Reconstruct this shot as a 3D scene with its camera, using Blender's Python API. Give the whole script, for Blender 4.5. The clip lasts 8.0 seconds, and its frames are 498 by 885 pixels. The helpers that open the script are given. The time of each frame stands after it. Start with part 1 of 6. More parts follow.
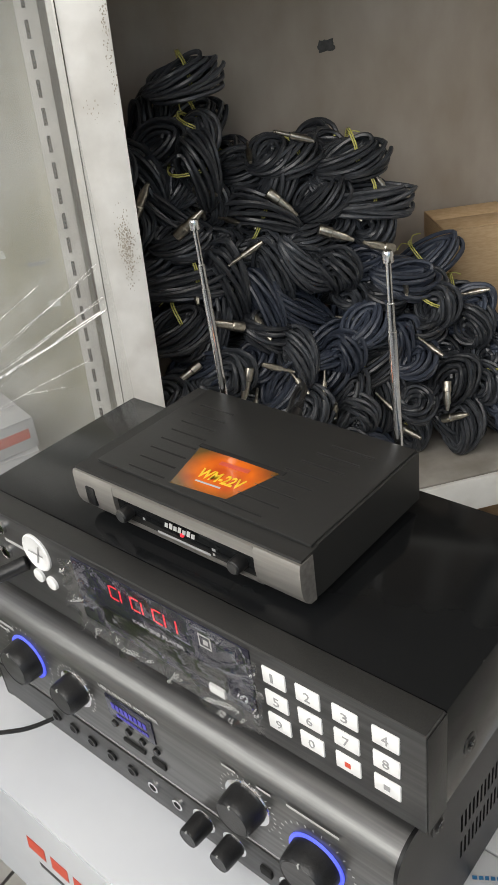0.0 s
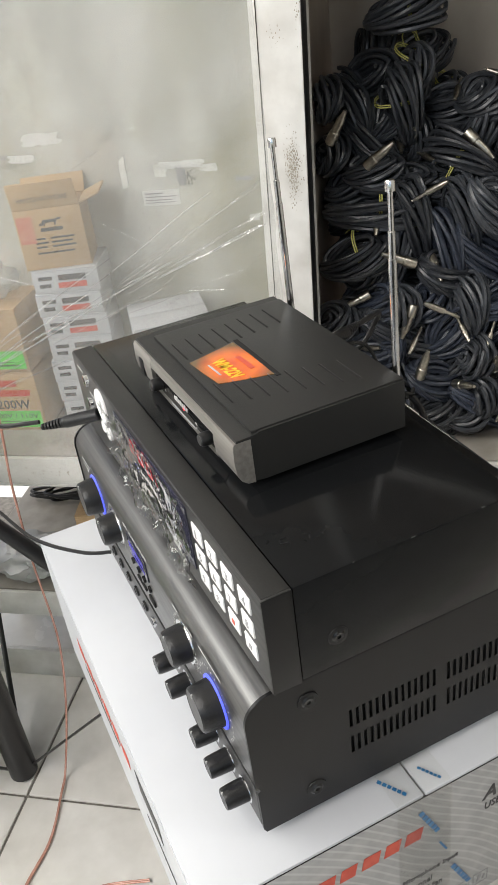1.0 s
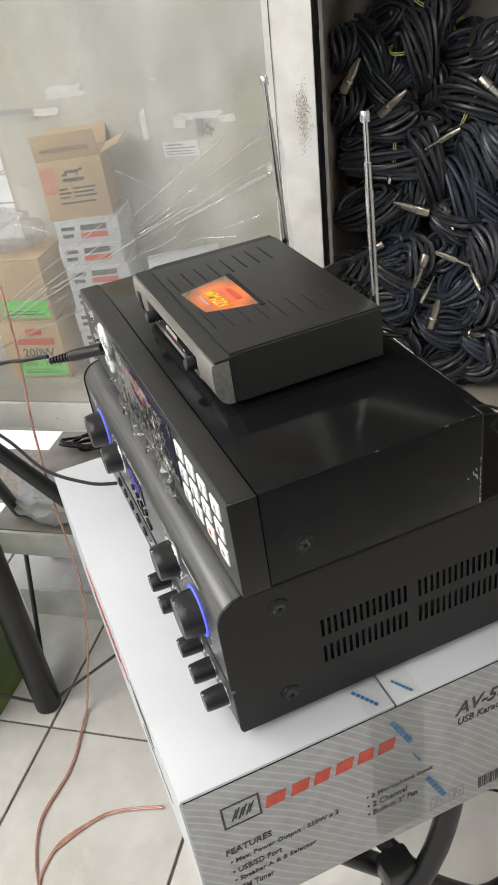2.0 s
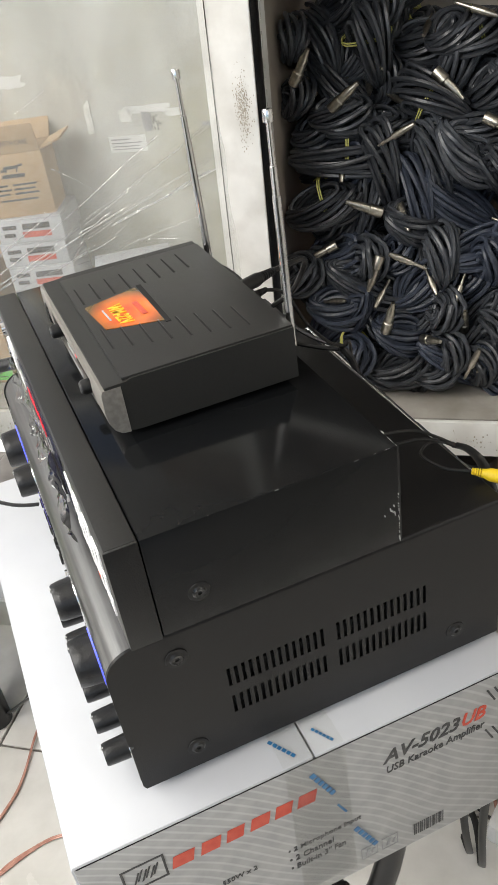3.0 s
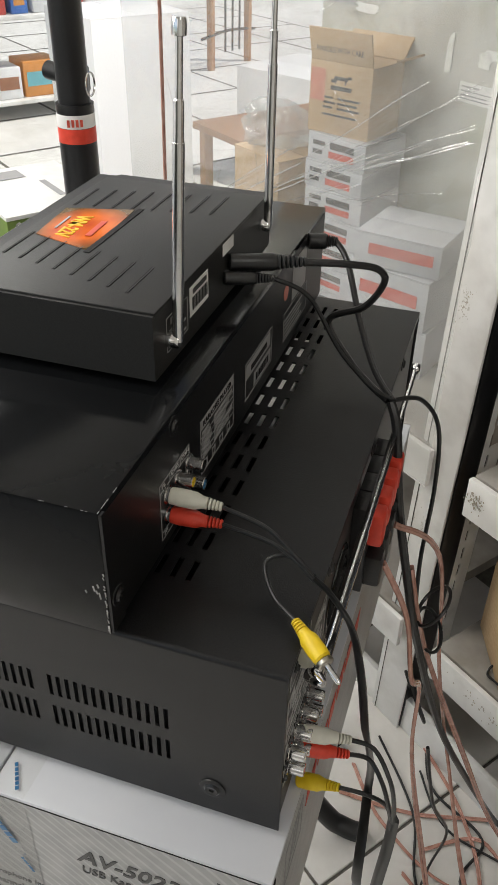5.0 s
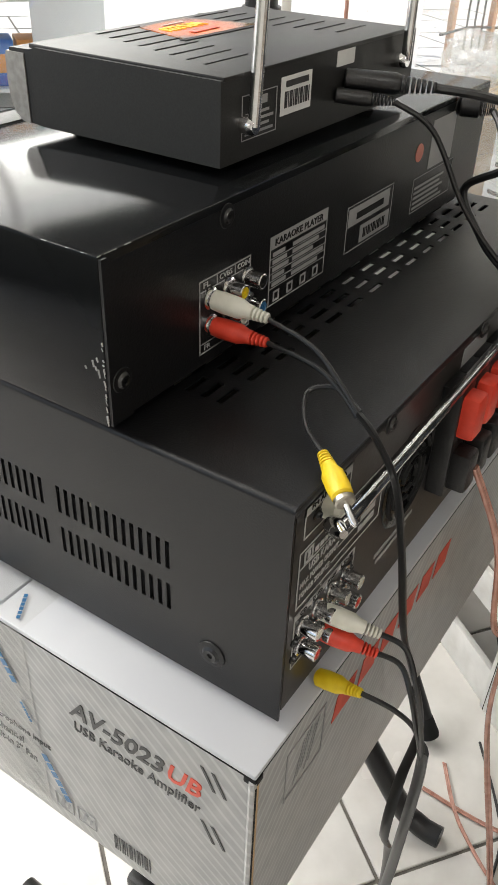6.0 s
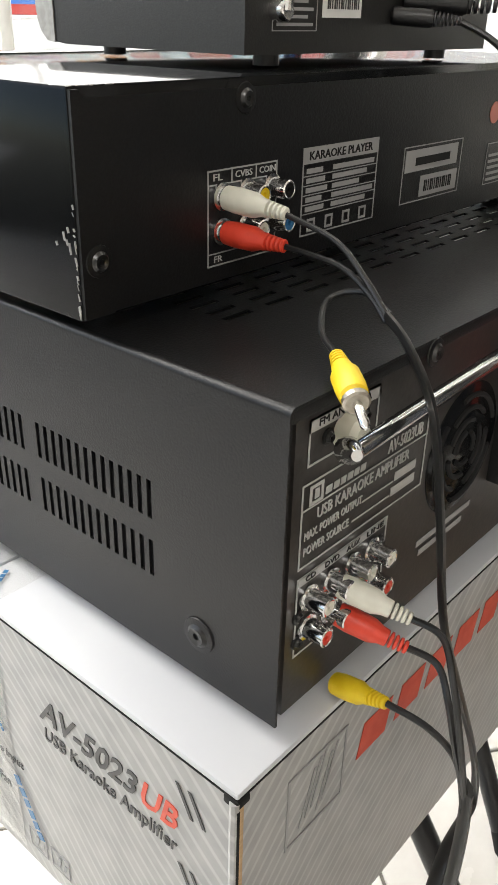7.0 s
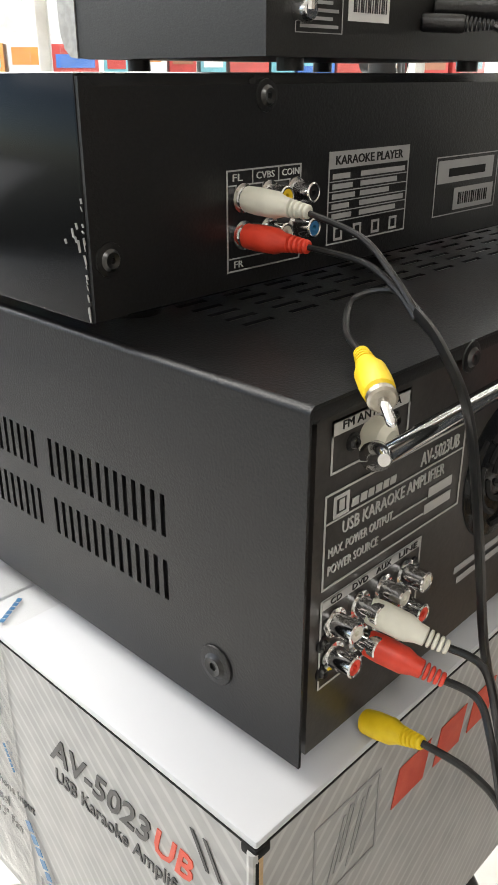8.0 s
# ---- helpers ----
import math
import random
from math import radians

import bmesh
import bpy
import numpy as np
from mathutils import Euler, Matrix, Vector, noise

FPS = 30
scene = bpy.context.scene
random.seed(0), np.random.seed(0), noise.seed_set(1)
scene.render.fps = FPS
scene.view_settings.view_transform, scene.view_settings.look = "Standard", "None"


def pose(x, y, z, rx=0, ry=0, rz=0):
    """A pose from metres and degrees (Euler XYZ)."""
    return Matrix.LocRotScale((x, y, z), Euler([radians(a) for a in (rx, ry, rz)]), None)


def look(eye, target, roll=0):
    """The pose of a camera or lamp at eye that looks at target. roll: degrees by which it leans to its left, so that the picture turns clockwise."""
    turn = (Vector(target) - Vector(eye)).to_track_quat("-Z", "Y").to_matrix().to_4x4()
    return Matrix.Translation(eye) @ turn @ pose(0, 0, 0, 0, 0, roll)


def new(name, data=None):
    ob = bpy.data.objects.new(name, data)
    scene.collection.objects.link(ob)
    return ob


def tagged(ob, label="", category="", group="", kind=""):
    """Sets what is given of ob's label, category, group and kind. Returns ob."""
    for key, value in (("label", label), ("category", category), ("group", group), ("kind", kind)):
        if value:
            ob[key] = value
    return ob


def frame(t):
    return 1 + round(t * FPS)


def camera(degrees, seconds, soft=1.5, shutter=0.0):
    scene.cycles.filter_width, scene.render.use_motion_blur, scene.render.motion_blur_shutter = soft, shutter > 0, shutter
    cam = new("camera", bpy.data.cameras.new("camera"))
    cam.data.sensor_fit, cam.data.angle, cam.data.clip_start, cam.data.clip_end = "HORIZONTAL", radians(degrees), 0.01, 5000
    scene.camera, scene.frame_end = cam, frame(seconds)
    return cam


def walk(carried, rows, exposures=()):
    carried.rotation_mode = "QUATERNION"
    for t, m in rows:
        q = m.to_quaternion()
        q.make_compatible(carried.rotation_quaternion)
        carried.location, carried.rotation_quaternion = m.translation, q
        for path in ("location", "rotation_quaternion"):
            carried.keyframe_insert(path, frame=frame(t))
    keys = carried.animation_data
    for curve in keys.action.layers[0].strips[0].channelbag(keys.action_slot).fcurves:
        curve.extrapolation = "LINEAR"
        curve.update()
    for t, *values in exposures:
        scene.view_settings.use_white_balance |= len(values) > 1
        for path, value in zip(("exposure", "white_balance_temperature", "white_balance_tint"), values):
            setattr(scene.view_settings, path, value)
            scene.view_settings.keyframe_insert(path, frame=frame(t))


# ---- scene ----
cam = camera(33.8, 8.0)
PATH = [
    (0, (0.151, -0.227, 1.238), (-1.043, 1.014, 0.22), -7.7),
    (0.2, (0.168, -0.191, 1.233), (-1.127, 0.932, 0.202), -7.1),
    (0.5, (0.23, -0.143, 1.228), (-1.207, 0.752, 0.163), -6.7),
    (0.7, (0.284, -0.121, 1.226), (-1.242, 0.63, 0.173), -6.9),
    (1, (0.347, -0.104, 1.217), (-1.238, 0.52, 0.169), -7.9),
    (1.2, (0.369, -0.096, 1.213), (-1.229, 0.487, 0.16), -7.6),
    (2.3, (0.413, -0.079, 1.195), (-1.183, 0.41, 0.093), -9.6),
    (2.5, (0.415, -0.074, 1.193), (-1.182, 0.412, 0.092), -9.6),
    (3, (0.375, 0.0, 1.183), (-1.204, 0.512, 0.067), -9.0),
    (3.2, (0.339, 0.054, 1.176), (-1.223, 0.538, 0.025), -9.1),
    (3.5, (0.304, 0.13, 1.165), (-1.253, 0.582, -0.007), -8.7),
    (3.8, (0.297, 0.199, 1.171), (-1.307, 0.5, 0.014), -8.4),
    (4, (0.306, 0.245, 1.169), (-1.333, 0.362, 0.03), -5.6),
    (4.1, (0.317, 0.269, 1.167), (-1.336, 0.294, 0.041), -4.6),
    (4.3, (0.326, 0.306, 1.157), (-1.326, 0.165, 0.039), -3.6),
    (4.5, (0.308, 0.333, 1.145), (-1.329, 0.046, 0.034), -3.8),
    (4.8, (0.27, 0.351, 1.134), (-1.341, -0.041, 0.015), -0.1),
    (5, (0.255, 0.364, 1.124), (-1.3, -0.129, -0.033), 1.1),
    (5.2, (0.26, 0.384, 1.1), (-1.266, -0.227, -0.039), 1.6),
    (6.3, (0.206, 0.433, 0.98), (-1.149, -0.54, -0.123), 1.7),
    (6.5, (0.196, 0.437, 0.961), (-1.168, -0.614, -0.056), 1.1),
    (7, (0.183, 0.446, 0.906), (-1.161, -0.707, -0.024), 1.4),
    (7.5, (0.169, 0.435, 0.881), (-1.151, -0.784, 0.001), 1.0),
    (8, (0.168, 0.443, 0.883), (-1.149, -0.821, 0.065), -0.0),
]
walk(cam, [(t, look(eye, target, roll)) for t, eye, target, roll in PATH],
     exposures=[(0, -0.75), (0.5, -0.54), (1, -0.4), (2.5, -0.5), (3, -0.22), (3.5, 0.38), (4, 0.35), (4.5, -0.15), (5, -0.42), (5.2, -0.3), (6.5, 0.4), (7, 0.6), (8, 0.62)])

# ---- world, sun, exposure ----
SH = pose(-0.565, 0.36, 0, 0, 0, 53)      # frame of the shop: u along the rack, n into the rack
world = bpy.data.worlds.new("sky")
scene.world = world
world.use_nodes = True
sky = world.node_tree.nodes.new("ShaderNodeTexSky")
sky.sky_type, sky.sun_disc, sky.sun_elevation, sky.sun_rotation = "NISHITA", False, radians(58), radians(330)
bg = world.node_tree.nodes["Background"]
world.node_tree.links.new(sky.outputs[0], bg.inputs[0])
bg.inputs[1].default_value = 0.15
sun = new("sun", bpy.data.lights.new("sun", "SUN"))
sun.data.energy, sun.data.angle, sun.data.color = 5.0, radians(0.6), (1.0, 0.95, 0.88)
sun.matrix_world = SH @ look((0.55, 0.75, 1.7), (0, 0, 0))


def added_lamp(u, n, z, tu, tn, tz, sx, sy, watts):
    lamp = new("added_area_lamp", bpy.data.lights.new("added_area_lamp", "AREA"))
    lamp.data.shape, lamp.data.size, lamp.data.size_y = "RECTANGLE", sx, sy
    lamp.data.energy, lamp.data.color = watts, (1.0, 0.97, 0.925)
    lamp.matrix_world = SH @ look((u, n, z), (tu, tn, tz))


# Stands in for daylight through the open shop front.
added_lamp(-1.2, -1.2, 2.0, 0.2, -0.2, 0.6, 3.0, 1.6, 116)
# Weak fill lamp added on the unseen front side.
added_lamp(0.9, -3.0, 2.0, 0.3, -0.3, 0.7, 2.6, 1.1, 7)
added_lamp(1.9, -0.7, 2.55, 0.9, -0.5, 0.3, 0.3, 1.2, 13)      # fill lamp added inside the shop, its source unseen

# ---- materials ----


def material(name, c1, c2=None, rough=0.5, metal=0.0, scale=40.0, bump=0.0, stretch=(1, 1, 1), stain=0.0, stain_scale=5.0, rough_var=0.08, coat=0.0, per_object=0.0, detail=6.0, edge=(0.35, 0.65), spec=0.5, stain_colour=(0.42, 0.38, 0.32)):
    m = bpy.data.materials.new(name)
    m.use_nodes = True
    nt = m.node_tree
    b = nt.nodes["Principled BSDF"]
    b.inputs["Metallic"].default_value = metal
    b.inputs["Coat Weight"].default_value = coat
    b.inputs["Specular IOR Level"].default_value = spec
    c2 = c2 or tuple(min(1, v * 1.18) for v in c1)
    tc = nt.nodes.new("ShaderNodeTexCoord")
    mp = nt.nodes.new("ShaderNodeMapping")
    mp.inputs["Scale"].default_value = stretch
    nt.links.new(tc.outputs["Object"], mp.inputs[0])
    fine = nt.nodes.new("ShaderNodeTexNoise")
    fine.inputs["Scale"].default_value, fine.inputs["Detail"].default_value = scale, detail
    nt.links.new(mp.outputs[0], fine.inputs["Vector"])
    ramp = nt.nodes.new("ShaderNodeValToRGB")
    ramp.color_ramp.elements[0].position, ramp.color_ramp.elements[1].position = edge
    ramp.color_ramp.elements[0].color, ramp.color_ramp.elements[1].color = (*c1, 1), (*c2, 1)
    nt.links.new(fine.outputs["Fac"], ramp.inputs[0])
    colour = ramp.outputs[0]
    big = nt.nodes.new("ShaderNodeTexNoise")
    big.inputs["Scale"].default_value, big.inputs["Detail"].default_value = stain_scale, 8
    nt.links.new(tc.outputs["Object"], big.inputs["Vector"])
    if stain:
        mx = nt.nodes.new("ShaderNodeMix")
        mx.data_type, mx.blend_type = "RGBA", "MULTIPLY"
        sr = nt.nodes.new("ShaderNodeMapRange")
        sr.inputs["From Min"].default_value, sr.inputs["From Max"].default_value = 0.45, 0.72
        sr.inputs["To Max"].default_value = stain
        nt.links.new(big.outputs["Fac"], sr.inputs[0])
        nt.links.new(sr.outputs[0], mx.inputs["Factor"])
        nt.links.new(colour, mx.inputs["A"])
        mx.inputs["B"].default_value = (*stain_colour, 1)
        colour = mx.outputs["Result"]
    if per_object:
        info = nt.nodes.new("ShaderNodeObjectInfo")
        hs = nt.nodes.new("ShaderNodeHueSaturation")
        vr = nt.nodes.new("ShaderNodeMapRange")
        vr.inputs["To Min"].default_value, vr.inputs["To Max"].default_value = 1 - per_object, 1 + per_object
        nt.links.new(info.outputs["Random"], vr.inputs[0])
        nt.links.new(vr.outputs[0], hs.inputs["Value"])
        nt.links.new(colour, hs.inputs["Color"])
        colour = hs.outputs[0]
    nt.links.new(colour, b.inputs["Base Color"])
    rr = nt.nodes.new("ShaderNodeMapRange")
    rr.inputs["To Min"].default_value, rr.inputs["To Max"].default_value = max(0.02, rough - rough_var), min(1, rough + rough_var)
    nt.links.new(big.outputs["Fac"], rr.inputs[0])
    nt.links.new(rr.outputs[0], b.inputs["Roughness"])
    if bump:
        bp = nt.nodes.new("ShaderNodeBump")
        bp.inputs["Strength"].default_value, bp.inputs["Distance"].default_value = bump, 0.002
        nt.links.new(fine.outputs["Fac"], bp.inputs["Height"])
        nt.links.new(bp.outputs[0], b.inputs["Normal"])
    return m


def glowing(name, colour, strength):
    m = material(name, colour)
    b = m.node_tree.nodes["Principled BSDF"]
    b.inputs["Emission Color"].default_value = (*colour, 1)
    b.inputs["Emission Strength"].default_value = strength
    return m


def film(name, gloss, tint, rough=0.06, bump=0.4, scale=14.0, stretch=(1, 1, 1), haze=0.0, thin=True, milky=False):
    """Clear plastic: mostly see-through, with a shiny wrinkled skin and a slight haze."""
    m = bpy.data.materials.new(name)
    m.use_nodes = True
    nt = m.node_tree
    nt.nodes.remove(nt.nodes["Principled BSDF"])
    out = nt.nodes["Material Output"]
    tr, gl, df = nt.nodes.new("ShaderNodeBsdfTransparent"), nt.nodes.new("ShaderNodeBsdfGlossy"), nt.nodes.new("ShaderNodeBsdfTranslucent" if milky else "ShaderNodeBsdfDiffuse")
    tr.inputs[0].default_value = (*tint, 1)
    df.inputs[0].default_value = (0.75, 0.76, 0.74, 1)
    veil = df
    if milky:
        front = nt.nodes.new("ShaderNodeBsdfDiffuse")
        front.inputs[0].default_value = (0.8, 0.8, 0.77, 1)
        veil = nt.nodes.new("ShaderNodeMixShader")
        veil.inputs[0].default_value = 0.5
        nt.links.new(df.outputs[0], veil.inputs[1])
        nt.links.new(front.outputs[0], veil.inputs[2])
    gl.inputs["Roughness"].default_value = rough
    tc, mp, nz, bp = (nt.nodes.new("ShaderNode" + k) for k in ("TexCoord", "Mapping", "TexNoise", "Bump"))
    mp.inputs["Scale"].default_value = stretch
    nz.inputs["Scale"].default_value, nz.inputs["Detail"].default_value = scale, 3
    nt.links.new(tc.outputs["Object"], mp.inputs[0])
    nt.links.new(mp.outputs[0], nz.inputs["Vector"])
    nt.links.new(nz.outputs["Fac"], bp.inputs["Height"])
    bp.inputs["Strength"].default_value, bp.inputs["Distance"].default_value = bump, 0.01
    nt.links.new(bp.outputs[0], gl.inputs["Normal"])
    fr = nt.nodes.new("ShaderNodeFresnel")
    nt.links.new(bp.outputs[0], fr.inputs["Normal"])
    mul = nt.nodes.new("ShaderNodeMath")
    mul.operation, mul.use_clamp = "MULTIPLY", True
    mul.inputs[1].default_value = gloss
    if thin:
        nt.links.new(fr.outputs[0], mul.inputs[0])
    else:
        mul.inputs[0].default_value = 0.08
    m1, m2 = nt.nodes.new("ShaderNodeMixShader"), nt.nodes.new("ShaderNodeMixShader")
    m1.inputs[0].default_value = haze
    nt.links.new(tr.outputs[0], m1.inputs[1])
    nt.links.new(veil.outputs[0], m1.inputs[2])
    nt.links.new(mul.outputs[0], m2.inputs[0])
    nt.links.new(m1.outputs[0], m2.inputs[1])
    nt.links.new(gl.outputs[0], m2.inputs[2])
    nt.links.new(m2.outputs[0], out.inputs[0])
    return m


BLACK_SHEET = material("black_powder_coat", (0.0045, 0.0045, 0.005), (0.008, 0.008, 0.0085), 0.37, 0, 900, 0.12, rough_var=0.08, stain_scale=9, spec=0.36)
BLACK_GLOSS = material("black_lacquer", (0.0062, 0.0067, 0.0073), (0.0066, 0.0071, 0.0077), 0.13, 0, 60, 0.0, rough_var=0.03, stain_scale=12, spec=0.2)
BLACK_PLASTIC = material("black_plastic", (0.008, 0.008, 0.0085), (0.013, 0.013, 0.0135), 0.33, 0, 700, 0.15)
SATIN_PLASTIC = material("grey_black_abs", (0.017, 0.017, 0.0165), (0.023, 0.023, 0.022), 0.45, 0, 1200, 0.1, spec=0.35)
# Near-black for plain black parts and for shade put inside openings.
BLACK_AND_SHADE = material("black_and_shade", (0.004, 0.004, 0.004), (0.006, 0.006, 0.006), 0.9)
BRUSHED = material("brushed_titanium", (0.16, 0.16, 0.16), (0.22, 0.219, 0.217), 0.36, 0.9, 260, 0.05, (0.03, 1, 1), rough_var=0.05)
BRUSHED_LIGHT = material("brushed_pale_titanium", (0.34, 0.325, 0.30), (0.44, 0.42, 0.39), 0.42, 0.75, 260, 0.05, (0.03, 1, 1), rough_var=0.05)
BRUSHED_DARK = material("brushed_gunmetal", (0.075, 0.075, 0.075), (0.11, 0.11, 0.11), 0.38, 0.75, 260, 0.05, (0.03, 1, 1), rough_var=0.05)
CHROME = material("chrome", (0.72, 0.72, 0.72), (0.82, 0.82, 0.82), 0.13, 1.0, 200, 0.0, rough_var=0.05)
NICKEL = material("worn_nickel", (0.38, 0.35, 0.29), (0.58, 0.55, 0.48), 0.3, 1.0, 160, 0.05, rough_var=0.1)
CARTON_WHITE = material("coated_white_card", (0.52, 0.535, 0.565), (0.56, 0.575, 0.60), 0.42, 0, 8, 0.05, stain=0.06, stain_scale=12)
CARD = material("brown_corrugated_card", (0.50, 0.34, 0.18), (0.58, 0.41, 0.24), 0.8, 0, 90, 0.1, (1, 1, 6), stain=0.3, stain_scale=8, per_object=0.12)
WHITE_PAINT = material("chipped_white_enamel", (0.74, 0.73, 0.70), (0.8, 0.79, 0.76), 0.4, 0, 30, 0.05, stain=0.4, stain_scale=14)
STEEL_SHEET = material("dull_galvanised_sheet", (0.60, 0.60, 0.555), (0.76, 0.76, 0.71), 0.17, 0.26, 16, 0.012, (1, 1, 0.3), stain=0.7, stain_scale=4.5, rough_var=0.07, stain_colour=(0.66, 0.62, 0.42))
SHELF_DIRTY = material("dusty_shelf_sheet", (0.27, 0.25, 0.22), (0.40, 0.375, 0.34), 0.6, 0, 14, 0.08, stain=0.6, stain_scale=9)
BACK_SHEET = material("rusty_grey_sheet", (0.32, 0.272, 0.222), (0.42, 0.375, 0.325), 0.42, 0.1, 9, 0.05, (1, 1, 0.5), stain=0.75, stain_scale=2.6, rough_var=0.12, stain_colour=(0.46, 0.33, 0.22))
TILE = material("cream_floor_tile", (0.6, 0.585, 0.55), (0.68, 0.665, 0.63), 0.25, 0, 18, 0.02, stain=0.25, stain_scale=5, per_object=0.05)
GROUT = material("dirty_grout", (0.11, 0.10, 0.09), (0.17, 0.16, 0.14), 0.9, 0, 90, 0.2)
PLASTER = material("painted_plaster", (0.62, 0.61, 0.58), (0.7, 0.69, 0.66), 0.8, 0, 30, 0.1, stain=0.3)
CONCRETE = material("pale_street_concrete", (0.64, 0.63, 0.6), (0.74, 0.73, 0.7), 0.85, 0, 20, 0.15, stain=0.3, stain_scale=1.2)
CORD = material("black_rubber_cord", (0.028, 0.031, 0.036), (0.052, 0.056, 0.064), 0.3, 0, 120, 0.03, per_object=0.35, rough_var=0.08)
CORD_BLUE = material("blue_black_rubber_cord", (0.03, 0.037, 0.055), (0.05, 0.06, 0.084), 0.38, 0, 120, 0.05, per_object=0.3, rough_var=0.1)
WIRE_BLACK = material("black_vinyl_wire", (0.012, 0.012, 0.012), (0.018, 0.018, 0.018), 0.35, 0, 200, 0.02)
TIE = material("yellow_plastic_string", (0.5, 0.47, 0.10), (0.62, 0.6, 0.2), 0.5, 0, 90, 0.1)
COPPER_WIRE = material("clear_copper_speaker_wire", (0.42, 0.20, 0.15), (0.58, 0.32, 0.25), 0.25, 0.15, 90, 0.02, coat=0.5)
KEY_WHITE = material("white_silicone_key", (0.76, 0.76, 0.75), (0.8, 0.8, 0.79), 0.4, 0, 200, 0.02)
PLUG_WHITE = material("ivory_plug_rubber", (0.66, 0.65, 0.56), (0.72, 0.71, 0.62), 0.45, 0, 150, 0.05)
PLUG_RED = material("red_plug_rubber", (0.62, 0.045, 0.02), (0.72, 0.06, 0.03), 0.42, 0, 150, 0.05)
PLUG_YELLOW = material("yellow_plug_rubber", (0.75, 0.52, 0.01), (0.82, 0.6, 0.02), 0.42, 0, 150, 0.05)
PRINT_WHITE = material("white_screen_print", (0.42, 0.42, 0.41), (0.48, 0.48, 0.47), 0.6)
PRINT_GREY = material("grey_screen_print", (0.3, 0.3, 0.3), (0.34, 0.34, 0.34), 0.6)
PRINT_RED = material("red_ink", (0.55, 0.06, 0.03), (0.62, 0.09, 0.05), 0.5, 0, 120)
PRINT_BLACK = material("dark_grey_ink", (0.03, 0.03, 0.03), (0.06, 0.06, 0.06), 0.5, 0, 120)
PRINT_BLUE = material("blue_tape_ink", (0.02, 0.12, 0.28), (0.04, 0.18, 0.36), 0.4, 0, 120)
GREEN_LABEL = material("bright_green_label", (0.10, 0.62, 0.06), (0.14, 0.7, 0.09), 0.5, 0, 90)
PAPER = material("white_paper", (0.7, 0.7, 0.68), (0.76, 0.76, 0.74), 0.7, 0, 60)
BLUE_GLOW = glowing("blue_light_ring", (0.10, 0.13, 0.95), 0.9)
RED_GLOW = glowing("red_digits", (0.9, 0.03, 0.05), 0.7)
DISPLAY = material("dim_display_glass", (0.02, 0.02, 0.03), (0.03, 0.03, 0.05), 0.1, 0, 40)
WRAP = film("stretch_wrap", 1.5, (0.95, 0.955, 0.95), 0.09, 0.22, 9.0, (2.0, 1.0, 3.0), 0.3, milky=True)
PROTECT = film("crumpled_clear_film", 2.0, (0.97, 0.97, 0.97), 0.05, 0.05, 40.0, (1, 1, 1), 0.0)
TAPE = film("clear_packing_tape", 0.9, (0.985, 0.985, 0.97), 0.15, 0.2, 90.0, (1, 1, 1), 0.02)


def orange_label_material():
    """Glossy printed label: a fiery orange middle that runs out to olive brown."""
    m = material("orange_glossy_label", (0.55, 0.06, 0.01), (0.80, 0.17, 0.012), 0.2, 0, 40, coat=0.4, edge=(0.35, 0.62), detail=2)
    nt = m.node_tree
    b = nt.nodes["Principled BSDF"]
    src = b.inputs["Base Color"].links[0].from_socket
    tc, mp, gr, mr, mx = (nt.nodes.new("ShaderNode" + k) for k in ("TexCoord", "Mapping", "TexGradient", "MapRange", "Mix"))
    gr.gradient_type = "SPHERICAL"
    mp.inputs["Location"].default_value, mp.inputs["Scale"].default_value = (-0.95, -0.85, 0), (1.75, 1.5, 0)
    nt.links.new(tc.outputs["Generated"], mp.inputs[0])
    nt.links.new(mp.outputs[0], gr.inputs[0])
    nt.links.new(gr.outputs["Fac"], mr.inputs[0])
    mr.inputs["From Min"].default_value, mr.inputs["From Max"].default_value = 0.08, 0.5
    mx.data_type = "RGBA"
    nt.links.new(mr.outputs[0], mx.inputs["Factor"])
    mx.inputs["A"].default_value = (0.13, 0.075, 0.022, 1)
    nt.links.new(src, mx.inputs["B"])
    nt.links.new(mx.outputs["Result"], b.inputs["Base Color"])
    return m


def carton_print_material():
    """Silver-grey printed card: fine ribs and broad pale wave lines."""
    m = material("silver_printed_card", (0.32, 0.32, 0.315), (0.38, 0.38, 0.37), 0.4, 0, 70, 0.03, stain=0.1, stain_scale=6)
    nt = m.node_tree
    b = nt.nodes["Principled BSDF"]
    src = b.inputs["Base Color"].links[0].from_socket
    tc = nt.nodes.new("ShaderNodeTexCoord")
    wv = nt.nodes.new("ShaderNodeTexWave")
    wv.inputs["Scale"].default_value, wv.inputs["Distortion"].default_value, wv.inputs["Detail"].default_value = 60, 14, 0.6
    wv.inputs["Detail Scale"].default_value = 0.12
    wv.bands_direction = "DIAGONAL"
    nt.links.new(tc.outputs["Object"], wv.inputs["Vector"])
    mr = nt.nodes.new("ShaderNodeMapRange")
    mr.inputs["From Min"].default_value, mr.inputs["From Max"].default_value, mr.inputs["To Max"].default_value = 0.7, 0.95, 0.28
    nt.links.new(wv.outputs["Fac"], mr.inputs[0])
    mx = nt.nodes.new("ShaderNodeMix")
    mx.data_type = "RGBA"
    nt.links.new(mr.outputs[0], mx.inputs["Factor"])
    nt.links.new(src, mx.inputs["A"])
    mx.inputs["B"].default_value = (0.66, 0.66, 0.65, 1)
    nt.links.new(mx.outputs["Result"], b.inputs["Base Color"])
    return m


ORANGE = orange_label_material()
CARTON_SIDE = carton_print_material()

# ---- building helpers ----


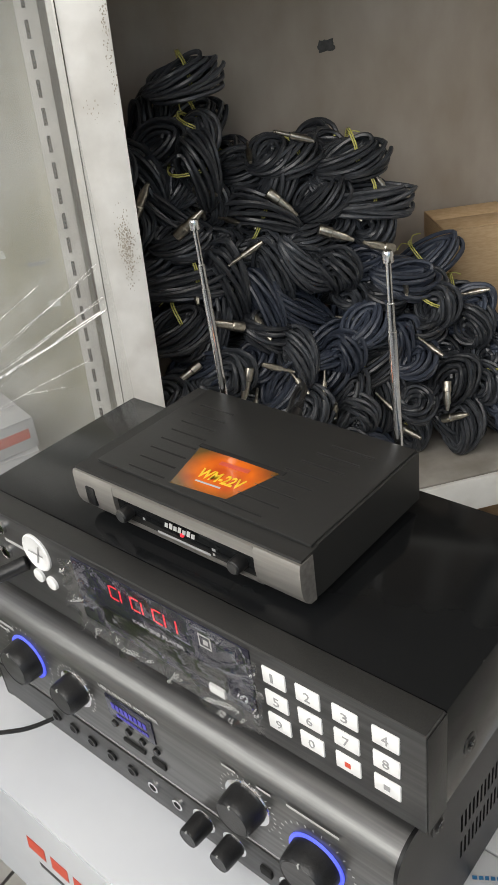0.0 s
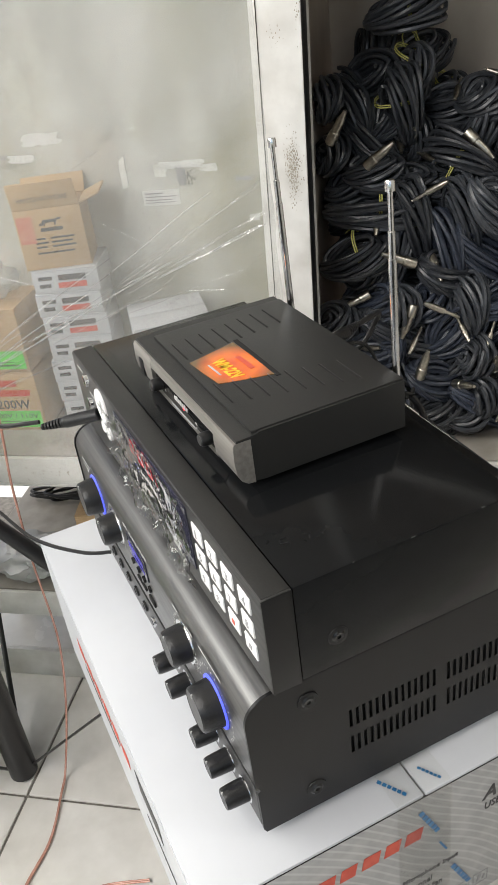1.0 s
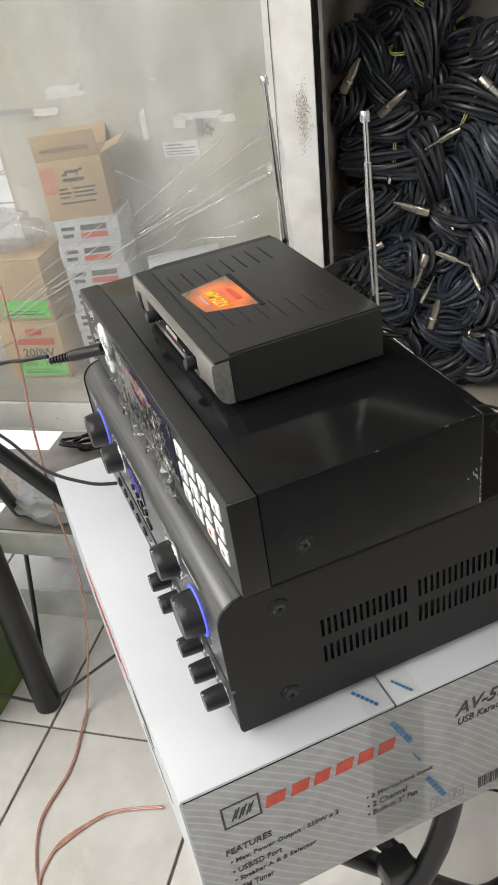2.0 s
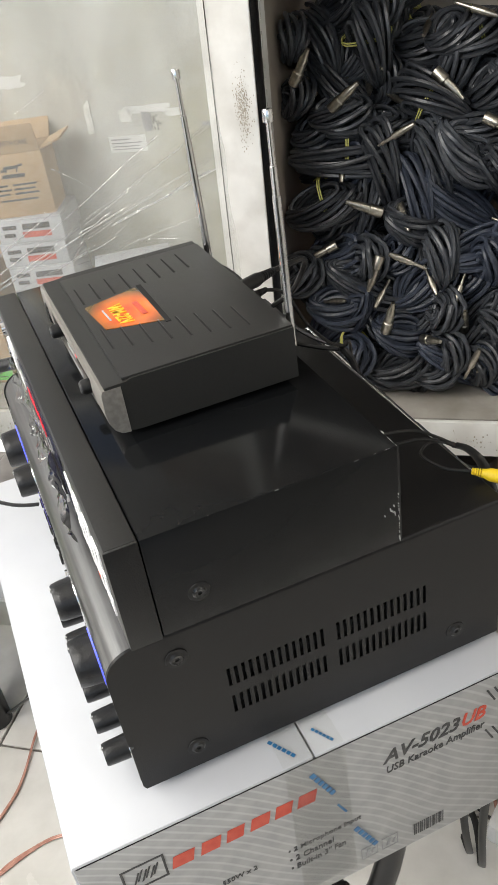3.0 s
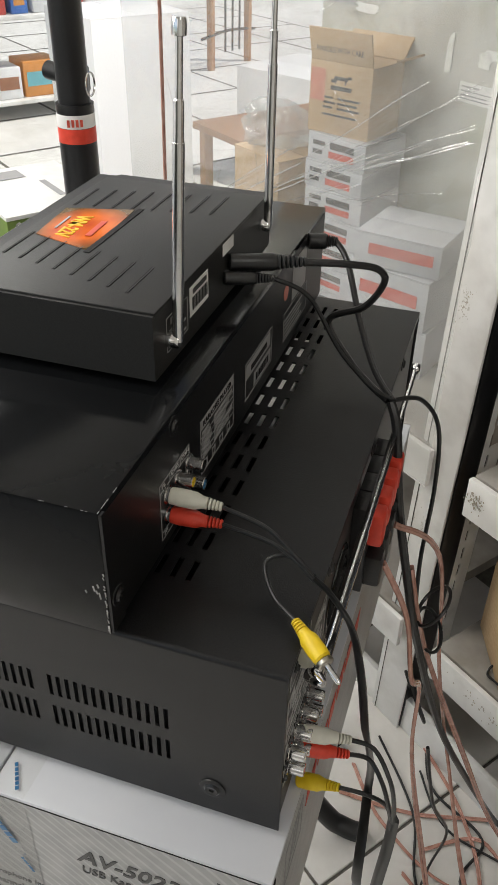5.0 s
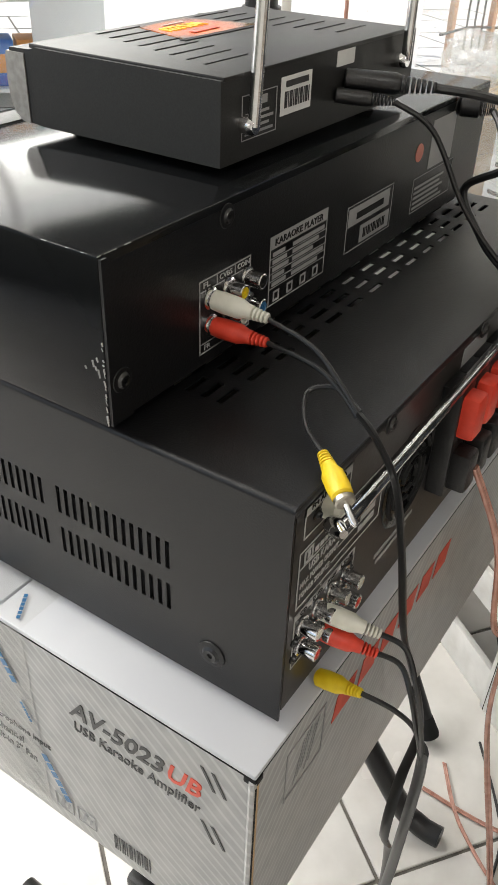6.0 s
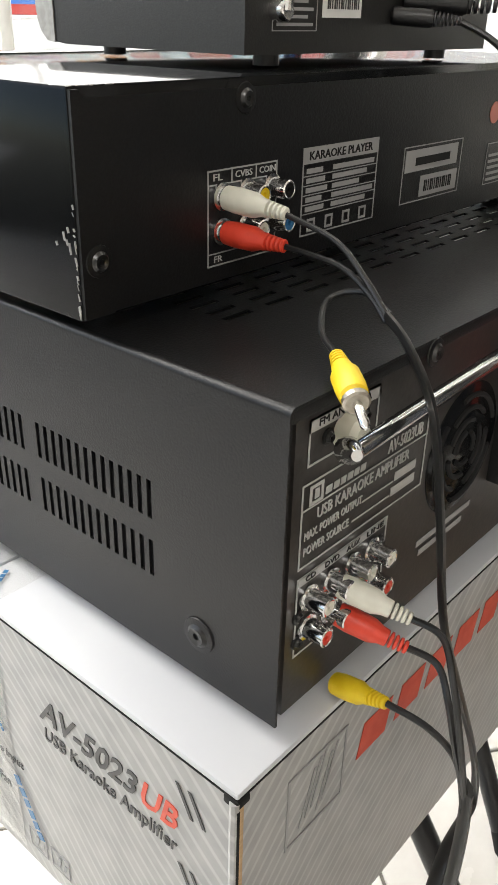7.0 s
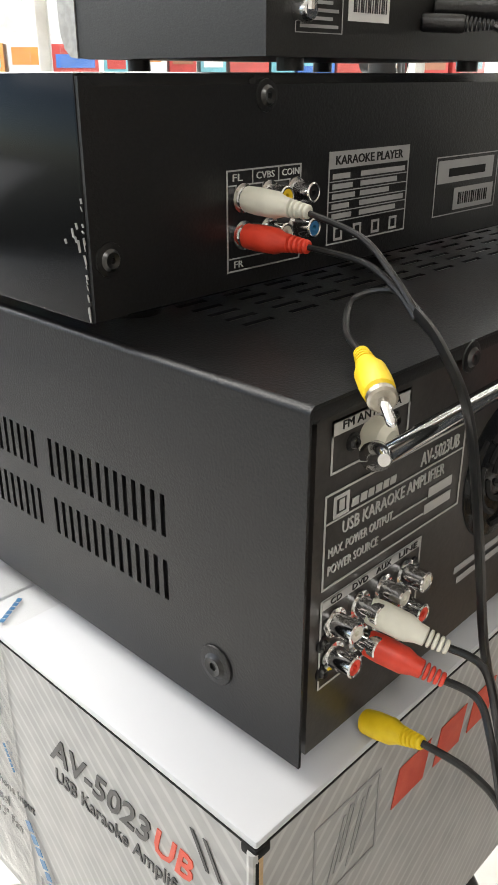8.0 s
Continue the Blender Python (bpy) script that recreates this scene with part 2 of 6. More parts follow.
def thing(name, m, label, category, group="", kind="", build=None):
    ob = new(name)
    ob.empty_display_size = 0.05
    ob.matrix_basis = m
    tagged(ob, label, category, group, kind)
    FRAME_OF[ob.name] = m.inverted() @ (m if build is None else build)
    return ob


FRAME_OF = {}


def mesh_of(name, bm, mat, smooth=True):
    me = bpy.data.meshes.new(name)
    bm.normal_update()
    bm.to_mesh(me)
    bm.free()
    me.materials.append(mat)
    if smooth:
        for p in me.polygons:
            p.use_smooth = True
        me.set_sharp_from_angle(angle=radians(35))
    return me


def part(name, bm, mat, parent, label="", smooth=True):
    me = mesh_of(name, bm, mat, smooth) if isinstance(bm, bmesh.types.BMesh) else bm
    ob = new(name, me)
    ob.parent = parent
    if parent.name in FRAME_OF:
        ob.matrix_parent_inverse = FRAME_OF[parent.name]
    if label:
        ob["label"] = label
    return ob


def solid(name, bm, mat, label, category, m=Matrix(), group="", kind=""):
    ob = new(name, mesh_of(name, bm, mat))
    ob.matrix_basis = m
    return tagged(ob, label, category, group, kind)


def bx(x0, x1, y0, y1, z0, z1, bevel=0.0, seg=2, bm=None):
    bm = bm or bmesh.new()
    made = bmesh.ops.create_cube(bm, size=1, matrix=Matrix.Translation(((x0 + x1) / 2, (y0 + y1) / 2, (z0 + z1) / 2)) @ Matrix.Diagonal((x1 - x0, y1 - y0, z1 - z0, 1)))
    if bevel:
        es = {e for v in made["verts"] for e in v.link_edges}
        bmesh.ops.bevel(bm, geom=list(es), offset=bevel, segments=seg, profile=0.5, affect="EDGES")
    return bm


def lathe(profile, m=Matrix(), seg=24, bm=None):
    """Turns (radius, height) pairs about the local z axis."""
    bm = bm or bmesh.new()
    rings = []
    for r, h in profile:
        rings.append([bm.verts.new(m @ Vector((max(r, 1e-5) * math.cos(2 * math.pi * i / seg), max(r, 1e-5) * math.sin(2 * math.pi * i / seg), h))) for i in range(seg)])
    for a, b in zip(rings, rings[1:]):
        for i in range(seg):
            bm.faces.new((a[i], a[(i + 1) % seg], b[(i + 1) % seg], b[i]))
    bm.faces.new(rings[0][::-1])
    bm.faces.new(rings[-1])
    return bm


def aim(p, d):
    """A frame at p whose z axis points along d."""
    return Matrix.Translation(p) @ Vector(d).to_track_quat("Z", "Y").to_matrix().to_4x4()


def rod(p0, p1, r, seg=12, bm=None, r1=None):
    p0, p1 = Vector(p0), Vector(p1)
    return lathe([(r, 0), (r if r1 is None else r1, (p1 - p0).length)], aim(p0, p1 - p0), seg, bm)


def spline(pts, n=8):
    pts = [Vector(p) for p in pts]
    out = []
    for i in range(len(pts) - 1):
        a, b, c, d = pts[max(i - 1, 0)], pts[i], pts[i + 1], pts[min(i + 2, len(pts) - 1)]
        for k in range(n):
            t = k / n
            out.append(0.5 * (2 * b + (c - a) * t + (2 * a - 5 * b + 4 * c - d) * t * t + (3 * b - a - 3 * c + d) * t ** 3))
    return out + [pts[-1]]


def sweep(pts, r, seg=8, closed=False, bm=None, flat=1.0, n=0):
    bm = bm or bmesh.new()
    pts = spline(pts, n) if n else [Vector(p) for p in pts]
    cnt = len(pts)
    rings, side = [], None
    for i, p in enumerate(pts):
        d = (pts[(i + 1) % cnt if closed else min(i + 1, cnt - 1)] - pts[i - 1 if closed else max(i - 1, 0)]).normalized()
        if side is None:
            side = d.orthogonal().normalized()
        side = (side - d * side.dot(d)).normalized()
        up = d.cross(side)
        rings.append([bm.verts.new(p + side * (r * flat * math.cos(2 * math.pi * k / seg)) + up * (r * math.sin(2 * math.pi * k / seg))) for k in range(seg)])
    for i in range(cnt if closed else cnt - 1):
        a, b = rings[i], rings[(i + 1) % cnt]
        for k in range(seg):
            bm.faces.new((a[k], a[(k + 1) % seg], b[(k + 1) % seg], b[k]))
    if not closed:
        bm.faces.new(rings[0][::-1])
        bm.faces.new(rings[-1])
    return bm


def plate(m, us, vs, holes, thick=0.0012):
    """A sheet in the local xy plane with real rectangular holes (u0, u1, v0, v1)."""
    bm = bmesh.new()
    cu = sorted({*us, *(h[0] for h in holes), *(h[1] for h in holes)})
    cv = sorted({*vs, *(h[2] for h in holes), *(h[3] for h in holes)})
    grid = [[bm.verts.new((u, v, 0)) for v in cv] for u in cu]
    for i in range(len(cu) - 1):
        for j in range(len(cv) - 1):
            mu, mv = (cu[i] + cu[i + 1]) / 2, (cv[j] + cv[j + 1]) / 2
            if not any(h[0] < mu < h[1] and h[2] < mv < h[3] for h in holes):
                bm.faces.new((grid[i][j], grid[i + 1][j], grid[i + 1][j + 1], grid[i][j + 1]))
    made = bmesh.ops.extrude_face_region(bm, geom=bm.faces[:])
    bmesh.ops.translate(bm, verts=[v for v in made["geom"] if isinstance(v, bmesh.types.BMVert)], vec=(0, 0, -thick))
    bmesh.ops.delete(bm, geom=[v for v in bm.verts if not v.link_faces], context="VERTS")
    bmesh.ops.recalc_face_normals(bm, faces=bm.faces[:])
    bm.transform(m)
    return bm


def plane_frame(origin, right, up):
    """A frame with x along right and y along up."""
    r, u = Vector(right).normalized(), Vector(up).normalized()
    n = r.cross(u)
    m = Matrix((r, u, n)).transposed().to_4x4()
    m.translation = origin
    return m


def lettering(name, text, m, width, height, mat, parent, shear=0.0, bold=0.0, label=""):
    """Built-in letters fitted into width x height, their lower left corner at m, in its xy plane."""
    cu = bpy.data.curves.new(name, "FONT")
    cu.body, cu.shear, cu.offset, cu.extrude, cu.resolution_u = text, shear, bold, 0.004, 2
    tmp = bpy.data.objects.new(name, cu)
    scene.collection.objects.link(tmp)
    me = bpy.data.meshes.new_from_object(tmp.evaluated_get(bpy.context.evaluated_depsgraph_get()))
    bpy.data.objects.remove(tmp)
    xs, ys = [v.co.x for v in me.vertices], [v.co.y for v in me.vertices]
    x0, y0, w, h = min(xs), min(ys), max(xs) - min(xs), max(ys) - min(ys)
    me.transform(m @ Matrix.Diagonal((width / w, height / h, 0.05, 1)) @ Matrix.Translation((-x0, -y0, 0)))
    me.materials.clear()
    me.materials.append(mat)
    return part(name, me, mat, parent, label)


def bars(m, rects, thick=0.0003, shear=0.0, bm=None):
    """Thin printed rectangles (x, y, w, h) in m's xy plane, as one mesh."""
    bm = bm or bmesh.new()
    for x, y, w, h in rects:
        low = [bm.verts.new(m @ Vector(c)) for c in ((x, y, 0), (x + w, y, 0), (x + w + shear * h, y + h, 0), (x + shear * h, y + h, 0))]
        top = [bm.verts.new(m @ Vector(c)) for c in ((x, y, thick), (x + w, y, thick), (x + w + shear * h, y + h, thick), (x + shear * h, y + h, thick))]
        bm.faces.new(top)
        for i in range(4):
            bm.faces.new((low[i], low[(i + 1) % 4], top[(i + 1) % 4], top[i]))
    return bm


def outline(m, x, y, w, h, t=0.0006, bm=None):
    return bars(m, [(x, y, w, t), (x, y + h - t, w, t), (x, y + t, t, h - 2 * t), (x + w - t, y + t, t, h - 2 * t)], bm=bm)


def screw(p, d, parent, r=0.0055):
    s = part("screw", lathe([(r, 0), (r, 0.0008), (r * 0.8, 0.0016), (r * 0.7, 0.0022), (r * 0.3, 0.0018), (r * 0.25, 0.0006)], aim(p, d), 16), CHROME_DARK, parent)
    part("washer", lathe([(r * 1.5, 0), (r * 1.45, 0.0006), (r * 1.05, 0.0009)], aim(p, d), 18), BLACK_SHEET, s)


CHROME_DARK = material("blackened_screw", (0.035, 0.035, 0.035), (0.08, 0.08, 0.08), 0.28, 0.9, 200)


def knob(p, r, length, parent, ring=None):
    """A round control knob on a front panel; its axis points to -y."""
    k = part("knob", lathe([(r * 1.02, 0), (r, 0.002), (r * 0.97, length * 0.6), (r * 0.93, length - 0.0015), (r * 0.86, length), (r * 0.8, length - 0.0006)], aim(p, (0, -1, 0)), 32), BLACK_PLASTIC, parent)
    part("knob_cap", lathe([(r * 0.8, 0), (r * 0.79, 0.0006)], aim((p[0], p[1] - length + 0.0008, p[2]), (0, -1, 0)), 32), BRUSHED_DARK if ring else BLACK_PLASTIC, k)
    part("pointer", bx(p[0] - 0.0006, p[0] + 0.0006, p[1] - length - 0.0006, p[1] - length * 0.4, p[2] + r * 0.72, p[2] + r * 0.9, 0), PRINT_WHITE, k)
    if ring:
        part("light_ring", lathe([(r * 1.05, 0), (r * 1.14, 0), (r * 1.13, 0.0012), (r * 1.06, 0.0012)], aim((p[0], p[1] - 0.0004, p[2]), (0, -1, 0)), 40), ring, k, "glowing blue ring of light")
    else:
        part("collar", lathe([(r * 1.22, 0), (r * 1.2, 0.001), (r * 1.05, 0.0014)], aim(p, (0, -1, 0)), 32), CHROME, k)


def socket(p, d, parent, inner):
    """A phono socket pointing along d."""
    s = part("rca_socket", lathe([(0.0056, 0), (0.0056, 0.0016), (0.0042, 0.002), (0.0041, 0.0105), (0.0036, 0.011), (0.003, 0.0108), (0.003, 0.004)], aim(p, d), 18), CHROME, parent)
    q = Vector(p) + Vector(d) * 0.0085
    part("insulator", lathe([(0.003, 0), (0.003, 0.0021), (0.0012, 0.0021), (0.0011, 0.0005)], aim(q, d), 16), inner, s)


def plug(p, d, mat, name, label, length=0.034):
    """A moulded phono plug whose sleeve begins at p and runs along d."""
    t = thing(name, Matrix.Translation(p), label, "plug", "phono plugs", build=Matrix())
    part("sleeve", lathe([(0.0038, 0), (0.0048, 0.001), (0.0052, 0.006), (0.0050, length * 0.5), (0.0037, length * 0.62), (0.0035, length * 0.7)], aim(p, d), 20), mat, t)
    d = Vector(d).normalized()
    b = bmesh.new()
    for i in range(5):
        h = length * (0.68 + 0.066 * i)
        lathe([(0.0022, h), (0.0035 - 0.0002 * i, h + 0.0003), (0.0034 - 0.0002 * i, h + 0.0012), (0.0021, h + 0.0016)], aim(p, d), 14, b)
    tagged(part("strain_relief", b, mat, t), kind="stuff")
    return t

# ---- shop: floor, walls, street ----


def pieces(name, mesh, mats, parent, places):
    for m in places:
        o = new(name, mesh)
        o.parent = parent
        o.matrix_parent_inverse = Matrix()
        o.matrix_basis = m


floor_ob = solid("floor", bx(-1.7, 3.2, -3.4, 0.62, -0.12, -0.004), GROUT, "cream tiled shop floor with dark dirty joints", "floor", SH, kind="structure")
bm = bx(-60, -1.72, -40, 40, -0.2, -0.03)
solid("ground", bm, CONCRETE, "sunlit pale concrete street in front of the shop", "street", SH, kind="structure")
solid("pavement", bx(-1.718, 4.0, 0.624, 6.0, -0.2, -0.031), CONCRETE, "pale concrete ground beside the shop", "pavement", SH, kind="structure")
solid("wall_back", bx(-0.72, 3.2, 0.45, 0.62, 0, 2.7), BACK_SHEET, "stained grey sheet-metal back wall behind the rack", "wall", SH, kind="structure")
solid("wall_right", bx(3.05, 3.2, -3.4, 0.446, 0, 2.7), PLASTER, "plain painted side wall", "wall", SH, kind="structure")
solid("wall_front", bx(1.9, 3.046, -3.4, -3.25, 0, 2.7), PLASTER, "plain painted front wall beside the shop's opening", "wall", SH, kind="structure")
# Unseen ceiling, run out past the shop front to keep sun off the floor.
solid("ceiling", bx(-2.0, 3.2, -3.6, 0.62, 2.704, 2.85), PLASTER, "plain white ceiling, out of view, carried past the shop front against the sun", "ceiling", SH, kind="structure")

# ---- steel rack ----
DARK_LINE = material("brown_black_line", (0.03, 0.027, 0.022), (0.09, 0.08, 0.065), 0.8, 0, 60)
rack = thing("steel_rack", SH @ pose(0.3, 0.2, 0), "white enamelled steel rack with chipped, rust-spotted uprights", "rack", build=SH)


LEAN = Matrix.Translation((0, 0.004, 0.9)) @ pose(0, 0, 0, 0.8, 2.2, 0) @ Matrix.Translation((0, 0, -0.9))


def upright(u0, u1):
    up = part("upright", bx(u0, u1, -0.004, 0.0, 0.0, 2.2, 0.0012), WHITE_PAINT, rack)
    up.matrix_basis = LEAN
    part("side_strip", bx(u1 - 0.004, u1 + 0.0005, 0.0025, 0.038, 0.0, 2.2, 0.0006), BLACK_PLASTIC, up, "black edge strip")
    holes = [(0.012, 0.016, z / 1000, z / 1000 + 0.02) for z in range(30, 2150, 32)]
    m = plane_frame((u1 - 0.002, 0.04, 0), (0, 1, 0), (0, 0, 1))
    part("slotted_angle", plate(m, (0, 0.036), (0, 2.2), holes, 0.0016), WHITE_PAINT, up, "slotted white steel angle")
    # Near-black core stands in for the shade inside the hollow post.
    part("backing", bx(u0 + 0.004, u1 - 0.006, 0.006, 0.06, 0.0, 2.2, 0.001), BLACK_AND_SHADE, up)
    # Thin dark line down the upright's face.
    part("front_groove", bx(u0 + 0.008, u0 + 0.0092, -0.0046, -0.0038, 0.0, 2.2), DARK_LINE, up, "dark groove line along the upright")
    part("rear_post", bx(u0 - 0.034, u0 - 0.008, 0.17, 0.1715, 0.55, 2.2, 0.0004), WHITE_PAINT, up, "grimy slotted post behind the upright")
    part("rear_post", bx(u0 - 0.034, u0 - 0.0325, 0.172, 0.2235, 0.55, 2.2, 0.0004), WHITE_PAINT, up, "grimy slotted post behind the upright")
    # Dark bars on the post stand in for the shade in its slots.
    for z in range(570, 1700, 32):
        part("post_slot_shade", bx(u0 - 0.0255, u0 - 0.021, 0.1688, 0.1699, z / 1000, z / 1000 + 0.02), DARK_LINE, up)


upright(-0.043, 0.016)
upright(0.70, 0.76)
# The 1.36 m level is unseen, added to shade the top of the pile.
for z, name in ((0.545, "shelf_board"), (0.25, "shelf_board"), (1.36, "shelf_board")):
    part(name, bx(0.031, 0.699, 0.003, 0.445, z - 0.02, z, 0.001), SHELF_DIRTY, rack)
    part(name, bx(-0.70, -0.045, 0.003, 0.445, z - 0.02, z, 0.001), SHELF_DIRTY, rack)
    part("shelf_rail", bx(0.031, 0.699, -0.008, 0.0, z - 0.055, z, 0.0015), WHITE_PAINT, rack)
    part("shelf_rail", bx(-0.70, -0.031, -0.008, 0.0, z - 0.055, z, 0.0015), WHITE_PAINT, rack)
# Sheet added to darken the pile beside the upright.
part("shade_sheet", bx(0.0, 0.0015, 0.062, 0.445, 0.546, 2.2), BACK_SHEET, rack, "stained sheet added between the two bays to shade the pile")
part("kick_rail", bx(-0.70, 0.699, 0.02, 0.03, 0.0, 0.07, 0.001), WHITE_PAINT, rack)
# divider panel with torn papers in the left bay
panel = solid("divider_panel", bx(-0.57, -0.046, 0.226, 0.24, 0.548, 1.9, 0.001), STEEL_SHEET, "dull galvanised divider sheet with stuck paper remains", "panel", SH)
rng = random.Random(5)
GHOST_PAPER = material("faded_paper", (0.66, 0.66, 0.62), (0.8, 0.8, 0.77), 0.8, 0, 160, 0.1, stain=0.5, stain_scale=40)


def torn_paper(u, n, z, w, h, mat, label):
    b = bmesh.new()
    k = 22
    ring = []
    for i in range(k):
        a = 2 * math.pi * i / k
        sq = 1 / max(abs(math.cos(a)), abs(math.sin(a)))
        q = rng.uniform(0.72, 1.0) * sq
        ring.append(b.verts.new((u + w / 2 * math.cos(a) * q, n, z + h / 2 * math.sin(a) * q)))
    b.faces.new(ring)
    made = bmesh.ops.extrude_face_region(b, geom=b.faces[:])
    bmesh.ops.translate(b, verts=[v for v in made["geom"] if isinstance(v, bmesh.types.BMVert)], vec=(0, -0.0008, 0))
    bmesh.ops.recalc_face_normals(b, faces=b.faces[:])
    return solid("torn_paper", b, mat, label, "paper", SH, "torn papers")


lab = thing("paper_label", SH @ pose(-0.25, 0.2255, 0.884), "white printed paper label stuck on the divider sheet", "label", build=SH)
part("sheet", bx(-0.28, -0.22, 0.2248, 0.2256, 0.872, 0.896, 0), PAPER, lab)
part("printing", bars(plane_frame((-0.28, 0.2246, 0.872), (1, 0, 0), (0, 0, 1)), [(0.004, 0.018, 0.03, 0.002), (0.004, 0.013, 0.05, 0.0015), (0.004, 0.008, 0.044, 0.0015), (0.004, 0.004, 0.048, 0.0012)]), PRINT_GREY, lab)
torn_paper(-0.21, 0.2255, 0.932, 0.08, 0.012, PAPER, "strip of torn white paper on the sheet")
torn_paper(-0.212, 0.2245, 0.915, 0.016, 0.03, PRINT_GREY, "dark scrap of torn paper on the sheet")
torn_paper(-0.115, 0.2255, 0.905, 0.03, 0.006, PRINT_GREY, "dark scrap of torn paper on the sheet")
torn_paper(-0.43, 0.2255, 0.985, 0.075, 0.02, PAPER, "curled strip of torn white paper on the wall")
torn_paper(-0.47, 0.2255, 0.958, 0.05, 0.014, PAPER, "curled strip of torn white paper on the wall")
torn_paper(-0.525, 0.2255, 0.962, 0.07, 0.008, PRINT_GREY, "dark scrap of torn paper on the wall")
torn_paper(-0.305, 0.2255, 0.925, 0.012, 0.05, GHOST_PAPER, "faded strip of old paper on the sheet")
torn_paper(-0.168, 0.2255, 0.925, 0.03, 0.012, GHOST_PAPER, "faded strip of old paper on the sheet")
torn_paper(-0.245, 0.2255, 0.925, 0.022, 0.02, GHOST_PAPER, "faded strip of old paper on the sheet")
torn_paper(-0.105, 0.2255, 0.845, 0.02, 0.012, GHOST_PAPER, "faded strip of old paper on the sheet")
torn_paper(0.39, 0.4495, 1.10, 0.03, 0.02, PRINT_BLACK, "small dark scuff of paper on the back wall")

# clear wrap across the front of the left bay
bm = bmesh.new()
cols, rows_ = 46, 40
vs = []
for i in range(cols + 1):
    for j in range(rows_ + 1):
        u, z = -0.76 + 0.735 * i / cols, 0.50 + 0.95 * j / rows_
        fold = z - (0.60 + (u + 0.5) * 0.62)
        d = 0.006 * math.sin(60 * fold) * math.exp(-(fold / 0.14) ** 2) + 0.004 * noise.noise((u * 6, z * 2, 1.7))
        vs.append(bm.verts.new((u, -0.014 + d, z)))
for i in range(cols):
    for j in range(rows_):
        a = i * (rows_ + 1) + j
        bm.faces.new((vs[a], vs[a + rows_ + 1], vs[a + rows_ + 2], vs[a + 1]))
wrap = solid("plastic_wrap", bm, WRAP, "clear creased plastic wrap stretched across the rack", "plastic film", SH)
wrap.visible_shadow = False
bm = bmesh.new()
for i in range(30):
    a, ln = rng.gauss(0.0, 1.0), rng.uniform(0.05, 0.34)
    u = rng.uniform(-0.66, -0.12)
    slope = 0.50 + 0.10 * a + rng.uniform(-0.05, 0.05)
    z = 0.70 + (u + 0.5) * 0.50 + 0.022 * a
    u1 = min(u + ln, -0.036)
    sweep([(u + (u1 - u) * k / 4, -0.019, z + slope * (u1 - u) * k / 4 + 0.0012 * math.sin(k * 2.1 + i)) for k in range(5)], rng.choice((0.00025, 0.0003, 0.0005, 0.0008)), 5, bm=bm, n=3)
for i in range(18):
    u, z = rng.uniform(-0.72, -0.1), rng.uniform(0.56, 1.1)
    a, ln = rng.uniform(-0.6, 2.2), rng.uniform(0.015, 0.07)
    sweep([(u, -0.0195, z), (u + 0.5 * ln * math.cos(a) + 0.002, -0.0195, z + 0.5 * ln * math.sin(a)), (min(u + ln * math.cos(a), -0.036), -0.0195, z + ln * math.sin(a))], 0.00022, 5, bm=bm, n=3)
solid("wrap_creases", bm, film("wrap_crease", 3.5, (0.95, 0.95, 0.95), 0.15, 0.3, 30, (1, 1, 1), 0.35, False), "bunched shiny creases of the clear plastic wrap", "plastic film", SH, kind="stuff")

# ---- boxes in the left bay ----


def card_box(u, n, z, w, d, h, turn, mat, label, name="cardboard_box", lean=0):
    """A closed carton with its two top flaps; the origin is its base centre."""
    t = thing(name, SH @ pose(u, n, z, lean, 0, turn), label, "box")
    part("body", bx(-w / 2, w / 2, -d / 2, d / 2, 0, h - 0.003, 0.0015), mat, t)
    for s in (-1, 1):
        part("flap", bx(-w / 2 + 0.0005, w / 2 - 0.0005, min(s * 0.0008, s * d / 2), max(s * 0.0008, s * d / 2), h - 0.0028, h, 0.0008), mat, t)
    return t, plane_frame((-w / 2, -d / 2 - 0.0006, 0), (1, 0, 0), (0, 0, 1))


b = thing("cardboard_box", SH @ pose(-0.407, 0.159, 0.815, 0, 0, 14), "open brown cardboard carton with an animal mark, one flap standing", "box")
part("body", plate(Matrix.Translation((0, 0, 0.0015)), (-0.051, 0.051), (-0.0375, 0.0375), [], 0.0015), CARD, b)
for x0, x1, y0, y1 in ((-0.051, 0.051, -0.0375, -0.0345), (-0.051, 0.051, 0.0345, 0.0375), (-0.051, -0.048, -0.0344, 0.0344), (0.048, 0.051, -0.0344, 0.0344)):
    part("side", bx(x0, x1, y0, y1, 0.0016, 0.092, 0.0008), CARD, b)
for m, h in ((pose(0, -0.036, 0.0925, 14), 0.042), (pose(0, 0.036, 0.0925, -40), 0.034)):
    o = part("flap", bx(-0.05, 0.05, -0.0015, 0.0015, 0, h, 0.0006), CARD, b, "lifted cardboard flap")
    o.matrix_basis = m
o = part("flap", bx(-0.0015, 0.0015, -0.034, 0.034, 0, 0.035, 0.0006), CARD, b, "lifted cardboard flap")
o.matrix_basis = pose(0.0495, 0, 0.0925, 0, 70)
f = plane_frame((-0.051, -0.0381, 0), (1, 0, 0), (0, 0, 1)) @ Matrix.Diagonal((0.81, 0.92, 1, 1))
FLAP = pose(0, -0.036, 0.0925, 14) @ plane_frame((-0.051, -0.0016, 0), (1, 0, 0), (0, 0, 1))
lettering("lettering", "HANDLE WITH CARE", FLAP @ Matrix.Translation((0.012, 0.012, 0)), 0.076, 0.008, PRINT_BLACK, b)
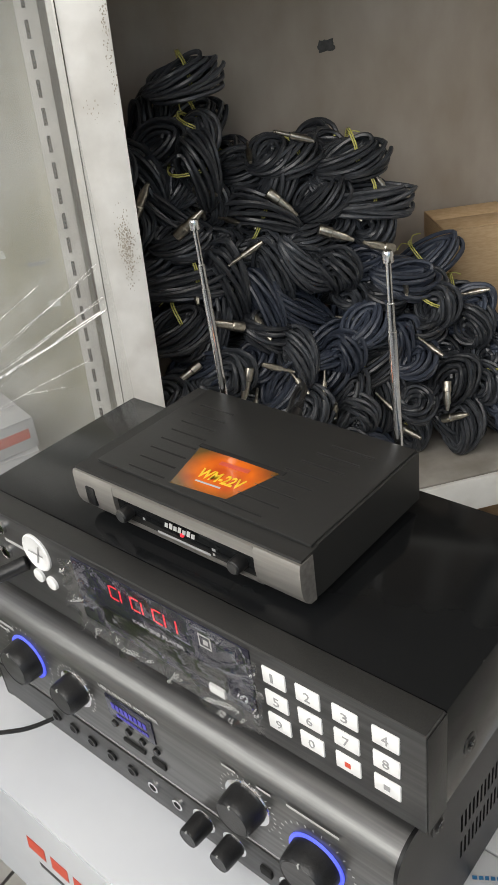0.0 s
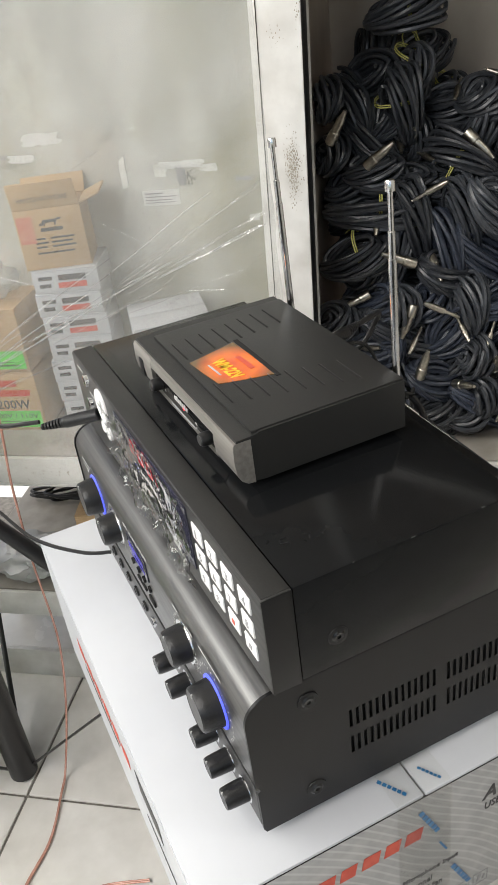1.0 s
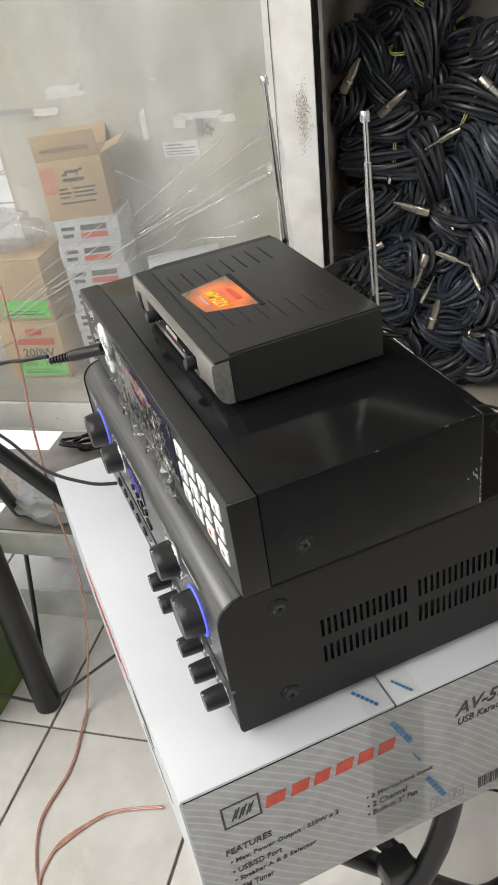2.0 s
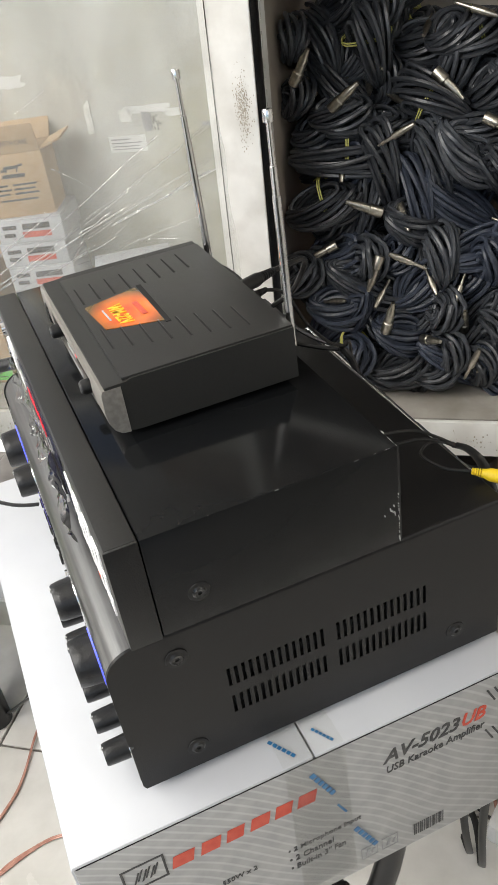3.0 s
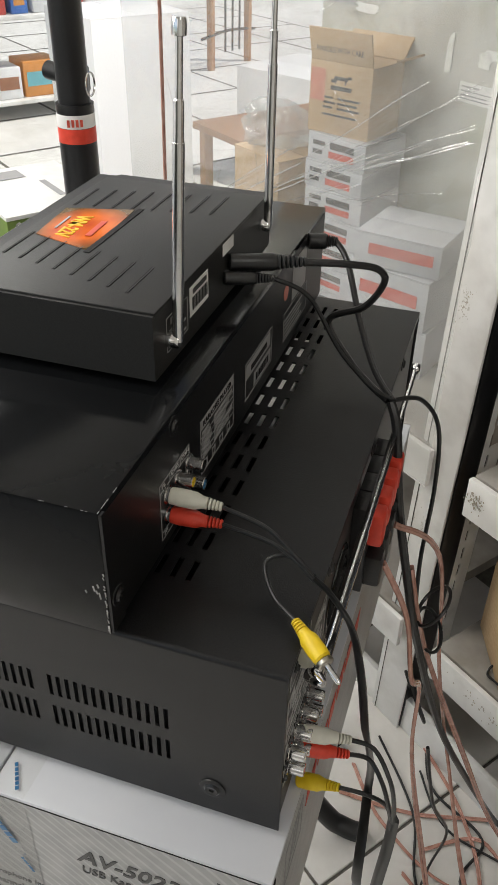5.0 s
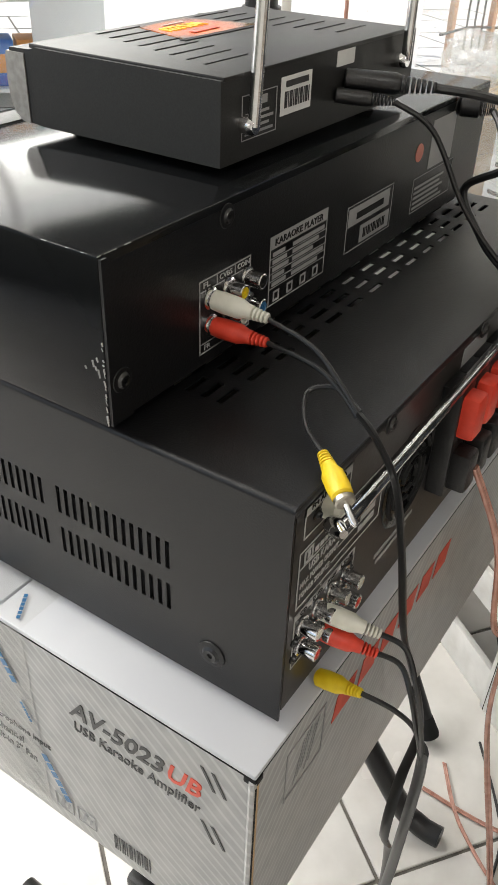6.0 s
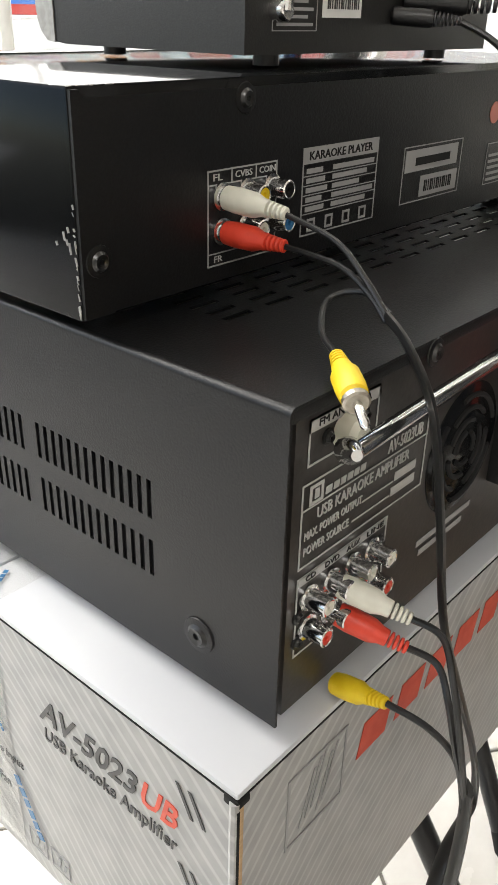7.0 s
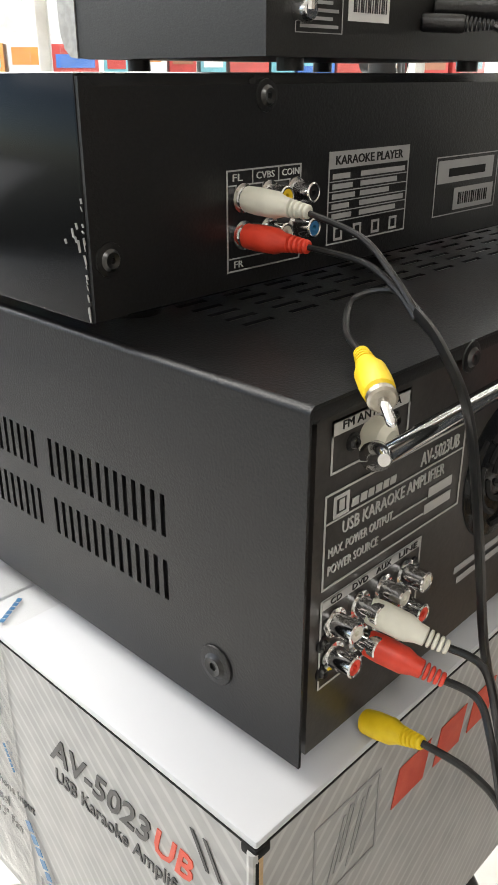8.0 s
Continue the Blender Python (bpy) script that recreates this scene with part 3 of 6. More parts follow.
part("brand_mark", bars(f, [(0.05, 0.077, 0.028, 0.005), (0.044, 0.073, 0.008, 0.004), (0.052, 0.072, 0.003, 0.005), (0.072, 0.072, 0.003, 0.005), (0.078, 0.08, 0.008, 0.004), (0.044, 0.063, 0.042, 0.006)], shear=0.3), PRINT_BLACK, b)
part("printing", bars(f, [(0.03, 0.05, 0.02, 0.003), (0.06, 0.05, 0.045, 0.003), (0.03, 0.043, 0.025, 0.003), (0.06, 0.043, 0.04, 0.003), (0.03, 0.036, 0.02, 0.003), (0.06, 0.036, 0.045, 0.003), (0.03, 0.026, 0.07, 0.003)]), PRINT_BLACK, b)
part("red_panel", bars(f, [(0.003, 0.045, 0.03, 0.045)]), material("faded_red_print", (0.6, 0.2, 0.13), (0.66, 0.3, 0.2), 0.7, 0, 60), b)
for i in range(7):
    b, f = card_box(-0.402 + rng.uniform(-0.004, 0.004), 0.162, 0.545 + 0.0385 * i, 0.105, 0.09, 0.038, 12 + rng.uniform(-3, 3), CARTON_WHITE, "white boxed amplifier lying in a stack", "white_box")
    part("red_stripe", bars(f, [(0.04, 0.008, 0.045, 0.009)]), PRINT_RED, b)
    part("printing", bars(f, [(0.042, 0.0205, 0.043, 0.009), (0.01, 0.022, 0.022, 0.006), (0.01, 0.010, 0.018, 0.006)]), PRINT_BLACK, b)
for i in range(2):
    b, f = card_box(-0.53, 0.13, 0.545 + 0.111 * i, 0.115, 0.10, 0.11, rng.uniform(-3, 3), CARD, "brown cardboard carton with a bright green wattage label")
    part("green_label", bars(f, [(0.022, 0.006, 0.088, 0.032)]), GREEN_LABEL, b, "bright green printed label")
    if i == 0:
        lettering("lettering", "200W", f @ Matrix.Translation((0.036, 0.042, 0)), 0.06, 0.017, PRINT_BLACK, b, bold=0.01)
        lettering("lettering", "100V / 110V", f @ Matrix.Translation((0.027, 0.024, 0.0005)), 0.078, 0.009, PRINT_BLACK, b)
        part("brand_mark", bars(f, [(0.03, 0.066, 0.07, 0.012), (0.05, 0.084, 0.03, 0.012)], shear=0.2), PRINT_RED, b)
    part("printing", bars(f, [(0.03, 0.011, 0.07, 0.003), (0.03, 0.017, 0.06, 0.002)]), PRINT_BLACK, b)
b, f = card_box(-0.243, 0.135, 0.545, 0.13, 0.12, 0.07, 20, CARTON_WHITE, "white boxed amplifier with red printing", "white_box")
part("red_stripe", bars(f, [(0.02, 0.03, 0.09, 0.018)]), PRINT_RED, b)
b, f = card_box(-0.24, 0.138, 0.616, 0.125, 0.115, 0.07, 14, CARTON_WHITE, "white boxed amplifier with red printing", "white_box")
part("red_stripe", bars(f, [(0.02, 0.03, 0.09, 0.018)]), PRINT_RED, b)
b, f = card_box(-0.242, 0.137, 0.687, 0.12, 0.11, 0.045, 24, CARTON_WHITE, "white boxed amplifier with red printing", "white_box")
part("red_stripe", bars(f, [(0.02, 0.016, 0.09, 0.015)]), PRINT_RED, b)


def scuffs(seed, u, z, w, h, count, mat, parent, face=-0.0042, big=1.0, flat=1.6):
    """A patch of small chips in the paint."""
    r = random.Random(seed)
    b = bmesh.new()
    for _ in range(count):
        cu, cz, q = u + r.gauss(0, w / 3), z + r.gauss(0, h / 3), r.uniform(0.0004, 0.0018) * big
        k = r.randrange(5, 8)
        a0 = r.uniform(0, 6)
        vs_ = [b.verts.new((cu + q * r.uniform(0.4, 1) * math.cos(a0 + 6.283 * i / k), face - 0.0003, cz + flat * q * r.uniform(0.4, 1) * math.sin(a0 + 6.283 * i / k))) for i in range(k)]
        b.faces.new(vs_)
    patch = tagged(part("chipped_patch", b, mat, parent, "cluster of brown chips in the paint"), kind="stuff")
    if parent is rack and face > -0.005:
        patch.matrix_basis = LEAN


DIRT = material("dark_scuffed_dirt", (0.10, 0.095, 0.085), (0.24, 0.23, 0.20), 0.8, 0, 80)
CHIP = material("brown_chipped_primer", (0.34, 0.30, 0.24), (0.48, 0.44, 0.37), 0.8, 0, 80)
for i, (u, z, w, h, c) in enumerate(((-0.001, 0.971, 0.013, 0.055, 420), (-0.022, 0.738, 0.011, 0.03, 90), (-0.014, 1.12, 0.012, 0.03, 20), (-0.018, 0.42, 0.015, 0.03, 26), (0.011, 1.19, 0.006, 0.10, 120))):
    scuffs(i, u, z, w, h, c, CHIP, rack, big=0.6)
for i, (u, z, w, h, c) in enumerate(((0.045, 0.52, 0.022, 0.018, 80), (0.16, 0.51, 0.05, 0.02, 30), (0.28, 0.515, 0.06, 0.02, 30), (0.12, 0.225, 0.08, 0.02, 40), (-0.45, 0.515, 0.1, 0.02, 40))):
    scuffs(20 + i, u, z, w, h, c, CHIP, rack, -0.0083)

for i, (u, z, w, h, c, big, flat) in enumerate(((-0.12, 0.907, 0.03, 0.006, 22, 1.6, 0.6), (-0.20, 0.912, 0.012, 0.02, 18, 1.6, 1.8), (-0.36, 0.955, 0.05, 0.012, 16, 1.2, 0.8), (-0.5, 0.948, 0.05, 0.008, 60, 1.8, 0.5),
                                                (-0.25, 0.855, 0.10, 0.03, 16, 1.3, 1.2), (-0.30, 1.1, 0.2, 0.2, 22, 1.0, 1.6), (-0.14, 1.0, 0.1, 0.08, 14, 1.0, 0.5), (-0.22, 0.72, 0.15, 0.08, 14, 1.1, 1.2))):
    scuffs(40 + i, u, z, w, h, c, DIRT, panel, 0.2255, big, flat)
for i, (u, z, c) in enumerate(((-0.24, 1.0, 5), (-0.15, 0.97, 4), (-0.4, 1.08, 5), (-0.2, 1.15, 6))):
    scuffs(60 + i, u, z, 0.12, 0.08, c, GHOST_PAPER, panel, 0.2255, 5.0, 0.12)

# ---- amplifier carton on its stand ----
CX0, CX1, CY0, CY1, CZ0, CZ1 = -0.468, 0.026, -0.06, 0.310, 0.465, 0.65
carton = thing("amplifier_carton", pose(-0.22, 0.125, CZ0), "large white and silver printed amplifier carton, taped, worn at its edges", "box", build=Matrix())
part("body", bx(CX0, CX1, CY0, CY1, CZ0, CZ1 - 0.004, 0.002), CARTON_SIDE, carton)
MID = 0.125
part("flap", bx(CX0 - 0.0005, CX1 + 0.0005, CY0 - 0.0005, MID - 0.0008, CZ1 - 0.0038, CZ1, 0.0012), CARTON_WHITE, carton, "white top flap")
part("flap", bx(CX0 - 0.0005, CX1 + 0.0005, MID + 0.0008, CY1 + 0.0005, CZ1 - 0.0038, CZ1, 0.0012), CARTON_WHITE, carton, "white top flap")
part("front_panel", bx(CX0 + 0.001, CX1 - 0.001, CY0 - 0.0012, CY0 + 0.0004, CZ0 + 0.002, CZ1 - 0.0045, 0), CARTON_WHITE, carton, "white printed front")
part("corner_fold", rod((CX1 + 0.0004, CY1 - 0.001, CZ0), (CX1 + 0.0004, CY1 - 0.001, CZ1 - 0.005), 0.0022, 8), CARTON_SIDE, carton)
# Near-black strips stand for the shade under the top flaps.
part("flap_gap", bx(CX1 - 0.001, CX1 + 0.0003, CY0 + 0.002, CY1 - 0.001, CZ1 - 0.0048, CZ1 - 0.0039), BLACK_AND_SHADE, carton)
part("flap_gap", bx(CX0 + 0.002, CX1 - 0.002, CY1 - 0.001, CY1 + 0.0003, CZ1 - 0.0048, CZ1 - 0.0039), BLACK_AND_SHADE, carton)
part("split_corner", bx(CX1 - 0.003, CX1 + 0.0009, CY1 - 0.0015, CY1 + 0.0009, CZ0 + 0.01, CZ1 - 0.006, 0.0005), CARD, carton, "torn corner showing brown card")
# Near-black pieces stand for the shade in the open corner.
part("corner_gap", bx(CX1 - 0.0065, CX1 + 0.0011, CY1 - 0.0065, CY1 + 0.0011, CZ1 - 0.0085, CZ1 - 0.0036, 0.001), BLACK_AND_SHADE, carton, "black block for the shade under the lifted corner of the flap")
part("corner_gap", bx(CX1 - 0.0005, CX1 + 0.0012, CY1 - 0.0012, CY1 + 0.0012, CZ0 + 0.05, CZ1 - 0.0086, 0.0004), BLACK_AND_SHADE, carton, "black strip for the shade in the split down the carton's corner")
F = plane_frame((CX1 + 0.0004, CY0, CZ0), (0, 1, 0), (0, 0, 1))          # side, x along +y
WORD = ((0, 0.026), (0.031, 0.024), (0.059, 0.022), (0.086, 0.024), (0.114, 0.022), (0.14, 0.024))


def wordmark(m, scale, mat, parent, shear=0.22):
    """Six plain slanted blocks for a brand name."""
    for x, w in WORD:
        part("brand_mark", bars(m, [(x * scale, 0, (w - 0.003) * scale, 0.019 * scale)], shear=shear), mat, parent)


wordmark(F @ Matrix.Translation((0.063, 0.131, 0)), 0.73, PRINT_RED, carton)
lettering("model_lettering", "AV-5023", F @ Matrix.Translation((0.241, 0.134, 0)), 0.072, 0.0155, PRINT_BLACK, carton, 0.3, 0.02)
lettering("model_lettering", "UB", F @ Matrix.Translation((0.315, 0.134, 0)), 0.023, 0.0155, PRINT_RED, carton, 0.3, 0.02)
lettering("lettering", "USB Karaoke Amplifier", F @ Matrix.Translation((0.244, 0.118, 0)), 0.093, 0.0115, PRINT_BLACK, carton, 0.15, 0.008)
lettering("lettering", "FEATURES", F @ Matrix.Translation((0.023, 0.092, 0)), 0.041, 0.008, PRINT_BLACK, carton, 0.1, 0.015)
for i, (s, w) in enumerate((("• Max. Power Output : 550W x 2", 0.105), ("• USB/SD Port", 0.047), ("• Speaker A & B Selector", 0.08), ("• FM Tuner", 0.036))):
    lettering("lettering", s, F @ Matrix.Translation((0.025, 0.077 - 0.0135 * i, 0)), w * 0.95, 0.0075, PRINT_BLACK, carton, 0.1, 0.01)
for i, (s, w) in enumerate((("• 2 Microphone Input", 0.066), ("• 2 Channel", 0.04), ("• Built-in 3\" Fan", 0.05))):
    lettering("lettering", s, F @ Matrix.Translation((0.152, 0.076 - 0.012 * i, 0)), w, 0.0075, PRINT_BLACK, carton, 0.1, 0.01)
bm = outline(F, 0.027, 0.127, 0.033, 0.028, 0.0018)
bars(F, [(0.034 + 0.003 * i, 0.134 + 0.002 * (i % 2), 0.0014, 0.012) for i in range(6)], shear=0.4, bm=bm)
part("logo_frame", bm, PRINT_BLACK, carton)
part("barcode", bars(F, [(0.267 + 0.0021 * i, 0.014, 0.0007 + 0.0008 * ((i * 7) % 3 == 0), 0.016) for i in range(15)]), PRINT_BLACK, carton)
bm = bmesh.new()
for k in range(2):
    outline(F, 0.215 + 0.02 * k, 0.016, 0.016, 0.016, 0.0008, bm)
    bars(F, [(0.219 + 0.02 * k, 0.02, 0.003, 0.008), (0.225 + 0.02 * k, 0.02, 0.002, 0.006)], shear=0.3, bm=bm)
part("handling_marks", bm, PRINT_GREY, carton)
for x, y in ((0.345, 0.150), (0.352, 0.150), (0.345, 0.10), (0.352, 0.10)):
    part("staple", bars(F, [(x, y, 0.002, 0.016)], shear=-0.5), PRINT_BLACK, carton, "dark steel staple")
# printed packing tape down the side and over the top
def tape_sheet(m, w, h):
    b = bmesh.new()
    b.faces.new([b.verts.new(m @ Vector(c)) for c in ((0, 0, 0), (w, 0, 0), (w, h, 0), (0, h, 0))])
    part("tape", b, TAPE, carton, "clear printed packing tape").visible_shadow = False


tape_sheet(plane_frame((CX1 + 0.001, 0.10, CZ0 + 0.01), (0, 1, 0), (0, 0, 1)), 0.05, 0.174)
tape_sheet(plane_frame((-0.46, 0.10, CZ1 + 0.0007), (1, 0, 0), (0, 1, 0)), 0.486, 0.05)
T = plane_frame((CX1 + 0.0016, 0.118, CZ1 - 0.02), (0, 0.42, -0.9), (0, 0.9, 0.42))
wordmark(T, 0.24, PRINT_BLUE, carton, 0)
wordmark(T @ Matrix.Translation((0.055, -0.004, 0)), 0.1, PRINT_BLUE, carton, 0)
wordmark(T @ Matrix.Translation((0.10, -0.012, 0)), 0.26, PRINT_BLUE, carton, 0)
wordmark(plane_frame((0.001, 0.098, CZ1 + 0.0012), (0.8, 0.5, 0), (-0.5, 0.8, 0)), 0.15, PRINT_BLUE, carton, 0)
wordmark(plane_frame((0.006, 0.132, CZ1 + 0.0012), (0.8, 0.5, 0), (-0.5, 0.8, 0)), 0.12, PRINT_BLUE, carton, 0)
FF = plane_frame((CX0, CY0 - 0.0014, CZ0), (1, 0, 0), (0, 0, 1))
wordmark(FF @ Matrix.Translation((0.12, 0.11, 0)), 1.1, PRINT_RED, carton)
part("printing", bars(FF, [(0.13, 0.09, 0.12, 0.006), (0.33, 0.12, 0.06, 0.03), (0.33, 0.08, 0.09, 0.006)]), PRINT_BLACK, carton)
FR = plane_frame((CX1, CY1 + 0.0004, CZ0), (-1, 0, 0), (0, 0, 1))
wordmark(FR @ Matrix.Translation((0.083, 0.133, 0)), 1.05, PRINT_RED, carton)
bm = outline(FR, 0.031, 0.12, 0.042, 0.044, 0.0015)
bars(FR, [(0.040 + 0.004 * i, 0.127 + 0.003 * (i % 3), 0.0015, 0.03) for i in range(5)], shear=0.3, bm=bm)
part("logo_frame", bm, PRINT_GREY, carton)

stand = thing("carton_stand", pose(-0.2, 0.13, 0), "black tubular steel folding stand carrying the carton", "stand", build=Matrix())
for y in (0.03, 0.24):
    part("support_bar", rod((-0.42, y, CZ0 - 0.0145), (0.0, y, CZ0 - 0.0145), 0.014, 14), BLACK_PLASTIC, stand)
for x in (-0.05, -0.36):
    part("leg", sweep([(x, 0.26, 0.44), (x, 0.24, 0.40), (x + 0.01, 0.19, 0.25), (x, 0.05, 0.05), (x, 0.0, 0.016), (x, -0.04, 0.014)], 0.014, 12, n=6), BLACK_PLASTIC, stand)
    part("leg", sweep([(x - 0.03, 0.01, 0.44), (x - 0.03, 0.03, 0.40), (x - 0.04, 0.12, 0.25), (x - 0.03, 0.27, 0.05), (x - 0.03, 0.31, 0.016), (x - 0.03, 0.34, 0.014)], 0.014, 12, n=6), BLACK_PLASTIC, stand)
part("brace", sweep([(-0.05, 0.18, 0.23), (-0.2, 0.12, 0.30), (-0.36, 0.18, 0.23)], 0.011, 10, n=8), BLACK_PLASTIC, stand)
part("clamp", bx(-0.075, -0.04, 0.14, 0.18, 0.22, 0.26, 0.006), BLACK_PLASTIC, stand)

# ---- karaoke amplifier ----
AZ0, AZ1, AD = 0.66, 0.7968, 0.3058
amp = thing("karaoke_amplifier", pose(-0.215, 0.155, CZ1), "black metal karaoke amplifier with a brushed titanium front and blue-lit knobs", "amplifier", build=Matrix())
slots = []
for y0, y1 in ((0.081, 0.153), (0.166, 0.238)):
    for i in range(14):
        y = y0 + (y1 - y0) * i / 13
        slots += [(y - 0.0013, y + 0.0013, 0.727, 0.7445), (y - 0.0013, y + 0.0013, 0.699, 0.7165)]
part("side_panel", plate(plane_frame((0, 0, 0), (0, 1, 0), (0, 0, 1)), (0.022, AD), (AZ0, AZ1 - 0.003), slots), BLACK_SHEET, amp, "black side cover with rows of vent slots")
part("side_panel", bx(-0.43, -0.4288, 0.022, AD, AZ0, AZ1 - 0.003), BLACK_SHEET, amp)
slots = []
for i in range(14):
    x = -0.40 + 0.0265 * i
    slots += [(x - 0.008, x + 0.008, 0.194 + 0.0095 * k, 0.1975 + 0.0095 * k) for k in range(5)]
part("top_cover", plate(plane_frame((0, 0, AZ1), (1, 0, 0), (0, 1, 0)), (-0.427, -0.003), (0.03, AD), slots), BLACK_SHEET, amp, "black top cover with vent slots")
for x, a in ((-0.003, 0), (-0.427, 90)):
    bm = bmesh.new()
    lathe([(0.003, 0), (0.003, AD - 0.03)], aim((x, 0.03, AZ1 - 0.003), (0, 1, 0)), 16, bm)
    part("folded_edge", bm, BLACK_SHEET, amp)
# Chassis coloured near-black to stand for the shade inside the case.
part("chassis", bx(-0.424, -0.006, 0.02, AD - 0.004, AZ0 + 0.004, AZ0 + 0.075, 0.001), BLACK_AND_SHADE, amp)
# Near-white plate puts the bright gleam behind these slots into its colour.
part("gleam_plate", bx(-0.345, -0.222, 0.188, 0.232, 0.778, 0.7954, 0.0002), material("gleam_white", (0.86, 0.86, 0.86), (0.92, 0.92, 0.92), 0.4, 0.15, 90), amp, "white plate under the slots, coloured for the gleam of light")
part("inner_plate", bx(-0.424, -0.006, 0.182, 0.184, AZ0 + 0.075, AZ1 - 0.004), NICKEL, amp)
# front panel, rounded over to the top
prof = [(0.022, AZ0), (0.006, AZ0), (0.004, AZ0 + 0.004), (0.004, AZ0 + 0.046), (0.0062, AZ0 + 0.0475), (0.0062, AZ0 + 0.049), (0.003, AZ0 + 0.0505)]
prof += [(0.003 + 0.022 - 0.022 * math.cos(a), AZ1 - 0.022 + 0.0215 * math.sin(a)) for a in [radians(10 * i) for i in range(10)]] + [(0.032, AZ1 - 0.0005), (0.032, AZ0 + 0.01)]


def extrude_x(profile, x0, x1):
    b = bmesh.new()
    a = [b.verts.new((x0, y, z)) for y, z in profile]
    c = [b.verts.new((x1, y, z)) for y, z in profile]
    k = len(profile)
    for i in range(k):
        b.faces.new((a[i], a[(i + 1) % k], c[(i + 1) % k], c[i]))
    b.faces.new(a[::-1])
    b.faces.new(c)
    bmesh.ops.recalc_face_normals(b, faces=b.faces[:])
    return b


part("front_panel", extrude_x(prof, -0.4275, -0.0025), BRUSHED, amp, "brushed titanium-grey front rolled over at the top")
cheek = [(y - 0.0012, z) for y, z in prof[:-1]] + [(0.032, AZ0)]
for x0, x1 in ((-0.4302, -0.4276), (-0.0024, 0.0002)):
    part("cheek", extrude_x(cheek, x0, x1), BLACK_SHEET, amp)
part("lower_strip", bx(-0.427, -0.003, 0.0025, 0.0045, AZ0 + 0.006, AZ0 + 0.045, 0.0005), BRUSHED_DARK, amp)
part("rear_panel", bx(-0.424, -0.006, AD - 0.004, AD - 0.002, AZ0 + 0.001, AZ1 - 0.002), material("rear_plate_black", (0.02, 0.018, 0.017), (0.03, 0.027, 0.025), 0.35, 0, 400, 0.05), amp)
part("rear_lip", bx(-0.429, -0.001, AD - 0.006, AD, AZ1 - 0.006, AZ1 - 0.0005, 0.001), BLACK_SHEET, amp)
for x in (-0.05, -0.38):
    for y in (0.045, 0.265):
        part("foot", lathe([(0.013, 0), (0.014, 0.002), (0.013, 0.0095)], Matrix.Translation((x, y, CZ1 + 0.0008)), 18), BLACK_PLASTIC, amp)
for p in ((0.0002, 0.049, 0.774), (0.0002, 0.048, 0.681), (0.0002, 0.265, 0.683)):
    screw(p, (1, 0, 0), amp)
for x in (-0.09, -0.215, -0.34):
    screw((x, AD, AZ1 - 0.006), (0, 1, 0), amp, 0.004)
knob((-0.060, 0.003, 0.742), 0.019, 0.018, amp, BLUE_GLOW)
knob((-0.116, 0.003, 0.754), 0.016, 0.017, amp)
knob((-0.297, 0.003, 0.751), 0.015, 0.017, amp)
knob((-0.359, 0.003, 0.752), 0.019, 0.018, amp, BLUE_GLOW)
for x, z in ((-0.168, 0.690), (-0.138, 0.688), (-0.086, 0.683), (-0.056, 0.681), (-0.027, 0.679)):
    knob((x, 0.003, z), 0.0092, 0.019, amp)
A = plane_frame((0, 0.0026, 0), (1, 0, 0), (0, 0, 1))
for x, z, r in ((-0.060, 0.742, 0.0285), (-0.359, 0.752, 0.0285), (-0.116, 0.754, 0.0225), (-0.297, 0.751, 0.0215)):
    b = bmesh.new()
    for i in range(23):
        a = radians(-135 + 270 * i / 22)
        bars(A @ Matrix.Translation((x + r * math.sin(a), z + r * math.cos(a), 0)) @ Matrix.Rotation(-a, 4, "Z"), [(-0.0003, 0, 0.0006, 0.002)], bm=b)
    part("dial_scale", b, PRINT_WHITE, amp)
lettering("lettering", "USB KARAOKE AMPLIFIER", A @ Matrix.Translation((-0.262, 0.7755, 0)), 0.065, 0.0035, PRINT_WHITE, amp)
part("display", bx(-0.256, -0.205, 0.0018, 0.0032, 0.748, 0.772, 0.0004), DISPLAY, amp, "dark display with dim blue figures")
part("display_figures", bars(plane_frame((-0.256, 0.0016, 0.748), (1, 0, 0), (0, 0, 1)), [(0.006 + 0.005 * i, 0.012, 0.0035, 0.006) for i in range(8)] + [(0.01 + 0.004 * i, 0.005, 0.003, 0.003) for i in range(9)]), glowing("dim_blue_figures", (0.06, 0.05, 0.35), 0.18), amp)
for i in range(4):
    part("button", lathe([(0.0034, 0), (0.0032, 0.002), (0.0026, 0.0025)], aim((-0.253 + 0.0155 * i, 0.003, 0.740), (0, -1, 0)), 16), CHROME_DARK, amp)
# Near-black blocks put the shade of the card slot and port into colour.
part("card_slot", bx(-0.246, -0.222, 0.0012, 0.004, 0.7255, 0.729, 0.0003), BLACK_AND_SHADE, amp)
part("usb_port", bx(-0.214, -0.20, 0.0012, 0.004, 0.723, 0.729, 0.0003), BLACK_AND_SHADE, amp)
for x in (-0.345, -0.321, -0.297, -0.272, -0.247, -0.222, -0.195):
    j = part("jack_socket", lathe([(0.0056, 0), (0.0054, 0.0022), (0.0036, 0.0024), (0.0034, -0.002)], aim((x, 0.0026, 0.688), (0, -1, 0)), 20), CHROME if x > -0.23 else CHROME_DARK, amp)
    part("hole", lathe([(0.0034, 0), (0.0033, 0.0003)], aim((x, 0.0008, 0.688), (0, -1, 0)), 16), BLACK_AND_SHADE, j)
part("switch", bx(-0.113, -0.103, 0.0, 0.004, 0.68, 0.688, 0.0006), BLACK_AND_SHADE, amp)
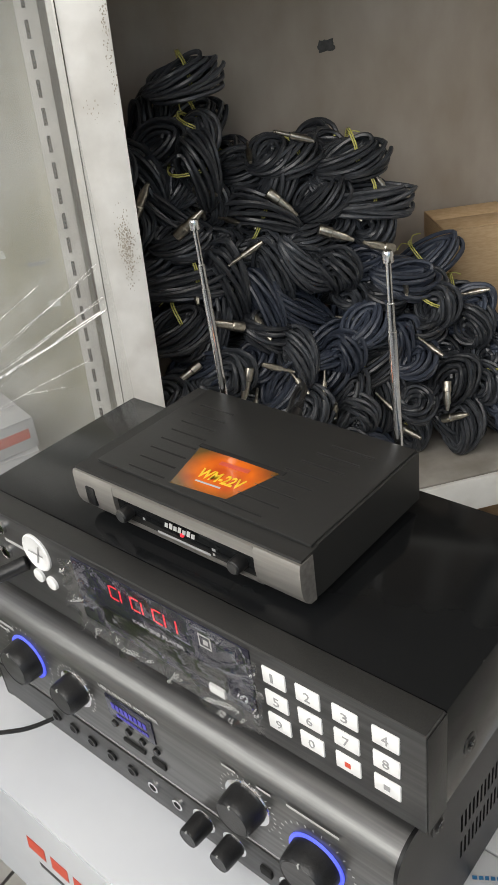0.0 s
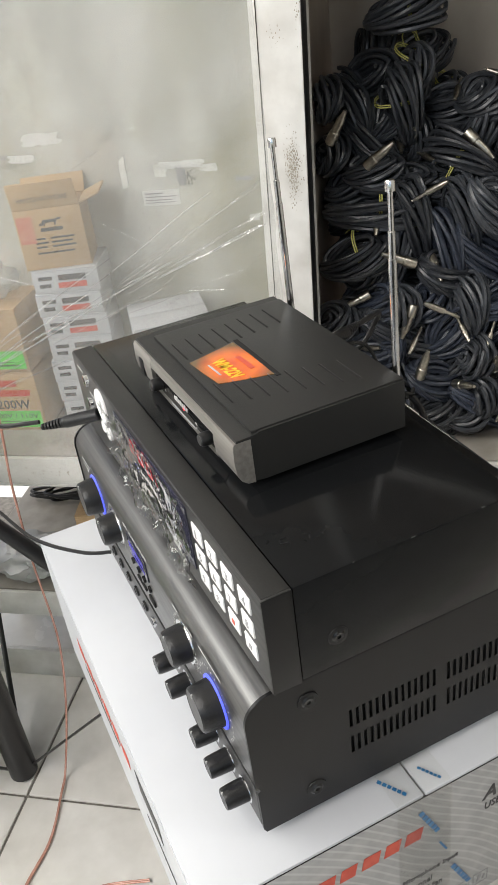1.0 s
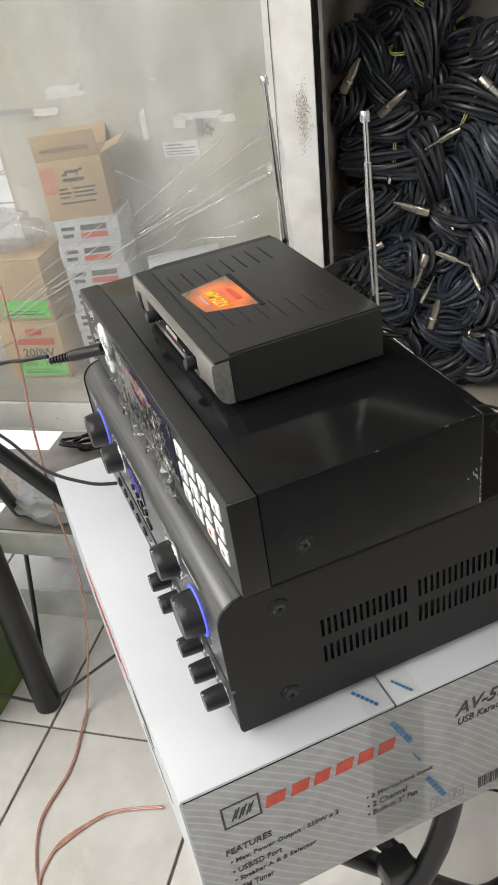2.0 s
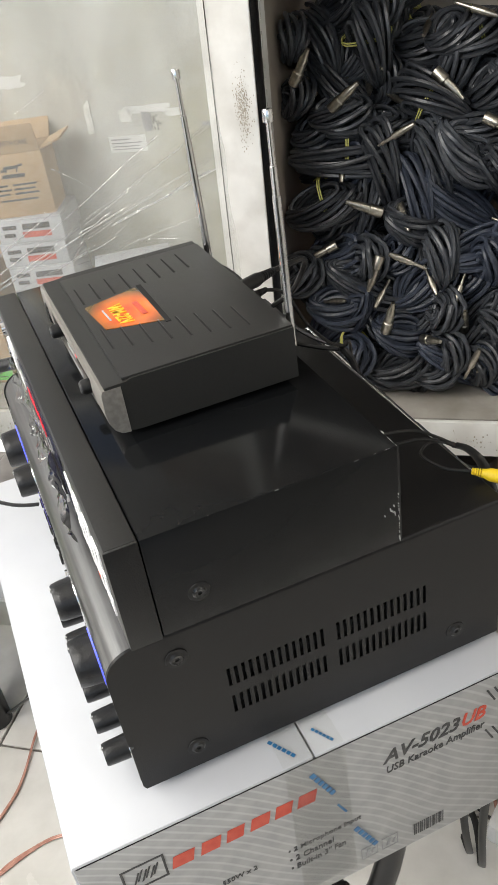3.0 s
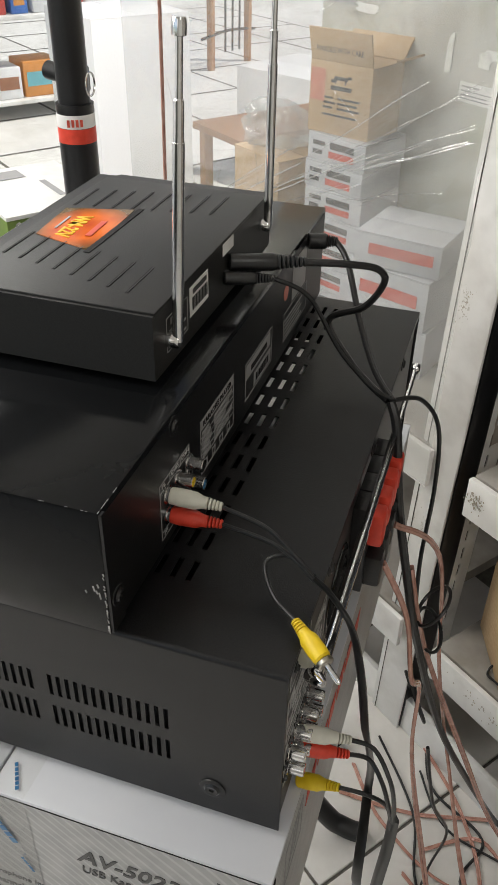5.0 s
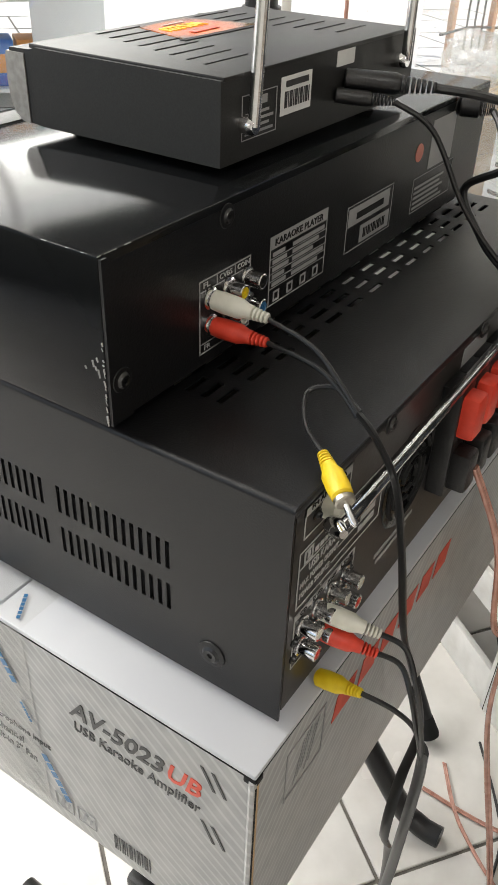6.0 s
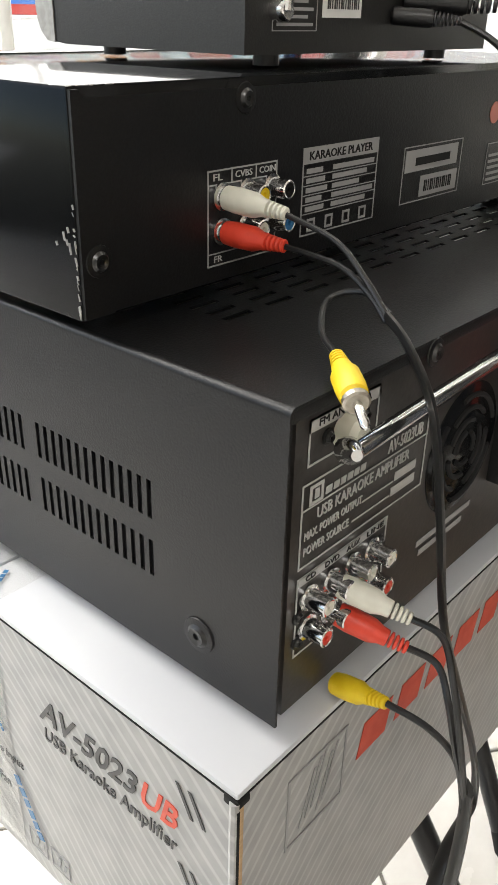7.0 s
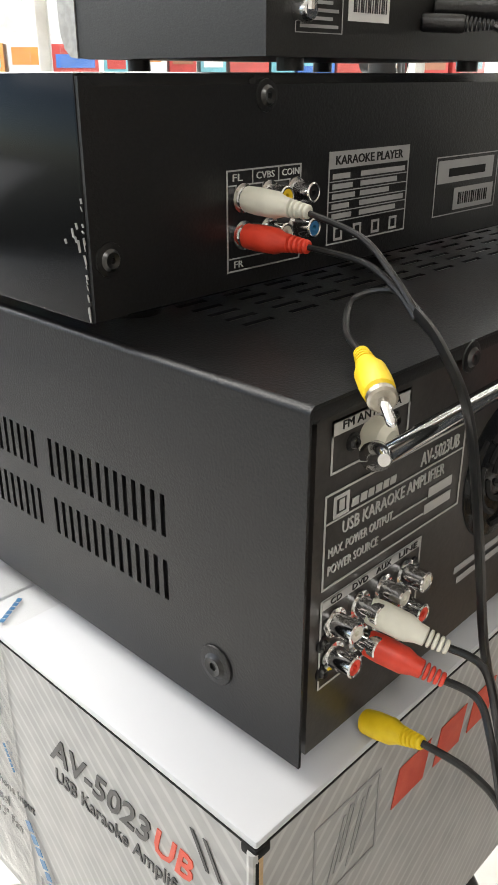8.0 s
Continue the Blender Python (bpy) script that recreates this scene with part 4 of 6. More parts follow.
part("panel_print", bars(A, [(-0.40, 0.774, 0.028, 0.003), (-0.40, 0.768, 0.02, 0.002), (-0.135, 0.778, 0.012, 0.002), (-0.105, 0.778, 0.012, 0.002), (-0.08, 0.78, 0.04, 0.002)]), PRINT_WHITE, amp)

# rear of the amplifier
R = plane_frame((0, AD - 0.0018, 0), (-1, 0, 0), (0, 0, 1))
bm = outline(R, 0.013, 0.770, 0.042, 0.018, 0.0007)
bars(R, [(0.013, 0.783, 0.042, 0.005)], bm=bm)
outline(R, 0.011, 0.728, 0.085, 0.0355, 0.0007, bm)
bars(R, [(0.012, 0.7525, 0.083, 0.0006), (0.05, 0.7395, 0.022, 0.0006), (0.044, 0.7335, 0.026, 0.0006), (0.073, 0.7395, 0.016, 0.004), (0.071, 0.733, 0.018, 0.004)], bm=bm)
outline(R, 0.011, 0.687, 0.06, 0.037, 0.0007, bm)
bars(R, [(0.012, 0.720, 0.058, 0.0038)], bm=bm)
outline(R, 0.0155, 0.7535, 0.008, 0.008, 0.0013, bm)
bars(R, [(0.0185, 0.7555, 0.0025, 0.004)], bm=bm)
part("panel_print", bm, PRINT_WHITE, amp)
wordmark(R @ Matrix.Translation((0.025, 0.7545, 0)), 0.155, PRINT_WHITE, amp, 0.1)
lettering("lettering", "AV-5023UB", R @ Matrix.Translation((0.066, 0.7545, 0)), 0.026, 0.0055, PRINT_WHITE, amp)
lettering("lettering", "USB KARAOKE AMPLIFIER", R @ Matrix.Translation((0.021, 0.746, 0)), 0.062, 0.0048, PRINT_WHITE, amp)
lettering("lettering", "MAX. POWER OUTPUT", R @ Matrix.Translation((0.014, 0.7395, 0)), 0.036, 0.0035, PRINT_WHITE, amp)
lettering("lettering", "POWER SOURCE", R @ Matrix.Translation((0.014, 0.7328, 0)), 0.028, 0.0035, PRINT_WHITE, amp)
lettering("lettering", "FM ANTENNA", R @ Matrix.Translation((0.018, 0.7843, 0.0004)), 0.031, 0.0028, BLACK_AND_SHADE, amp)
for x, s in ((0.016, "CD"), (0.028, "DVD"), (0.042, "AUX"), (0.056, "LINE")):
    lettering("lettering", s, R @ Matrix.Translation((x, 0.7207, 0.0004)), 0.003 * len(s), 0.0024, BLACK_AND_SHADE, amp)
for x, z, c in ((-0.018, 0.713, PLUG_WHITE), (-0.018, 0.699, PLUG_RED), (-0.032, 0.713, PLUG_WHITE), (-0.032, 0.699, PLUG_RED), (-0.046, 0.713, PLUG_WHITE), (-0.046, 0.699, PLUG_RED), (-0.060, 0.713, PLUG_WHITE), (-0.060, 0.699, PLUG_RED)):
    socket((x, AD - 0.002, z), (0, 1, 0), amp, c)
for x, z in ((-0.013, 0.706), (-0.013, 0.694), (-0.067, 0.713), (-0.024, 0.778), (-0.046, 0.779)):
    screw((x, AD - 0.002, z), (0, 1, 0), amp, 0.0022)
# fan grille: curved slots round a hub
fan = part("fan_guard", lathe([(0.032, 0), (0.031, 0.0006)], aim((-0.132, AD - 0.0018, 0.732), (0, 1, 0)), 40), BLACK_GLOSS, amp, "round black fan guard with curved slots")
for k, rad in enumerate((0.008, 0.014, 0.020, 0.026)):
    for q in range(3):
        a0 = radians(120 * q + 25 * k)
        # Near-black arcs laid on the guard stand for shade in its slots.
        part("fan_slot", sweep([(-0.132 + rad * math.cos(a0 + radians(8 * i)), AD - 0.0008, 0.732 + rad * math.sin(a0 + radians(8 * i))) for i in range(12)], 0.0013, 6), BLACK_AND_SHADE, fan)
part("panel_print", bars(R, [(0.10, 0.693, 0.05, 0.003), (0.103, 0.687, 0.04, 0.003), (0.19, 0.775, 0.04, 0.012)]), PRINT_GREY, amp)
for i in range(4):
    x = -0.176 - 0.022 * i
    term = part("speaker_terminal", bx(x - 0.0105, x + 0.0105, AD - 0.002, AD + 0.010, 0.70, 0.775, 0.001), BLACK_PLASTIC, amp)
    part("terminal_lever", bx(x - 0.008, x + 0.008, AD + 0.006, AD + 0.02, 0.742, 0.77, 0.003), PLUG_RED, term, "red spring lever")
    part("terminal_lever", bx(x - 0.008, x + 0.008, AD + 0.006, AD + 0.022, 0.705, 0.732, 0.003), BLACK_PLASTIC, term, "black spring lever")
# telescopic radio aerial lying along the rear
aer = part("radio_aerial", lathe([(0.0022, 0), (0.0022, 0.09), (0.0028, 0.091), (0.0028, 0.2), (0.0034, 0.201), (0.0034, 0.315), (0.0015, 0.316)], aim((-0.335, AD + 0.011, 0.79), (0.31, 0, -0.012)), 12), CHROME, amp, "folded chrome telescopic aerial")
part("aerial_joint", lathe([(0.0045, 0), (0.005, 0.003), (0.004, 0.008), (0.002, 0.012)], aim((-0.024, AD + 0.006, 0.776), (0.4, 0.5, 0.2)), 14), CHROME, aer)
part("aerial_base", lathe([(0.007, 0), (0.0065, 0.006), (0.004, 0.008)], aim((-0.034, AD - 0.002, 0.777), (0, 1, 0)), 18), PLUG_WHITE, aer)
part("aerial_tip", lathe([(0.004, 0), (0.004, 0.006), (0.003, 0.007)], aim((-0.34, AD + 0.011, 0.790), (1, 0, 0)), 12), CHROME, aer)

# ---- karaoke player ----
PX0, PX1, PY0, PY1, PZ0, PZ1 = -0.420, 0.008, 0.022, 0.215, 0.8035, 0.884
player = thing("karaoke_player", pose(-0.205, 0.12, AZ1), "black lacquered karaoke player with white keys and film-covered display", "disc player", build=Matrix())
part("cover", bx(PX0, PX1, PY0 + 0.022, PY1, PZ0 + 0.001, PZ1, 0.0012), BLACK_GLOSS, player, "glossy black cover with scratched corners")
part("rear_panel", bx(PX0 + 0.003, PX1 - 0.003, PY1 - 0.002, PY1 + 0.0001, PZ0 + 0.002, PZ1 - 0.004), BLACK_SHEET, player, "matte black rear plate")
part("front_panel", bx(PX0 - 0.0008, PX1 + 0.0002, PY0, PY0 + 0.0215, PZ0, PZ1 + 0.0002, 0.0012), BRUSHED_DARK, player, "brushed gunmetal front panel")
part("end_cap", bx(PX1 + 0.0002, PX1 + 0.0008, PY0 + 0.0004, PY0 + 0.0212, PZ0 + 0.0004, PZ1 - 0.0002, 0.0002), BLACK_SHEET, player)
part("front_top", bx(PX0, PX1 - 0.001, PY0 + 0.0015, PY0 + 0.021, PZ1 - 0.002, PZ1 + 0.0006, 0.0003), SATIN_PLASTIC, player)
for x in (-0.03, -0.38):
    for y in (0.06, 0.19):
        part("foot", lathe([(0.011, 0), (0.012, 0.003), (0.012, 0.0068)], Matrix.Translation((x, y, AZ1 + 0.0008)), 18), BLACK_PLASTIC, player)
screw((PX1, 0.072, 0.830), (1, 0, 0), player, 0.005)
screw((-0.079, PY1, 0.876), (0, 1, 0), player, 0.004)
screw((0.0, PY1 + 0.0014, 0.826), (0, 1, 0), player, 0.004)
screw((-0.36, PY1, 0.876), (0, 1, 0), player, 0.004)
BARE_SCRATCH = material("bare_scratched_steel", (0.30, 0.30, 0.29), (0.42, 0.42, 0.41), 0.4, 0.3, 200)
bm = bmesh.new()
for y, z, l in ((0.0035, 0.829, 0.004), (0.005, 0.832, 0.002), (0.0065, 0.8335, 0.003), (0.011, 0.831, 0.0015), (0.004, 0.8365, 0.002)):
    sweep([(PX1 + 0.0001, PY1 - y, z), (PX1 + 0.0002, PY1 - y - 0.0006, z + l)], 0.00045, 5, bm=bm)
worn = random.Random(31)
for k in range(26):
    z = 0.8055 + 0.04 * worn.random() ** 1.6
    sweep([(PX1 + 0.0001, PY1 - 0.0006, z), (PX1 + 0.0002, PY1 - 0.0006 - worn.uniform(0, 0.0008), z + worn.uniform(0.0006, 0.003))], worn.uniform(0.00015, 0.0004), 5, bm=bm)
for k in range(6):
    y = PY1 - 0.17 * worn.random() ** 2
    sweep([(PX1 - 0.0004, y, PZ1 - 0.0002), (PX1 - 0.0004, y - worn.uniform(0.001, 0.005), PZ1 - 0.0003)], worn.uniform(0.00006, 0.00014), 5, bm=bm)
for k in range(6):
    x = PX1 - 0.03 * worn.random() ** 2
    sweep([(x, PY1 - 0.0004, PZ1 - 0.0003), (x - worn.uniform(0.001, 0.004), PY1 - 0.0004, PZ1 - 0.0003)], worn.uniform(0.0001, 0.00025), 5, bm=bm)
FLANGE = plane_frame((PX1, PY1 + 0.0014, 0), (-1, 0, 0), (0, 0, 1))
fl = bmesh.new()
fl.faces.new([fl.verts.new(FLANGE @ Vector((x, z, 0))) for x, z in ((0.0006, PZ0 + 0.002), (0.0145, PZ0 + 0.002), (0.0145, PZ1 - 0.014), (0.004, PZ1 - 0.0012), (0.0006, PZ1 - 0.0012))])
made = bmesh.ops.extrude_face_region(fl, geom=fl.faces[:])
bmesh.ops.translate(fl, verts=[v for v in made["geom"] if isinstance(v, bmesh.types.BMVert)], vec=(0, -0.0016, 0))
bmesh.ops.recalc_face_normals(fl, faces=fl.faces[:])
part("rear_flange", fl, BLACK_SHEET, player, "folded edge of the cover with a cut corner")
tagged(part("scratches", bm, BARE_SCRATCH, player, "bare scratched corner"), kind="stuff")
P = plane_frame((0, PY0 - 0.0002, 0), (1, 0, 0), (0, 0, 1))
for r_, z in enumerate((0.867, 0.847, 0.827)):
    for c_, x in enumerate((-0.094, -0.069, -0.043, -0.0165)):
        key = part("key", bx(x - 0.0088, x + 0.0088, PY0 - 0.0012, PY0 + 0.001, z - 0.0068, z + 0.0068, 0.0008), KEY_WHITE, player, "white silicone key")
        s = "12345678905"[r_ * 4 + c_] if (r_, c_) not in ((2, 1), (2, 2), (2, 3), (0, 3)) else {(2, 1): "0", (0, 3): "4"}.get((r_, c_), "")
        s = "9" if (r_, c_) == (2, 0) else s
        if s:
            lettering("numeral", s, P @ Matrix.Translation((x - 0.0024, z - 0.0036, 0.0011)), 0.002 if s == "1" else 0.0045, 0.0072, PRINT_GREY, key)
        else:
            part("key_mark", bars(P @ Matrix.Translation((0, 0, 0.0011)), [(x - 0.002, z - 0.002, 0.004, 0.004)]), PRINT_RED if c_ == 2 else PRINT_GREY, key)
part("display_window", bx(-0.282, -0.112, PY0 - 0.0012, PY0 + 0.001, 0.822, 0.880, 0.0006), DISPLAY, player, "black display window")
part("disc_tray", bx(-0.255, -0.135, PY0 - 0.0026, PY0 + 0.001, 0.832, 0.846, 0.0008), BLACK_PLASTIC, player)
part("eject_key", bx(-0.152, -0.138, PY0 - 0.0034, PY0 + 0.001, 0.823, 0.8305, 0.0008), KEY_WHITE, player)
lettering("lettering", "KARAOKE PLAYER", P @ Matrix.Translation((-0.222, 0.8475, 0.0014)), 0.05, 0.003, PRINT_WHITE, player)
part("display_figures", bars(P @ Matrix.Translation((0, 0, 0.0012)), [(-0.242 + 0.011 * i, 0.861, 0.0014, 0.011) for i in range(7)] + [(-0.24 + 0.022 * i, 0.8605, 0.007, 0.0012) for i in range(3)] + [(-0.24 + 0.022 * i, 0.8715, 0.007, 0.0012) for i in range(3)]), RED_GLOW, player, "red lit display figures")
part("window_print", bars(P @ Matrix.Translation((0, 0, 0.0012)), [(-0.155, 0.862, 0.011, 0.001), (-0.155, 0.872, 0.011, 0.001), (-0.155, 0.862, 0.001, 0.011), (-0.145, 0.862, 0.001, 0.011), (-0.151, 0.865, 0.004, 0.004)]), PRINT_WHITE, player)
bm = bmesh.new()
gx, gz = 70, 28
vs = []
for i in range(gx + 1):
    for j in range(gz + 1):
        x, z = -0.285 + 0.185 * i / gx, 0.815 + 0.069 * j / gz
        x += 0.003 * noise.noise((j * 0.6, 0, 3)) * (i in (0, gx))
        z += 0.004 * noise.noise((i * 0.35, 7, 1)) * (j == 0)
        rim = max(0.12, 1 - min(i / 10, (gx - i) / 16, j / 7, 1.0 + (gz - j) / 9))
        ridge = (1 - abs(noise.noise((x * 34 + z * 20, z * 46 - x * 12, 0)))) ** 5
        q = rim * (0.0065 * ridge + 0.004 * max(0, noise.noise((x * 70 - z * 60, z * 80, 5)))) + 0.0015 * (i < 3 or i > gx - 3 or j < 3)
        vs.append(bm.verts.new((x, PY0 - 0.0036 - q, z)))
for i in range(gx):
    for j in range(gz):
        a = i * (gz + 1) + j
        bm.faces.new((vs[a], vs[a + gz + 1], vs[a + gz + 2], vs[a + 1]))
part("protective_film", bm, PROTECT, player, "crumpled clear protective film", smooth=False).visible_shadow = False
part("dial", lathe([(0.0165, 0), (0.0165, 0.0016), (0.0155, 0.0024), (0.0145, 0.0018)], aim((-0.328, PY0, 0.864), (0, -1, 0)), 36), KEY_WHITE, player, "round white dial")
part("dial_mark", bars(P @ Matrix.Translation((-0.328, 0.864, 0.0022)), [(-0.009, -0.0006, 0.018, 0.0012), (-0.0006, -0.009, 0.0012, 0.018)], shear=0.4), PRINT_GREY, player)
for x, z in ((-0.334, 0.839), (-0.318, 0.838)):
    part("button", lathe([(0.0062, 0), (0.006, 0.0022), (0.005, 0.0028)], aim((x, PY0, z), (0, -1, 0)), 20), KEY_WHITE, player)
for x, z in ((-0.372, 0.872), (-0.375, 0.846)):
    part("jack_socket", lathe([(0.0065, 0), (0.0062, 0.003), (0.004, 0.0032), (0.004, 0.0)], aim((x, PY0, z), (0, -1, 0)), 20), CHROME, player)
part("panel_print", bars(P, [(-0.372, 0.8575, 0.03, 0.003), (-0.405, 0.874, 0.02, 0.002)]), PRINT_WHITE, player)
# rear
Q = plane_frame((0, PY1 + 0.0002, 0), (-1, 0, 0), (0, 0, 1))
bm = outline(Q, 0.057, 0.812, 0.043, 0.0385, 0.0006)
bars(Q, [(0.058, 0.8445, 0.041, 0.0005), (0.071, 0.845, 0.0005, 0.005), (0.086, 0.845, 0.0005, 0.005), (0.058, 0.817, 0.041, 0.0005)], bm=bm)
outline(Q, 0.118, 0.8145, 0.06, 0.039, 0.0006, bm)
bars(Q, [(0.1185, 0.8465, 0.059, 0.0065)], bm=bm)
for i in range(5):
    bars(Q, [(0.119, 0.841 - 0.0042 * i, 0.058, 0.0004), (0.121, 0.8422 - 0.0042 * i, 0.012 + 0.002 * (i % 3), 0.0022), (0.141, 0.8422 - 0.0042 * i, 0.034 - 0.006 * (i % 3), 0.0022)], bm=bm)
for i in range(4):
    outline(Q, 0.123 + 0.014 * i, 0.816, 0.006, 0.006, 0.0011, bm)
outline(Q, 0.203, 0.817, 0.062, 0.029, 0.0005, bm)
part("panel_print", bm, PRINT_GREY, player)
lettering("lettering", "KARAOKE PLAYER", Q @ Matrix.Translation((0.1225, 0.848, 0.0004)), 0.05, 0.0038, BLACK_AND_SHADE, player, 0, 0.01)
for s, x in (("FL", 0.0605), ("CVBS", 0.0735), ("COIN", 0.0885)):
    lettering("lettering", s, Q @ Matrix.Translation((x, 0.8463, 0)), 0.0026 * len(s), 0.0026, PRINT_WHITE, player)
lettering("lettering", "FR", Q @ Matrix.Translation((0.061, 0.8135, 0)), 0.005, 0.0026, PRINT_WHITE, player)
part("serial_label", bars(Q, [(0.205, 0.833, 0.055, 0.011), (0.222, 0.819, 0.04, 0.011)]), PRINT_GREY, player)
part("serial_print", bars(Q @ Matrix.Translation((0, 0, 0.0004)), [(0.215, 0.836, 0.036, 0.004)] + [(0.226 + 0.0022 * i, 0.8215, 0.0006 + 0.0006 * (i % 3 == 0), 0.006) for i in range(14)]), BLACK_AND_SHADE, player)
part("serial_label", bars(Q, [(0.318, 0.842, 0.04, 0.032)]), PRINT_GREY, player)
part("seal_sticker", lathe([(0.006, 0), (0.006, 0.0004)], aim((-0.30, PY1 + 0.0002, 0.857), (0, 1, 0)), 20), material("pink_sticker", (0.6, 0.2, 0.16), (0.66, 0.26, 0.2), 0.6), player)
bm = outline(Q, 0.297, 0.816, 0.068, 0.024, 0.0005)
bars(Q, [(0.30, 0.818 + 0.0035 * i, 0.05 - 0.006 * (i % 2), 0.0016) for i in range(5)], bm=bm)
part("panel_print", bm, PRINT_GREY, player)
for x, z, c in ((-0.065, 0.840, PLUG_WHITE), (-0.065, 0.826, PLUG_RED), (-0.080, 0.840, PLUG_YELLOW), (-0.096, 0.840, BLACK_AND_SHADE), (-0.080, 0.826, PLUG_WHITE), (-0.097, 0.826, PRINT_BLUE)):
    socket((x, PY1, z), (0, 1, 0), player, c)

# ---- wireless receiver ----
RX0, RX1, RY0, RY1, RZ0, RZ1 = -0.308, -0.097, 0.060, 0.198, 0.890, 0.929
rx = thing("microphone_receiver", pose(-0.2, 0.13, PZ1), "small black wireless receiver with two chrome aerials, orange label", "receiver", build=Matrix())
wedge = [(RY0 + 0.012, RZ0 + 0.001), (RY0 + 0.006, RZ0 + 0.01), (RY0 + 0.003, RZ1 - 0.009), (RY0 + 0.001, RZ1 - 0.003), (RY0 + 0.0015, RZ1 - 0.0016), (RY0 + 0.016, RZ1 - 0.0012), (RY0 + 0.02, RZ1), (RY1, RZ1), (RY1, RZ0), (RY0 + 0.02, RZ0)]
part("case", extrude_x(wedge, RX0, RX1), SATIN_PLASTIC, rx, "satin black case with grooved lid")
front = [(RY0 + 0.012, RZ0 + 0.0005), (RY0 + 0.006, RZ0 + 0.0012), (RY0 + 0.0015, RZ0 + 0.005), (RY0 - 0.0012, RZ0 + 0.011), (RY0 - 0.0022, RZ0 + 0.020), (RY0 - 0.0018, RZ1 - 0.006), (RY0 - 0.0008, RZ1 - 0.0034), (RY0 + 0.012, RZ1 - 0.0034)]
for x0, x1 in ((RX0 - 0.0006, -0.2651), (-0.1329, RX1 + 0.0006)):
    part("front_panel", extrude_x(front, x0, x1), BRUSHED_LIGHT, rx, "curved titanium front")
for z0, z1 in ((0.0, 0.0082), (0.0262, 0.0356)):
    band = [(RY0 + 0.012, RZ0 + z0 + 0.0005), (RY0 + (0.004 if z0 == 0 else -0.0018), RZ0 + z0 + 0.001), (RY0 - 0.0012 if z0 == 0 else RY0 - 0.0014, RZ0 + z1), (RY0 + 0.012, RZ0 + z1)]
    part("front_rail", extrude_x(band, -0.265, -0.133), BRUSHED_LIGHT, rx, "curved titanium front")
part("lid", bx(RX0 + 0.012, RX1 - 0.002, RY0 + 0.014, RY1 + 0.0005, RZ1 - 0.001, RZ1 + 0.0014, 0.0006), SATIN_PLASTIC, rx)
for k in range(8):
    y = 0.080 + 0.0133 * k
    for x in (RX1 - 0.082 + 0.0037 * k, RX0 + 0.040 - 0.0022 * k):
        # Near-black bars on the lid stand for the shade in its grooves.
        part("groove", bx(x, x + 0.036, y, y + 0.0012, RZ1 + 0.0008, RZ1 + 0.0016, 0), BLACK_AND_SHADE, rx)
        part("groove_ridge", bx(x, x + 0.036, y + 0.0012, y + 0.0019, RZ1 + 0.0008, RZ1 + 0.0019, 0.0002), SATIN_PLASTIC, rx)
lb = bmesh.new()
ring = [lb.verts.new((x, y, RZ1 + 0.0018)) for x, y in ((-0.224, 0.079), (-0.176, 0.084), (-0.163, 0.128), (-0.237, 0.124))]
lb.faces.new(ring)
made = bmesh.ops.extrude_face_region(lb, geom=lb.faces[:])
bmesh.ops.translate(lb, verts=[v for v in made["geom"] if isinstance(v, bmesh.types.BMVert)], vec=(0, 0, -0.0012))
bmesh.ops.recalc_face_normals(lb, faces=lb.faces[:])
part("label_recess", bx(-0.240, -0.160, 0.1255, 0.1295, RZ1 + 0.0006, RZ1 + 0.0019, 0), BLACK_AND_SHADE, rx)
label_ob = part("top_label", lb, ORANGE, rx, "glossy orange and red label")
L = plane_frame((-0.214, 0.094, RZ1 + 0.002), (1, 0.05, 0), (-0.05, 1, 0))
lettering("lettering", "WM-22V", L, 0.038, 0.011, material("yellow_ink", (0.85, 0.55, 0.02), (0.9, 0.6, 0.05), 0.4), label_ob, 0, 0.02)
part("printing", bars(L, [(0.006, 0.019, 0.026, 0.004)]), PRINT_RED, label_ob)
part("printing", bars(L, [(0.004, -0.005, 0.022, 0.0014)]), PRINT_WHITE, label_ob)
G = plane_frame((0, RY0 - 0.0002, 0), (1, 0, 0), (0, 0, 1))
part("front_window", bx(-0.2648, -0.1332, RY0 + 0.0012, RY0 + 0.004, RZ0 + 0.0084, RZ0 + 0.026, 0.0004), BLACK_GLOSS, rx, "recessed glossy control strip")
part("power_switch", bx(-0.296, -0.286, RY0 - 0.0032, RY0 + 0.003, RZ0 + 0.010, RZ0 + 0.026, 0.0012), BLACK_PLASTIC, rx)
for x in (-0.253, -0.147):
    k = part("knob", lathe([(0.0056, 0), (0.0056, 0.006), (0.0052, 0.0085), (0.0046, 0.009)], aim((x, RY0 + 0.0012, RZ0 + 0.0165), (0, -1, 0)), 20), BLACK_PLASTIC, rx)
    part("knob_cap", lathe([(0.0042, 0), (0.0041, 0.0006)], aim((x, RY0 - 0.0079, RZ0 + 0.0165), (0, -1, 0)), 18), BRUSHED, k)
G3 = G @ Matrix.Translation((0, 0, 0.0011))
part("indicator", lathe([(0.0018, 0), (0.0012, 0.0012)], aim((-0.2, RY0 + 0.001, RZ0 + 0.016), (0, -1, 0)), 12), RED_GLOW, rx, "red indicator light")
part("brand_mark", bars(G3, [(-0.214 + 0.0042 * i, 0.9095, 0.003, 0.004 + 0.001 * (i % 2)) for i in range(7)], shear=0.3), PRINT_WHITE, rx)
